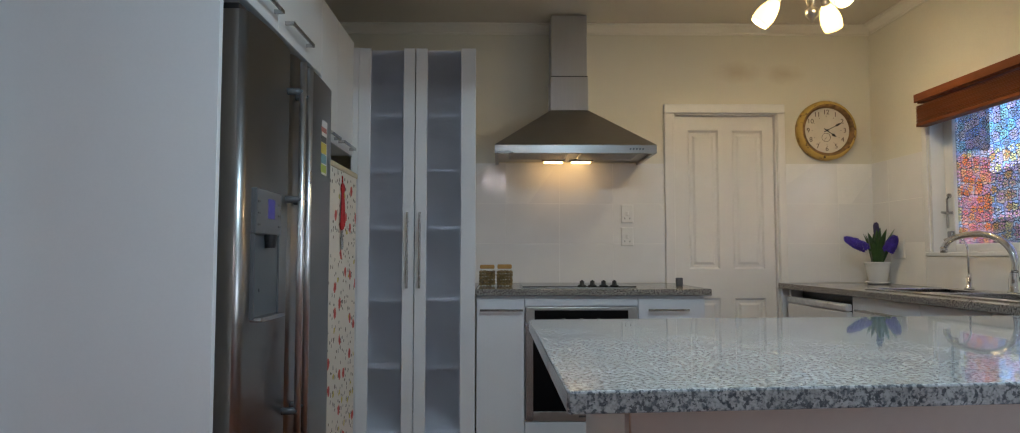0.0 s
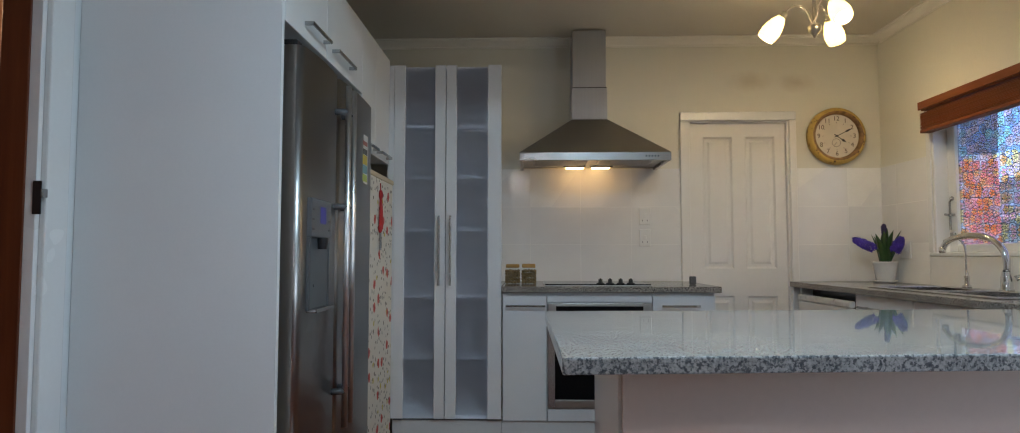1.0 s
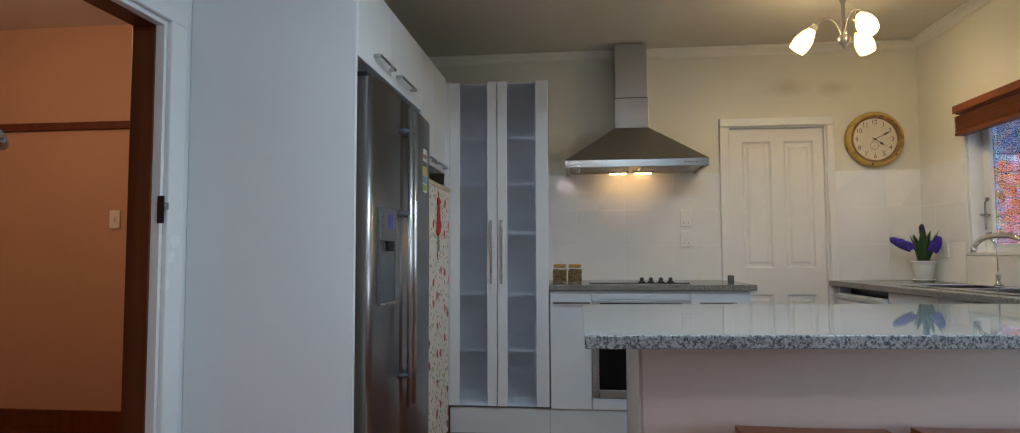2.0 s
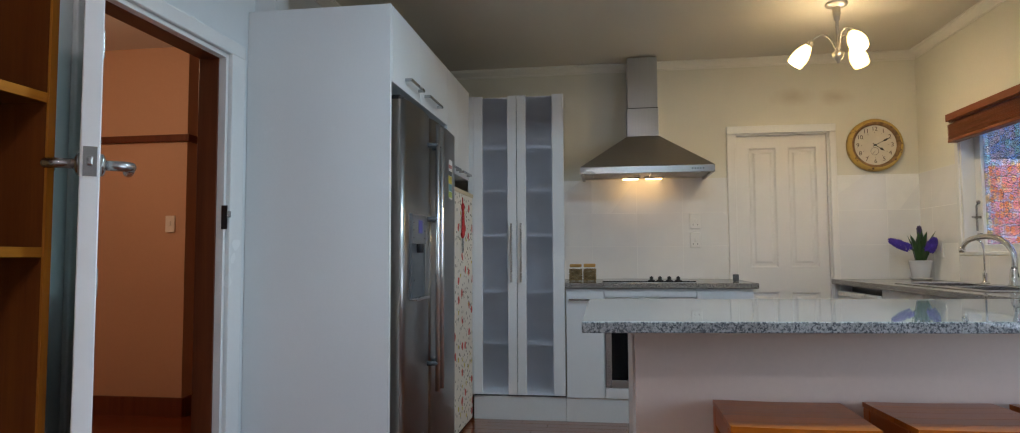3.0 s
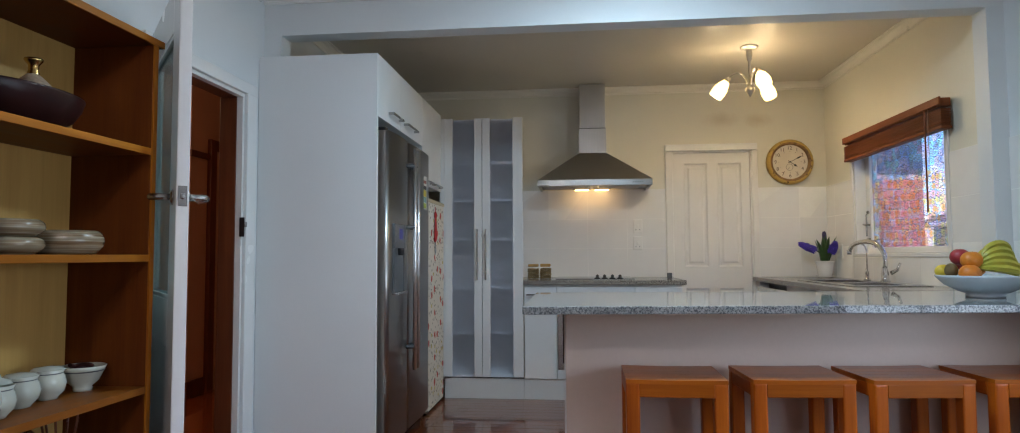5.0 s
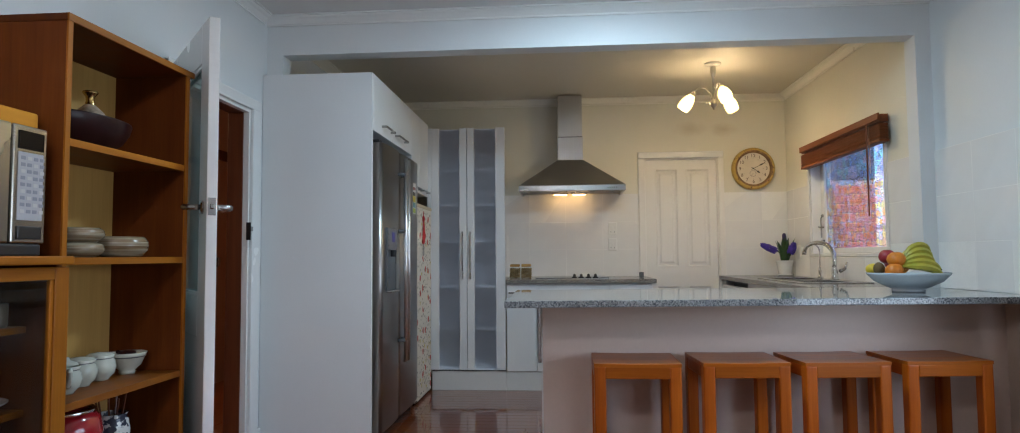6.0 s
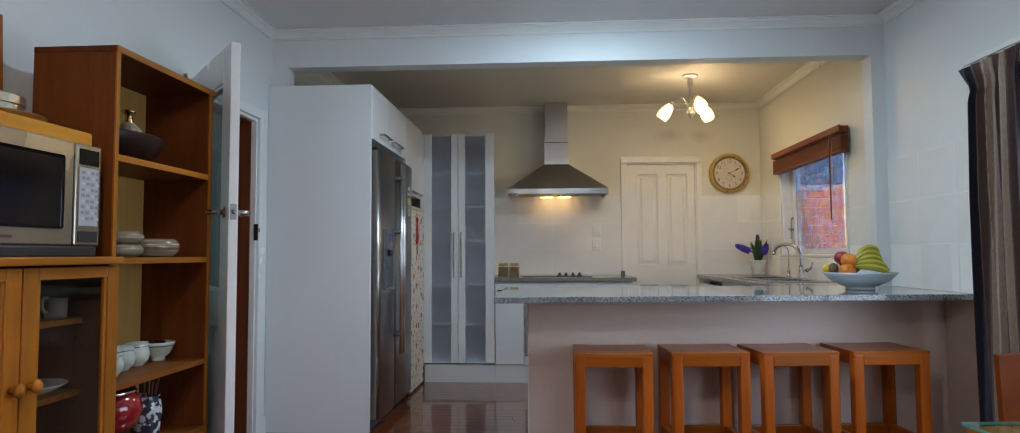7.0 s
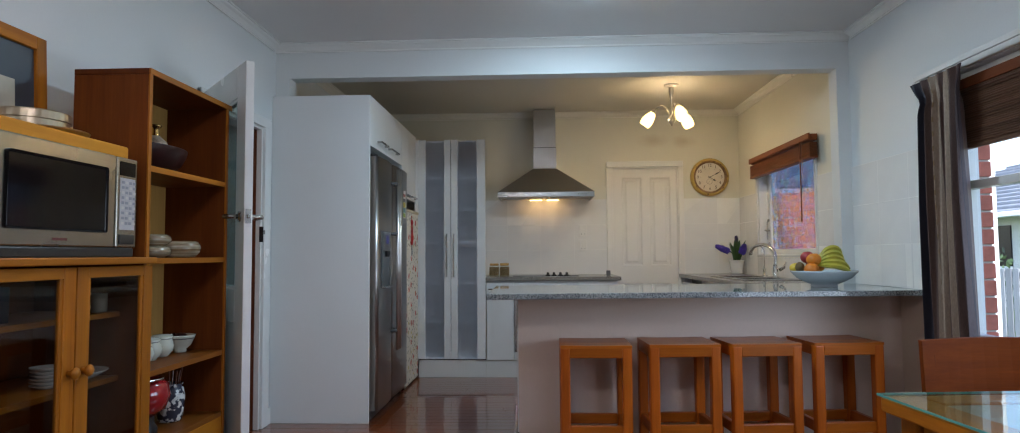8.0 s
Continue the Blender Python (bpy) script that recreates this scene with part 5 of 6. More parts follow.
part("stile", dbox(0, g0, -TH, 0, .01, 1.985, .003), trim_paint, od)
part("lock_stile", dbox(g1, door_len, -TH, 0, .01, 1.985, .003), trim_paint, od)
part("top_rail", dbox(g0, g1, -TH, 0, gz1, 1.985, .003), trim_paint, od)
part("mid_rail", dbox(g0, g1, -TH, 0, .80, gz0, .003), trim_paint, od)
part("bottom_rail", dbox(g0, g1, -TH, 0, .01, .21, .003), trim_paint, od)
part("panel", dbox(g0, g1, -TH + .012, -.012, .21, .80), trim_paint, od)
part("glass", dbox(g0, g1, -TH / 2 - .003, -TH / 2 + .003, gz0, gz1), obscure, od, "textured glass light")
for y0, y1 in ((-TH + .003, -TH + .012), (-.012, -.003)):
    for a in ((g0, g1, gz0, gz0 + .014), (g0, g1, gz1 - .014, gz1), (g0, g0 + .014, gz0 + .014, gz1 - .014), (g1 - .014, g1, gz0 + .014, gz1 - .014)):
        part("bead", dbox(a[0], a[1], y0, y1, a[2], a[3], .002), trim_paint, od)
part("latch_plate", dbox(door_len - .001, door_len + .002, -TH + .006, -.006, 1.250, 1.314), handle_steel, od, "steel latch plate")
part("latch", dbox(door_len, door_len + .010, -TH + .013, -.013, 1.272, 1.292, .004), handle_steel, od)
for s in (-1, 1):
    y0 = -TH if s < 0 else 0
    lx = door_len - .06
    rose = part("handle_plate", moved(lathe([(0, 0), (.025, 0), (.025, .006), (.012, .012), (0, .012)], (0, 0, 0), 20, m=Matrix.Rotation(radians(90 if s < 0 else -90), 4, "X")), D2W @ Matrix.Translation((lx, y0, 1.282))), handle_steel, od, "", True)
    part("lever", moved(tube([(lx, y0, 1.282), (lx, y0 + s * .046, 1.282), (lx - .012, y0 + s * .060, 1.282), (lx - .115, y0 + s * .060, 1.282)], [.011, .0115, .012, .012], 14), D2W), handle_steel, rose, "satin steel lever", True)
for z in (.25, 1.0, 1.75):
    part("hinge", dbox(-.008, .004, -.004, .010, z - .045, z + .045, .002), handle_steel, od)

# bookcase
BX0, BX1, BY0, BY1, BZ = -1.278, -1.0, -.205, .411, 1.788
bk = thing("bookcase", ((BX0 + BX1) / 2, .12, 0), "tall open brown wooden bookcase holding crockery", "bookcase")
part("side_panel", box(BX0, BX1, BY0, BY0 + .019, 0, BZ - .022, .0015), shelf_wood, bk, "dark red-brown veneered side")
part("side_panel", box(BX0, BX1, BY1 - .020, BY1, 0, BZ - .022, .0015), shelf_wood, bk, "dark red-brown veneered side")
part("edge_strip", box(BX1, BX1 + .006, BY0, BY0 + .019, 0, BZ - .022, .001), rimu, bk, "orange wood edge")
part("edge_strip", box(BX1, BX1 + .006, BY1 - .020, BY1, 0, BZ - .022, .001), rimu, bk, "orange wood edge")
part("top_panel", box(BX0, BX1 + .002, BY0 - .001, BY1 + .028, BZ - .022, BZ, .002), shelf_wood, bk)
part("top_edge", box(BX1 + .002, BX1 + .008, BY0 - .001, BY1 + .028, BZ - .022, BZ, .001), rimu_y, bk, "orange wood edge")
part("back_panel", box(BX0, BX0 + .008, BY0 + .019, BY1 - .020, .05, BZ - .022), shelf_back, bk, "pale yellow-brown back")
SH = (1.434, 1.099, .692, .425)
for z in SH:
    sp_ = part("shelf", box(BX0 + .008, BX1 - .003, BY0 + .019, BY1 - .020, z - .020, z, .001), shelf_wood_y, bk)
    # lower two edges take the darker wood to show the shade they stand in
    part("shelf_edge", box(BX1 - .003, BX1 + .003, BY0 + .019, BY1 - .020, z - .021, z + .0005, .001), rimu_y if z > 1 else shelf_wood_y, sp_, "orange wood edge" if z > 1 else "wood edge in a darker, shaded brown")
part("front_rail", box(BX1 - .02, BX1 + .004, BY0 + .019, BY1 - .020, .06, .404, .003), rimu_y, bk)

# crockery on the bookcase
lacquer = painted("dark_lacquer", (0.024, 0.007, 0.007), 0.32, 0.3, 30, 10, spec=0.25)
db = thing("wooden_bowl", (-1.135, .028, SH[0]), "long oval dark brown lacquered bowl on the shelf", "bowl")
oval = Matrix.Diagonal((.118, .200, 1, 1))
part("bowl", lathe([(0, 0), (.50, 0), (.55, .006), (.82, .036), (.95, .070), (1.0, .096), (.995, .101), (.955, .100), (.78, .048), (.50, .018), (0, .014)], (-1.135, .028, SH[0] + .0005), 48, m=oval), lacquer, db, "", True)
vs_ = thing("brass_vase", (-1.145, .09, SH[0] + .015), "small gold and silver metal vase standing in the bowl", "vase")
gold = painted("old_gold", (0.62, 0.40, 0.14), 0.25, 0.25, 40, 16, 0.2, 1.0)
part("body", lathe([(0, 0), (.034, 0), (.036, .008), (.046, .035), (.053, .070), (.052, .095), (.042, .118), (.026, .134), (.015, .144)], (-1.145, .09, SH[0] + .016), 28), painted("silvered_vase", (0.60, 0.47, 0.34), 0.35, 0.5, 70, 34, 0.3, 0.35), vs_, "silvered belly", True)
part("neck", lathe([(.015, .144), (.0125, .156), (.0135, .170), (.021, .180), (.0235, .184), (.022, .188), (.012, .180), (.009, .165)], (-1.145, .09, SH[0] + .016), 28), gold, vs_, "gold neck", True)


def banded_stoneware():
    m, n, l, bs = nodes_of("banded_stoneware")
    v = coords(n, l)
    sx = n.new("ShaderNodeSeparateXYZ")
    l.new(v, sx.inputs[0])
    band = noise_tex(n, l, coords(n, l, (3, 3, 170)), 1.0, 3, 0.6)
    rim_side = math_node(n, l, "GREATER_THAN", math_node(n, l, "FRACT", math_node(n, l, "MULTIPLY", sx.outputs[2], 41.0)), 0.55)
    c = ramp(n, l, band, [(0.36, (0.12, 0.072, 0.034)), (0.5, (0.215, 0.16, 0.095)), (0.64, (0.33, 0.29, 0.21))])
    l.new(mix(n, l, math_node(n, l, "MULTIPLY", rim_side, 0.35), c, (0.25, 0.235, 0.165)), bs.inputs["Base Color"])
    bs.inputs["Roughness"].default_value = 0.22
    return m


banded = banded_stoneware()
for y, x, r, n_lay in ((-.036, -1.10, .090, 2), (.155, -1.088, .096, 1)):
    for k in range(n_lay):
        dsh = thing("covered_dish", (x, y, SH[1] + k * .045), "banded brown stoneware dish with a flat rounded side", "dish", "stoneware dishes")
        zz = SH[1] + .0005 + k * .045
        hh = .045 if n_lay == 2 else .068
        part("dish", lathe([(0, 0), (r * .72, 0), (r * .80, .004), (r * .97, hh * .35), (r, hh * .55), (r * .97, hh * .8), (r * .86, hh * .98), (r * .6, hh), (0, hh)], (x, y, zz), 40), banded, dsh, "", True)


def sugar_pot(x, y, s, spout=False):
    c = thing("teapot" if spout else "lidded_cup", (x, y, SH[2]), "pale celadon porcelain teapot" if spout else "pale celadon porcelain cup with a rim band", "teapot" if spout else "cup", "pale crockery")
    part("body", lathe([(0, 0), (.026 * s, 0), (.028 * s, .005), (.043 * s, .022 * s), (.048 * s, .045 * s), (.043 * s, .066 * s), (.038 * s, .074 * s), (.044 * s, .084 * s), (.041 * s, .086 * s), (.034 * s, .074 * s), (.040 * s, .045 * s), (0, .012)], (x, y, SH[2] + .0005), 32), porcelain, c, "", True)
    part("band", lathe([(.0388 * s, .0715 * s), (.0392 * s, .0735 * s), (.0388 * s, .0755 * s)], (x, y, SH[2] + .0005), 32), grey_plastic, c, "", True)
    if spout:
        part("spout", tube(bezier((x + .03, y - .03, SH[2] + .03), (x + .05, y - .045, SH[2] + .05), (x + .055, y - .05, SH[2] + .07), (x + .06, y - .06, SH[2] + .08), 8), [.012, .011, .010, .009, .009, .008, .008, .008, .008], 10), porcelain, c, "", True)
        part("lid", lathe([(.036, .086), (.030, .094), (.012, .100), (.010, .108), (0, .110)], (x, y, SH[2]), 24), porcelain, c, "", True)
    else:
        part("lid", lathe([(.040 * s, .0855 * s), (.034 * s, .091 * s), (0, .094 * s)], (x, y, SH[2] + .0005), 28), porcelain, c, "", True)


sugar_pot(-1.110, -.030, .95, True)
sugar_pot(-1.150, .090, .98)
sugar_pot(-1.160, .194, .98)
wb = thing("porcelain_bowl", (-1.150, .318, SH[2]), "white porcelain bowl with a dark brown thing inside", "bowl")
part("bowl", lathe([(0, 0), (.025, 0), (.027, .009), (.025, .013), (.044, .030), (.058, .062), (.063, .074), (.060, .075), (.042, .038), (0, .018)], (-1.150, .318, SH[2] + .0005), 40), porcelain, wb, "", True)
part("rim_line", lathe([(.0572, .058), (.0582, .060), (.0592, .062)], (-1.150, .318, SH[2] + .0005), 40), grey_plastic, wb)
dk = thing("wooden_scoop", (-1.14, .25, SH[2] + .06), "dark wooden scoop lying in the bowl", "scoop")
part("scoop", ball((-1.150, .313, SH[2] + .071), .036, (.7, 1.15, .34), u=18, v=10), lacquer, dk, "", True)
part("handle", tube([(-1.150, .285, SH[2] + .076), (-1.145, .258, SH[2] + .085)], .006), lacquer, dk)

rp = thing("red_pot", (-1.10, -.02, SH[3]), "glossy red lidded pot with a silver rim", "pot")
red = painted("red_enamel", (0.26, 0.009, 0.013), 0.15, 0.1, 30, 8, 0.03, 0, 0.6)
part("stand", lathe([(0, 0), (.06, 0), (.062, .03), (.05, .05), (.05, .075), (0, .075)], (-1.11, -.03, SH[3] + .0005), 28), black_plastic, rp, "black stand", True)
part("body", lathe([(0, .075), (.05, .075), (.09, .105), (.105, .150), (.095, .195), (.075, .215), (.0, .215)], (-1.11, -.03, SH[3] + .0005), 36), red, rp, "", True)
part("rim", lathe([(.082, .212), (.084, .218), (.078, .224), (.072, .218)], (-1.11, -.03, SH[3] + .0005), 36), chrome, rp, "", True)
part("lid", lathe([(.074, .217), (.050, .226), (.0, .230)], (-1.11, -.03, SH[3] + .0005), 32), red, rp, "", True)
ch = thing("chopstick_jar", (-1.14, .20, SH[3]), "white jar with dark leafy pattern holding brushes", "jar")
pat, n_, l_, b_ = nodes_of("dark_leaf_pattern")
vv = coords(n_, l_)
l_.new(mix(n_, l_, ramp(n_, l_, noise_tex(n_, l_, vv, 34, 3, 0.6), [(0.47, (0, 0, 0)), (0.50, (1, 1, 1))]), (0.62, 0.62, 0.58), (0.035, 0.04, 0.06)), b_.inputs["Base Color"])
b_.inputs["Roughness"].default_value = 0.2
part("jar", lathe([(0, 0), (.042, 0), (.047, .01), (.054, .06), (.056, .10), (.050, .135), (.046, .145), (.050, .155), (.046, .155), (.042, .145), (.048, .10), (0, .02)], (-1.13, .215, SH[3] + .0005), 30), pat, ch, "", True)
rng = random.Random(6)
for k in range(7):
    a = k * 1.9
    br = part("brush", tube([(-1.13 + .02 * math.cos(a), .215 + .02 * math.sin(a), SH[3] + .05), (-1.13 + .05 * math.cos(a), .215 + .05 * math.sin(a), SH[3] + .20 + .035 * rng.random())], [.0025, .0035], 7), dark_jamb, ch)

# glazed cabinet
GX0, GX1, GY0, GY1, GZ = WEST + .012, -.965, -.985, -.210, 1.080
gc = thing("glazed_cabinet", ((GX0 + GX1) / 2, -.58, 0), "orange-brown wooden cabinet with two glazed doors", "cabinet")
part("top", box(GX0, GX1 + .022, GY0 - .02, GY1 - .010, GZ, GZ + .023, .004), rimu_y, gc, "orange-brown top board")
part("side_panel", box(GX0, GX1 - .02, GY0, GY0 + .02, 0, GZ, .001), shelf_wood, gc)
part("side_panel", box(GX0, GX1 - .02, GY1 - .024, GY1 - .004, 0, GZ, .001), shelf_wood, gc)
part("back_panel", box(GX0, GX0 + .008, GY0 + .02, GY1 - .024, .05, GZ), shelf_wood, gc)
part("floor_panel", box(GX0 + .008, GX1 - .022, GY0 + .02, GY1 - .024, .05, .07), shelf_wood_y, gc)
part("plinth", box(GX0 + .02, GX1 - .03, GY0 + .02, GY1 - .024, 0, .05), shelf_wood_y, gc)
for z in (.915, .693, .40):
    part("shelf", box(GX0 + .010, GX1 - .10, GY0 + .021, GY1 - .025, z - .018, z, .001), rimu_y, gc)
cab_glass = clear_glass("cabinet_glass", (0.80, 0.80, 0.78), 0.0, 0.75)


def cab_door(y0, y1, knob_y):
    x0, x1 = GX1 - .020, GX1
    s = .052
    d = part("door", box(x0, x1, y0, y0 + s, .055, GZ - .006, .003), rimu, gc)
    part("stile", box(x0, x1, y1 - s, y1, .055, GZ - .006, .003), rimu, d)
    part("rail", box(x0, x1, y0 + s, y1 - s, GZ - .040, GZ - .006, .003), rimu_y, d)
    part("rail", box(x0, x1, y0 + s, y1 - s, .055, .11, .003), rimu_y, d)
    for a, c in ((y0 + s, y0 + s + .012), (y1 - s - .012, y1 - s)):
        part("bead", box(x0 + .004, x1 - .004, a, c, .11, GZ - .040, .002), rimu, d)
    part("pane", box(x0 + .007, x0 + .011, y0 + s + .012, y1 - s - .012, .11, GZ - .040), cab_glass, d, "clear glass pane")
    part("knob", lathe([(0, 0), (.010, 0), (.009, .008), (.017, .018), (.018, .024), (.010, .031), (0, .032)], (x1, knob_y, .765), 18, m=Matrix.Rotation(radians(90), 4, "Y")), rimu, d, "turned wooden knob", True)


cab_door(GY0, -.6005, -.625)
cab_door(-.5955, GY1, -.565)
# things behind the cabinet glass
mg = thing("mug", (-1.11, -.29, .915), "grey mug on the cabinet shelf", "mug")
part("cup", lathe([(0, 0), (.027, 0), (.030, .01), (.030, .062), (.028, .063), (.027, .012), (0, .010)], (-1.11, -.29, .9155), 26), stoneware, mg, "", True)
part("handle", tube(bezier((-1.11, -.328, .98), (-1.11, -.355, .985), (-1.11, -.355, .94), (-1.11, -.328, .935)), .005), stoneware, mg, "", True)
for k in range(6):
    pl = thing("saucer", (-1.15, -.47, .693 + k * .011), "small white saucer in a stack", "plate", "stacked plates")
    part("plate", lathe([(0, 0), (.025, 0), (.028, .003), (.044, .010), (.045, .012), (.043, .012), (.026, .005), (0, .004)], (-1.15, -.47, .6935 + k * .011), 30), white_ceramic, pl, "", True)
pl = thing("serving_plate", (-1.13, -.32, .693), "shallow white serving plate on the shelf", "plate")
part("plate", lathe([(0, 0), (.04, 0), (.06, .006), (.10, .028), (.101, .031), (.098, .031), (.055, .010), (0, .006)], (-1.155, -.335, .6935), 36), white_ceramic, pl, "", True)
for k, (y, h) in enumerate(((-.78, .08), (-.70, .07), (-.87, .09))):
    gl_ = thing("glass_tumbler", (-1.15, y, .693), "clear drinking glass in the cabinet", "glass", "drinking glasses")
    part("glass", lathe([(0, 0), (.028, 0), (.032, h), (.0305, h), (.027, .005), (0, .005)], (-1.15, y, .6935), 22), jar_glass, gl_, "", True)
bx = thing("dark_box", (-1.2, -.75, .915), "dark blue box on the upper cabinet shelf", "box")
part("box", box(-1.30, -1.12, -.90, -.66, .9155, 1.02, .004), painted("navy_card", (0.03, 0.035, 0.06), 0.6), bx)

# microwave
MX = -.995
mw = thing("microwave", (-1.18, -.55, 1.10), "stainless steel microwave oven on the cabinet", "microwave")
part("body", box(WEST + .06, MX - .020, -.858, -.262, 1.118, 1.436, .004), black_plastic, mw)
part("base", box(WEST + .07, MX - .002, -.85, -.265, 1.1035, 1.134, .004), black_plastic, mw, "black base")
msteel = brushed("microwave_steel", (0.30, 0.285, 0.25), 0.26, "y", 220)
dpart = part("door", box(MX - .020, MX, -.860, -.372, 1.135, 1.440, .005), msteel, mw, "brushed steel door")
part("window", box(MX - .001, MX + .0015, -.832, -.418, 1.182, 1.394, .008), black_glass, dpart, "black glass window")
part("brand_bar", box(MX, MX + .001, -.655, -.595, 1.153, 1.161), painted("brand_ink", (0.10, 0.02, 0.02), 0.5), dpart)
cp = part("control_panel", box(MX - .020, MX + .001, -.368, -.256, 1.135, 1.440, .005), msteel, mw, "steel control panel")
part("display", box(MX + .001, MX + .002, -.352, -.270, 1.378, 1.425, .002), black_glass, cp, "black display")
part("keypad", box(MX + .001, MX + .002, -.352, -.270, 1.195, 1.370, .002), painted("keypad_grey", (0.40, 0.41, 0.44), 0.4), cp)
key_dark, key_pale = painted("key_mark_dark", (0.24, 0.25, 0.30), 0.5), painted("key_mark_pale", (0.50, 0.50, 0.49), 0.5)
for r in range(9):
    for c in range(4):
        y = -.343 + c * .0205
        part("key", box(MX + .002, MX + .0028, y, y + .014, 1.213 + r * .0172, 1.222 + r * .0172), key_dark if (r + c) % 3 else key_pale, cp)
part("open_button", box(MX + .001, MX + .004, -.350, -.272, 1.146, 1.180, .003), black_plastic, cp)

mw.location.y -= .012

wbd = thing("wooden_board", (-1.2, -.5, 1.45), "thick orange-brown wooden board lying on the microwave", "board")
part("board", box(WEST + .04, -1.045, -.98, -.238, 1.4415, 1.492, .008, seg=3), wooden("golden_board", (0.46, 0.19, 0.016), (0.60, 0.27, 0.022), "y", 0.5, 0.0, spec=0.12), wbd)
tr_ = thing("metal_tray", (-1.2, -.45, 1.49), "round pale gold metal tins stacked on the board", "tin")
gold2 = painted("pale_gold_metal", (0.52, 0.45, 0.33), 0.3, 0.12, 60, 10, 0.05, 1.0)
part("base", lathe([(0, 0), (.105, 0), (.125, .006), (.150, .020), (.152, .024), (.120, .020), (0, .018)], (-1.235, -.475, 1.4925), 40), gold2, tr_)
part("lid", lathe([(.112, .022), (.112, .048), (.118, .050), (.118, .074), (.114, .078), (0, .078)], (-1.24, -.50, 1.4925), 40), gold2, tr_)
tr_.location.y += .04
pf = thing("picture_frame", (-1.3, -.5, 1.5), "wood-framed picture leaning against the wall", "picture")
PF = Matrix.Translation((-1.355, 0, 1.493)) @ Matrix.Rotation(radians(-2.5), 4, "Y")


def pbox(y0, y1, z0, z1, x0=-.012, x1=.012, bevel=.003):
    return moved(box(x0, x1, y0, y1, z0, z1, bevel), PF)


part("frame_side", pbox(-.285, -.238, 0, .392), rimu, pf)
part("frame_side", pbox(-.86, -.805, 0, .392), rimu, pf)
part("frame_top", pbox(-.805, -.285, .345, .392), rimu_y, pf)
part("frame_bottom", pbox(-.805, -.285, 0, .05), rimu_y, pf)
part("picture", pbox(-.805, -.285, .05, .345, -.008, -.002, 0), painted("dark_print", (0.035, 0.042, 0.055), 0.3, 0.3, 6, 4), pf, "dark blue-grey print")
part("mount", pbox(-.72, -.375, .06, .215, -.002, .001, 0), painted("pale_print", (0.45, 0.42, 0.34), 0.6, 0.2, 10, 6), pf, "pale printed patch")

# ---- dining window, curtain, blind ----
w2 = thing("window_2", (DE + .1, -.2, .66), "white wooden dining window with a transom", "window", kind="structure")
part("sill", box(DE - .03, DE + .135, -1.27, .915, .640, .664, .005), trim_paint, w2)
for y0, y1 in ((.846, .8945), (-.25, -.19), (-1.2495, -1.19)):
    part("mullion", box(DE + .030, DE + .095, y0, y1, .664, 1.98, .005), trim_paint, w2)
for z0, z1 in ((.664, .705), (1.405, 1.446), (1.935, 1.979)):
    for y0, y1 in ((-.19, .846), (-1.19, -.25)):
        part("rail", box(DE + .034, DE + .091, y0, y1, z0, z1, .005), trim_paint, w2)
win_glass = clear_glass("window_glass", (0.96, 0.98, 0.98), 0.0, 0.6)
for y0, y1 in ((-.19, .846), (-1.19, -.25)):
    for z0, z1 in ((.705, 1.405), (1.446, 1.935)):
        gp = part("pane", box(DE + .060, DE + .064, y0, y1, z0, z1), win_glass, w2)
        gp.visible_shadow = False
part("casing", box(DE - .018, DE, .895, .965, .64, 2.03, .004), trim_paint, w2)
part("head_casing", box(DE - .018, DE, -1.30, .965, 1.985, 2.05, .004), trim_paint, w2)
part("pelmet", box(DE - .01, DE + .034, -1.24, .815, 1.885, 1.935, .003), blind_wood, w2, "dark wooden head strip")

woven = wooden("woven_reed", (0.075, 0.030, 0.014), (0.15, 0.070, 0.036), "y", 0.6, 0.0)
rb = thing("woven_blind", (DE, -.2, 1.6), "raised brown woven wooden roman blind", "blind")
rng = random.Random(12)
for k in range(26):
    z = 1.605 + k * .0108
    o = .004 * math.sin(k * 1.1) + rng.uniform(-.002, .002)
    part("reed", tube([(DE - .006 - o - (.012 if k < 7 else 0), -1.22, z), (DE - .006 - o - (.012 if k < 7 else 0), .800, z + rng.uniform(-.001, .001))], .0058, 6), woven, rb)
part("bottom_bar", box(DE - .030, DE - .004, -1.22, .800, 1.588, 1.602, .003), woven, rb)
part("backing", box(DE + .004, DE + .008, -1.22, .800, 1.60, 1.895), woven, rb)


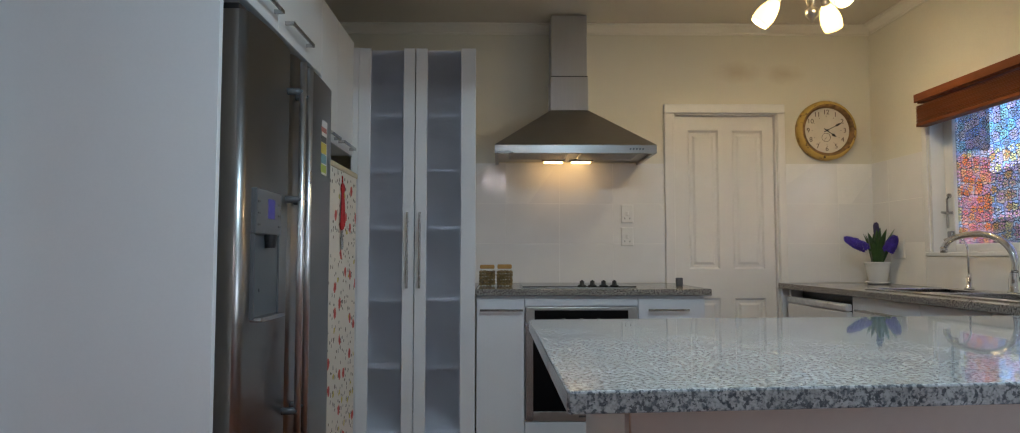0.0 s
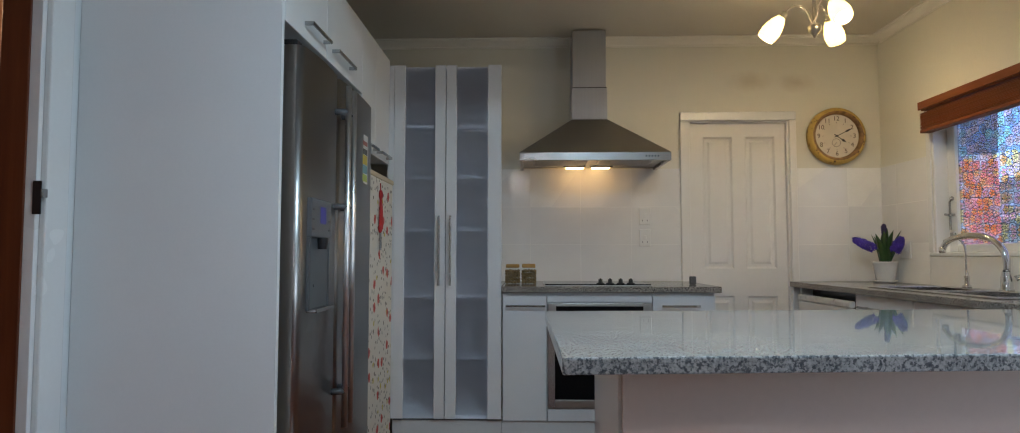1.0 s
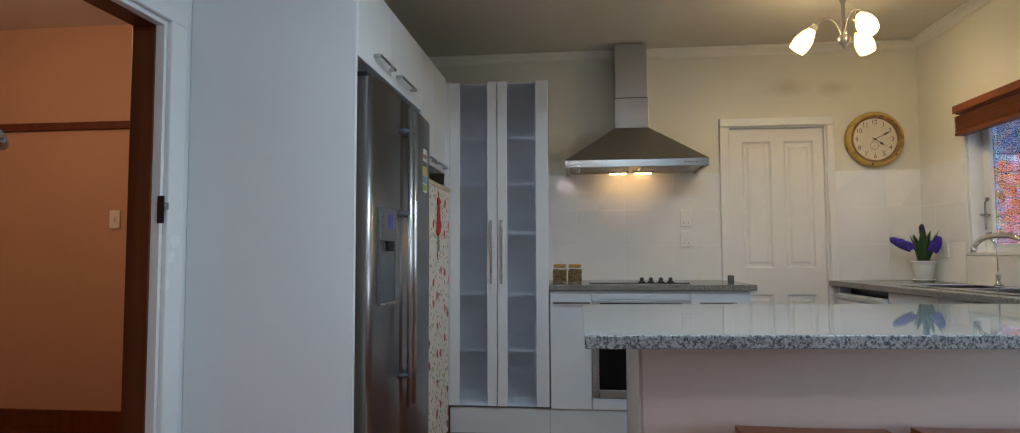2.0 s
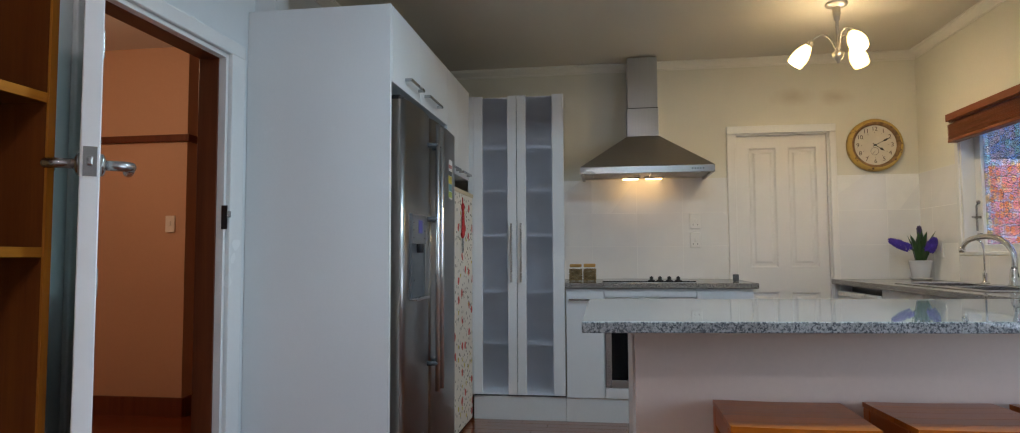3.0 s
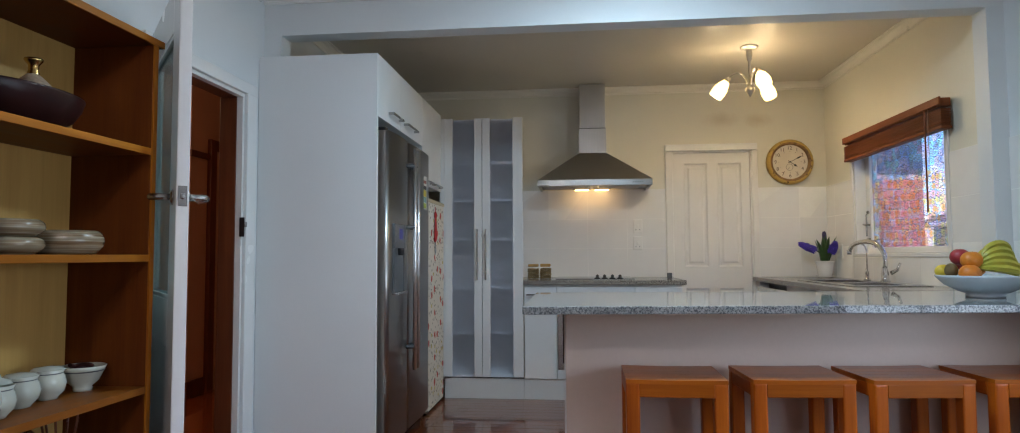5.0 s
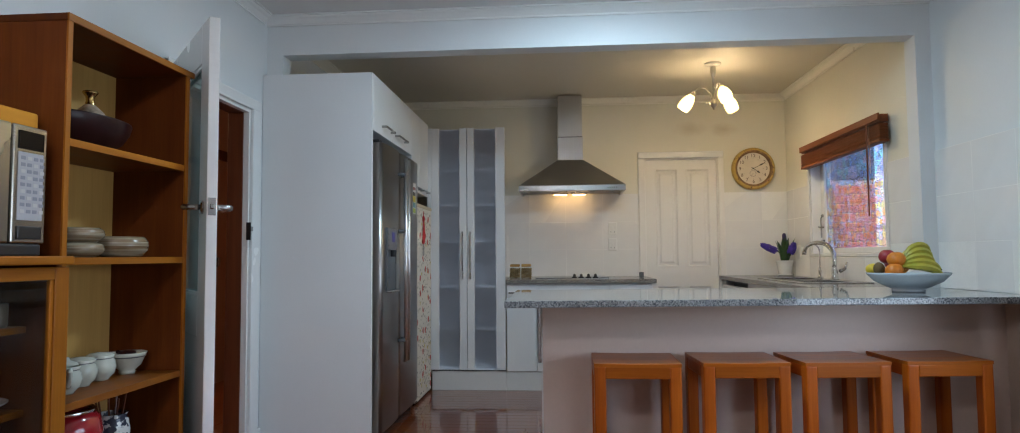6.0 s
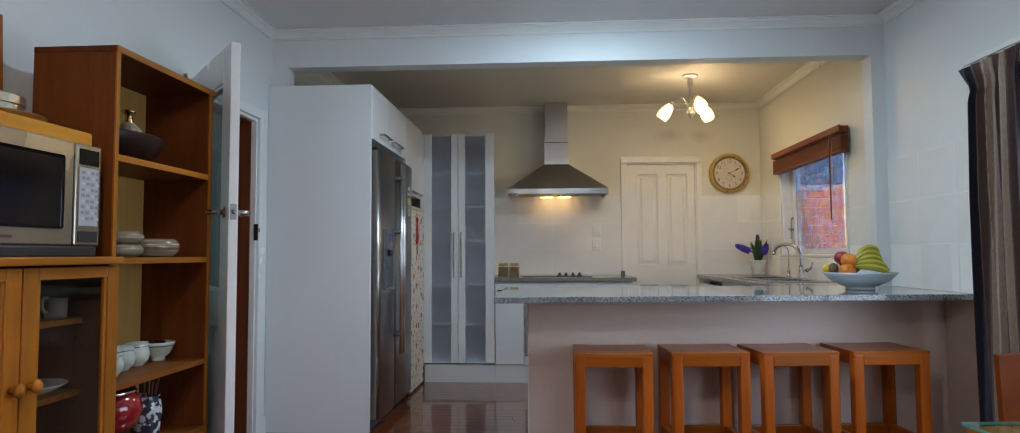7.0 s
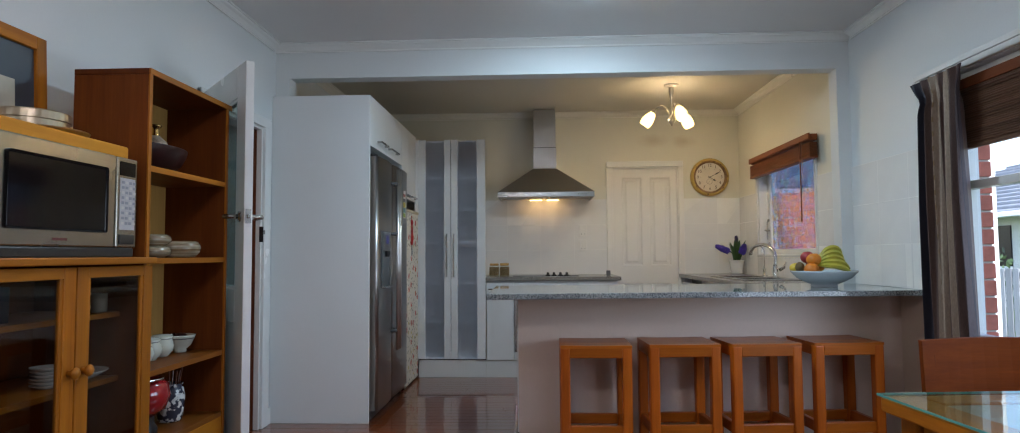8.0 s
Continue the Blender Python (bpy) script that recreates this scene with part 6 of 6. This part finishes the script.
def curtain_cloth():
    m, n, l, bs = nodes_of("striped_curtain_cloth")
    uv = n.new("ShaderNodeTexCoord")
    sx = n.new("ShaderNodeSeparateXYZ")
    l.new(uv.outputs["UV"], sx.inputs[0])
    navy, taupe, brown, pale, dk_ = (0.020, 0.021, 0.034), (0.25, 0.19, 0.14), (0.10, 0.064, 0.055), (0.38, 0.31, 0.24), (0.055, 0.040, 0.044)
    c = ramp(n, l, math_node(n, l, "FRACT", math_node(n, l, "MULTIPLY", sx.outputs[0], 0.999)), [(0.0, navy), (0.20, dk_), (0.27, brown), (0.33, taupe), (0.40, pale), (0.50, taupe), (0.58, brown), (0.66, pale), (0.74, taupe), (0.80, brown), (0.92, dk_)], "CONSTANT")
    dash = math_node(n, l, "LESS_THAN", math_node(n, l, "FRACT", math_node(n, l, "MULTIPLY", sx.outputs[1], 26.0)), 0.35)
    col_ = math_node(n, l, "FRACT", math_node(n, l, "MULTIPLY", sx.outputs[0], 0.999))
    line = math_node(n, l, "LESS_THAN", math_node(n, l, "ABSOLUTE", math_node(n, l, "SUBTRACT", col_, 0.44)), 0.012)
    c = mix(n, l, math_node(n, l, "MULTIPLY", dash, line), c, (0.28, 0.20, 0.10))
    weave = noise_tex(n, l, coords(n, l, (400, 400, 60)), 1.0, 2)
    l.new(mix(n, l, 1.0, c, ramp(n, l, weave, [(0.3, (0.8, 0.8, 0.8)), (0.7, (1.15, 1.15, 1.15))]), "MULTIPLY"), bs.inputs["Base Color"])
    bs.inputs["Roughness"].default_value = 0.6
    bump(n, l, bs, weave, 0.2)
    return m


cu_ = thing("curtain", (2.38, .8, .1), "dark striped pleated curtain drawn to one side", "curtain")
b = bmesh.new()
uvl = b.loops.layers.uv.new("UVMap")
NU, NV = 144, 60
grid = []
for side in (0, 1):
    rows = []
    for j in range(NV + 1):
        v = j / NV
        z = 1.985 - v * 1.885
        row = []
        for i in range(NU + 1):
            u = i / NU
            top = max(0.0, 1 - v / .055)
            pinch = math.exp(-((v - .062) / .022) ** 2)
            ph = u * 6 * 2 * math.pi
            amp = .030 * (0.55 + .45 * min(1, v * 3)) * (1 - .55 * pinch)
            x = 2.375 + amp * math.sin(ph + .5 * math.sin(3 * v + u * 4)) + .010 * math.sin(ph * 2.1 + 1.3 + 2 * v) * (1 - top) - .014 * top
            spread = 1 + .24 * top - .05 * pinch
            lo_y = .645 - .085 * v
            hi_y = 1.000 + .017 * v
            mid = (lo_y + hi_y) / 2
            y = mid + (hi_y - lo_y) * (.5 - u) * spread + .010 * math.cos(ph) * (1 - top)
            row.append(b.verts.new((x + side * .003, y, z + .006 * top * math.sin(ph) - .012 * top)))
        rows.append(row)
    grid.append(rows)
for side, rows in enumerate(grid):
    for j in range(NV):
        for i in range(NU):
            q = (rows[j][i], rows[j][i + 1], rows[j + 1][i + 1], rows[j + 1][i])
            f = b.faces.new(q if side == 0 else q[::-1])
            idx = ((i, j), (i + 1, j), (i + 1, j + 1), (i, j + 1))
            idx = idx if side == 0 else idx[::-1]
            for lo_, (a, c) in zip(f.loops, idx):
                lo_[uvl].uv = (a / NU, c / NV)
for j in range(NV):
    for e in (0, NU):
        b.faces.new((grid[0][j][e], grid[1][j][e], grid[1][j + 1][e], grid[0][j + 1][e]))
part("cloth", b, curtain_cloth(), cu_, "", True)
rl = thing("curtain_rail", (2.40, -.2, 2.0), "white curtain rail over the dining window", "curtain rail")
part("rail", box(2.372, 2.386, -1.35, 1.03, 1.988, 2.012, .003), trim_paint, rl)
for y in (1.0, .1, -1.2):
    part("bracket", box(2.386, DE - .0005, y - .01, y + .01, 1.993, 2.007, .002), trim_paint, rl)

# ---- table and chair ----
tb = thing("dining_table", (1.8, -1.5, 0), "wooden dining table with a glass sheet on top", "table")
TBL = Matrix.Translation((1.262, -.770, 0)) @ Matrix.Rotation(radians(4.5), 4, "Z")


def tbox(x0, x1, y0, y1, z0, z1, bevel=.003, seg=2):
    return moved(box(x0, x1, y0, y1, z0, z1, bevel, seg=seg), TBL)


part("glass_top", tbox(0, .95, -1.45, 0, .739, .745, .001), clear_glass("table_glass", (0.86, 0.93, 0.90), 0.0, 0.55), tb, "clear glass sheet with a green edge")
part("glass_edge", tbox(-.0015, -.0003, -1.45, 0, .7392, .7448, 0), painted("glass_green_edge", (0.10, 0.34, 0.30), 0.15), tb, "green glass edge")
part("glass_edge", tbox(0, .95, .0003, .0015, .7392, .7448, 0), painted("glass_green_edge", (0.10, 0.34, 0.30), 0.15), tb, "green glass edge")
for a in ((.005, .10, -1.445, -.004), (.85, .945, -1.445, -.004)):
    part("top_rail", tbox(*a, .700, .7385, .006), rimu_y, tb)
for a in ((.10, .85, -.10, -.004), (.10, .85, -1.445, -1.35)):
    part("top_rail", tbox(*a, .700, .7385, .006), rimu_y, tb)
part("tabletop", tbox(.10, .85, -1.35, -.10, .712, .734, .002), wooden("table_top_wood", (0.26, 0.17, 0.10), (0.38, 0.27, 0.17), "x", 0.3, 0.3), tb)
for x in (.035, .845):
    for y in (-1.415, -.105):
        part("leg", tbox(x, x + .07, y, y + .07, 0, .700, .006), rimu, tb)
for a in ((.045, .07, -1.34, -.11), (.88, .905, -1.34, -.11)):
    part("apron", tbox(*a, .62, .699, .002), rimu_y, tb)

dc = thing("dining_chair", (1.9, -.45, 0), "reddish-brown wooden dining chair with a solid panel back", "chair")
CXM, CY = 1.86, -.36
b = bmesh.new()
N = 12
fr_v, bk_v = [], []
for z in (.60, .822):
    rf, rb_ = [], []
    for i in range(N + 1):
        u = i / N
        x = CXM + (u - .5) * .50
        y = CY + .035 * math.sin(math.pi * u) + (z - .6) * .06
        zz = z + (.006 * math.sin(math.pi * u) if z > .7 else 0)
        rf.append(b.verts.new((x, y, zz)))
        rb_.append(b.verts.new((x, y + .022, zz)))
    fr_v.append(rf)
    bk_v.append(rb_)
for i in range(N):
    b.faces.new((fr_v[0][i], fr_v[0][i + 1], fr_v[1][i + 1], fr_v[1][i]))
    b.faces.new((bk_v[0][i + 1], bk_v[0][i], bk_v[1][i], bk_v[1][i + 1]))
    b.faces.new((fr_v[1][i], fr_v[1][i + 1], bk_v[1][i + 1], bk_v[1][i]))
    b.faces.new((fr_v[0][i + 1], fr_v[0][i], bk_v[0][i], bk_v[0][i + 1]))
for i in (0, N):
    b.faces.new((fr_v[0][i], fr_v[1][i], bk_v[1][i], bk_v[0][i]))
bmesh.ops.bevel(b, geom=[e for e in b.edges if e.calc_face_angle(0) > 1.0], offset=.005, segments=2, affect="EDGES")
part("backrest", b, chair_wood, dc, "curved wooden back panel")
for sx in (-1, 1):
    x = CXM + sx * .215
    part("back_leg", tube([(x, CY + .045, 0), (x, CY + .02, .45), (x, CY + .034, .78)], [.017, .019, .016], 10), chair_wood, dc)
    part("front_leg", tube([(x, CY - .40, 0), (x, CY - .39, .42)], [.016, .019], 10), chair_wood, dc)
part("seat", box(CXM - .235, CXM + .235, CY - .42, CY + .03, .425, .455, .010, seg=3), chair_wood, dc)

# dining ceiling light
dl = thing("ceiling_lamp", (.65, 1.04, 2.5), "round flush ceiling lamp giving cool white light", "ceiling lamp")
part("base", lathe([(0, 0), (.150, 0), (.150, -.012), (0, -.012)], (.65, 1.02, CEIL - .001), 36), trim_paint, dl)
part("diffuser", lathe([(.143, -.012), (.138, -.018), (.10, -.026), (0, -.030)], (.65, 1.02, CEIL - .001), 36), glowing("cool_diffuser", (0.68, 0.93, 0.99), 46), dl, "lit white diffuser", True)

# lower wall beside the breakfast bar
structure("wall_lining", box(DE - .006, DE - .0005, .97, PENY + .105, .112, .868), painted("beige_lining_paint", (0.56, 0.47, 0.38), 0.6, 0.06), "beige painted lower wall beside the breakfast bar")

# ---- skirting ----
structure("baseboard_west", box(WEST, WEST + .016, -4.6, .893, 0, .11, .003), trim_paint, "white skirting board")
structure("baseboard_nook", box(WEST, WEST + .016, 1.837, 1.887, 0, .11, .003), trim_paint, "white skirting board")
structure("baseboard_east", box(DE - .016, DE, -4.6, PENY + .10, 0, .11, .003), trim_paint, "white skirting board")


# ---- outside ----
grass = painted("lawn", (0.06, 0.10, 0.03), 0.9, 0.3, 30, 2, 0.5)
structure("ground", box(-60, 60, -60, 60, -.50, -.40), grass, "lawn and yard around the house")
brick_clay = painted("red_brick", (0.42, 0.13, 0.09), 0.85, 0.30, 60, 9, 0.5)
mortar = painted("pale_mortar", (0.42, 0.38, 0.34), 0.95, 0.1, 90, 6, 0.4)


def brick_wall(name, label, x0, x1, y0, y1, z0, z1, axis):
    """A mortar core with proud bricks on the faces seen; axis is the way the courses run."""
    w = tagged(part(name, box(x0 + .008, x1 - .008, y0 + .008, y1 - .008, z0, z1), mortar), label, "", "", "structure")
    c = .086
    k, z = 0, z0
    while z + .076 <= z1:
        a0, a1 = (x0, x1) if axis == "x" else (y0, y1)
        a = a0 - (.12 if k % 2 else 0)
        while a < a1:
            s, e = max(a, a0), min(a + .23, a1)
            if e - s > .03:
                bb = box(s, e, y0, y1, z, z + .076, .003, seg=1) if axis == "x" else box(x0, x1, s, e, z, z + .076, .003, seg=1)
                part("brick", bb, brick_clay, w)
            a += .24
        z += c
        k += 1
    return w


brick_wall("brick_wall_return", "red brick return wall outside the kitchen window", 2.62, 3.21, 4.34, 4.45, .60, 1.76, "x")
brick_wall("brick_reveal", "red brick window reveal outside the dining room", 2.602, 2.70, .955, 1.18, .45, 2.1, "y")
# very dark blue block on top of the brick return
structure("eave", box(2.602, 3.21, 4.335, 4.50, 1.762, 2.44, .004), painted("dark_eave_tone", (0.035, 0.038, 0.06), 0.6, 0.15), "dark blue-grey eave block above the brick return")

# neighbouring house, fence and post seen through the dining window
nb = thing("neighbour_house", (17, 14, -.4), "pale neighbouring house with a grey tiled hip roof", "house")
slate = painted("grey_roof_tiles", (0.22, 0.24, 0.27), 0.7, 0.2, 8, 3, 0.4)
part("wall", box(13, 22, 11, 24, -.4, 2.1), painted("pale_plaster", (0.68, 0.65, 0.60), 0.8, 0.08), nb)
b = bmesh.new()
pr = [(12.4, 10.4, 2.1), (22.6, 10.4, 2.1), (22.6, 24.6, 2.1), (12.4, 24.6, 2.1), (17.5, 14.5, 4.4), (17.5, 20.5, 4.4)]
vv_ = [b.verts.new(p) for p in pr]
for f in ((0, 1, 4), (1, 2, 5, 4), (2, 3, 5), (3, 0, 4, 5), (3, 2, 1, 0)):
    b.faces.new([vv_[i] for i in f])
rf_ = part("roof", b, slate, nb, "grey tiled roof")
for k in range(16):
    f = k / 16
    x0_, x1_ = 12.4 + 5.1 * f, 12.4 + 5.1 * (f + 1 / 16)
    part("tile_course", box(x0_ - .05, x0_ + .06, 10.4 + 4.1 * f, 24.6 - 4.1 * f, 2.1 + 2.3 * f - .01, 2.1 + 2.3 * f + .05), slate, rf_)
part("gutter", box(12.25, 12.42, 10.3, 24.7, 1.98, 2.12, .02), trim_paint, nb, "white gutter")
for y in (12.5, 16, 20):
    wn_ = part("window", box(12.96, 13.0, y, y + 1.6, .7, 1.8), black_glass, nb, "dark window")
    part("window_frame", box(12.93, 12.96, y - .06, y + 1.66, .62, .70), trim_paint, wn_)
fe = thing("fence", (7.5, 8, -.4), "weathered grey timber paling fence", "fence")
fence_wood = wooden("weathered_paling", (0.24, 0.25, 0.26), (0.38, 0.39, 0.40), "z", 0.85, 0.0)
for k in range(60):
    y = 2.2 + k * .16
    part("paling", box(7.5, 7.52, y, y + .125, -.4, .84 + .012 * math.sin(k * 2.7), .003), fence_wood, fe)
for z in (-.1, .70):
    part("rail", box(7.52, 7.57, 2.2, 11.8, z, z + .09), fence_wood, fe)
pt = thing("verandah_post", (4.35, 3.55, -.4), "white painted verandah post outside", "post")
part("post", box(4.30, 4.40, 3.50, 3.60, -.4, 2.5, .006), trim_paint, pt)
part("base", box(4.27, 4.43, 3.47, 3.63, -.4, -.2, .006), trim_paint, pt)
rng = random.Random(21)
leafm = painted("shrub_leaf", (0.05, 0.09, 0.03), 0.6, 0.35, 30, 8)
b = bmesh.new()
for k in range(900):
    x, y, z = rng.uniform(7.8, 8.6), rng.uniform(3.5, 11.5), rng.uniform(.2, 1.15)
    c = Vector((x, y, z * (0.8 + .25 * math.sin(y * 2.1))))
    q = Euler((rng.uniform(0, 6), rng.uniform(0, 6), rng.uniform(0, 6))).to_matrix()
    s = rng.uniform(.04, .08)
    vs2 = [b.verts.new(c + q @ Vector(p) * s) for p in ((-1, 0, 0), (0, -.5, .1), (1, 0, 0), (0, .5, .1))]
    b.faces.new(vs2)
tagged(part("shrubs", b, leafm), "green garden shrubs behind the fence", "shrub", "", "stuff")


# ---- wall tiles and floorboards ----
ROWZ = (.9015, 1.148, 1.402, 1.660)
tile_meshes = {}


def tile_mesh(w, h, axis):
    key = (round(w, 4), round(h, 4), axis)
    if key not in tile_meshes:
        bm = box(-w / 2, w / 2, -.004, .004, -h / 2, h / 2, .0016, seg=1) if axis == "x" else box(-.004, .004, -w / 2, w / 2, -h / 2, h / 2, .0016, seg=1)
        me = bpy.data.meshes.new("tile")
        bm.to_mesh(me)
        bm.free()
        me.materials.append(tile_glaze)
        tile_meshes[key] = me
    return tile_meshes[key]


def tile_field(wall, axis, plane, cuts, rows):
    """Tiles on a wall whose face is at plane; cuts are joints along the wall."""
    rng = random.Random(int(plane * 100))
    bed = box(min(cuts), max(cuts), plane - .0082, plane - .0005, rows[0], rows[-1]) if axis == "x" else box(plane - .0082, plane - .0005, min(cuts), max(cuts), rows[0], rows[-1])
    part("tile_grout", bed, grout, wall)
    for a, c in zip(cuts, cuts[1:]):
        for e, f in zip(rows, rows[1:]):
            ob = new("tile", tile_mesh(c - a - .0018, f - e - .0018, axis))
            o = rng.uniform(-.0004, .0004)
            m = (a + c) / 2, (e + f) / 2
            ob.location = (m[0], plane - .0045 + o, m[1]) if axis == "x" else (plane - .0045 + o, m[0], m[1])
            ob.rotation_euler = (rng.uniform(-.0008, .0008), 0, rng.uniform(-.0008, .0008))
            ob.parent = wall


tile_field(wall_north, "x", BACK, (-.158, .073, .413, .755, 1.084), ROWZ)
tile_field(wall_north, "x", BACK, (1.866, 2.20, 2.424), ROWZ)
tile_field(wall_east_kitchen, "y", EAST, (3.805, 4.14, 4.322), ROWZ)
tile_field(wall_east_kitchen, "y", EAST, (2.44, 2.78, 3.12, 3.46, 3.80), (.9015, 1.064))
tile_field(wall_east_kitchen, "y", EAST, (2.068, 2.415), ROWZ)
tile_field(wall_east_dining, "y", DE, (1.00, 1.27, 1.605, 1.942), ROWZ)

# floorboards run across the room; those the camera sees are single boards
W = .086
rng = random.Random(3)
rest = bmesh.new()
y, k = -4.6, 0
while y < 4.33:
    y1 = min(y + W, 4.33)
    near = -1.2 < y < 3.6
    cuts = [WEST - .5]
    x = WEST - .5 + rng.uniform(.3, 1.8)
    while x < DE:
        cuts.append(x)
        x += rng.uniform(1.1, 2.4)
    cuts.append(DE)
    for a, c in zip(cuts, cuts[1:]):
        if near and c - a > .05:
            bm = box(a + .0006, c - .0006, y + .0006, y1 - .0006, -.021, rng.uniform(-.0004, .0), .0012, seg=1)
            part("floorboard", bm, floor_wood, floor)
        else:
            p = [(a + .0006, y + .0006), (c - .0006, y + .0006), (c - .0006, y1 - .0006), (a + .0006, y1 - .0006)]
            lo_ = [rest.verts.new((*q, -.021)) for q in p]
            up_ = [rest.verts.new((*q, 0)) for q in p]
            rest.faces.new(up_)
            for i in range(4):
                rest.faces.new((lo_[i], lo_[(i + 1) % 4], up_[(i + 1) % 4], up_[i]))
    y = y1
    k += 1
rb2 = part("floorboards", rest, floor_wood, floor)
rb2["kind"] = "stuff"
hall_boards = bmesh.new()
y = -1.0
while y < 6.1:
    box(-4.2, -1.902, y + .0006, y + W - .0006, -.021, 0, bm=hall_boards)
    if y > 4.34:
        box(-1.9, -1.52, y + .0006, y + W - .0006, -.021, 0, bm=hall_boards)
    y += W
rb3 = part("floorboards", hall_boards, floor_wood, floor)
rb3["kind"] = "stuff"
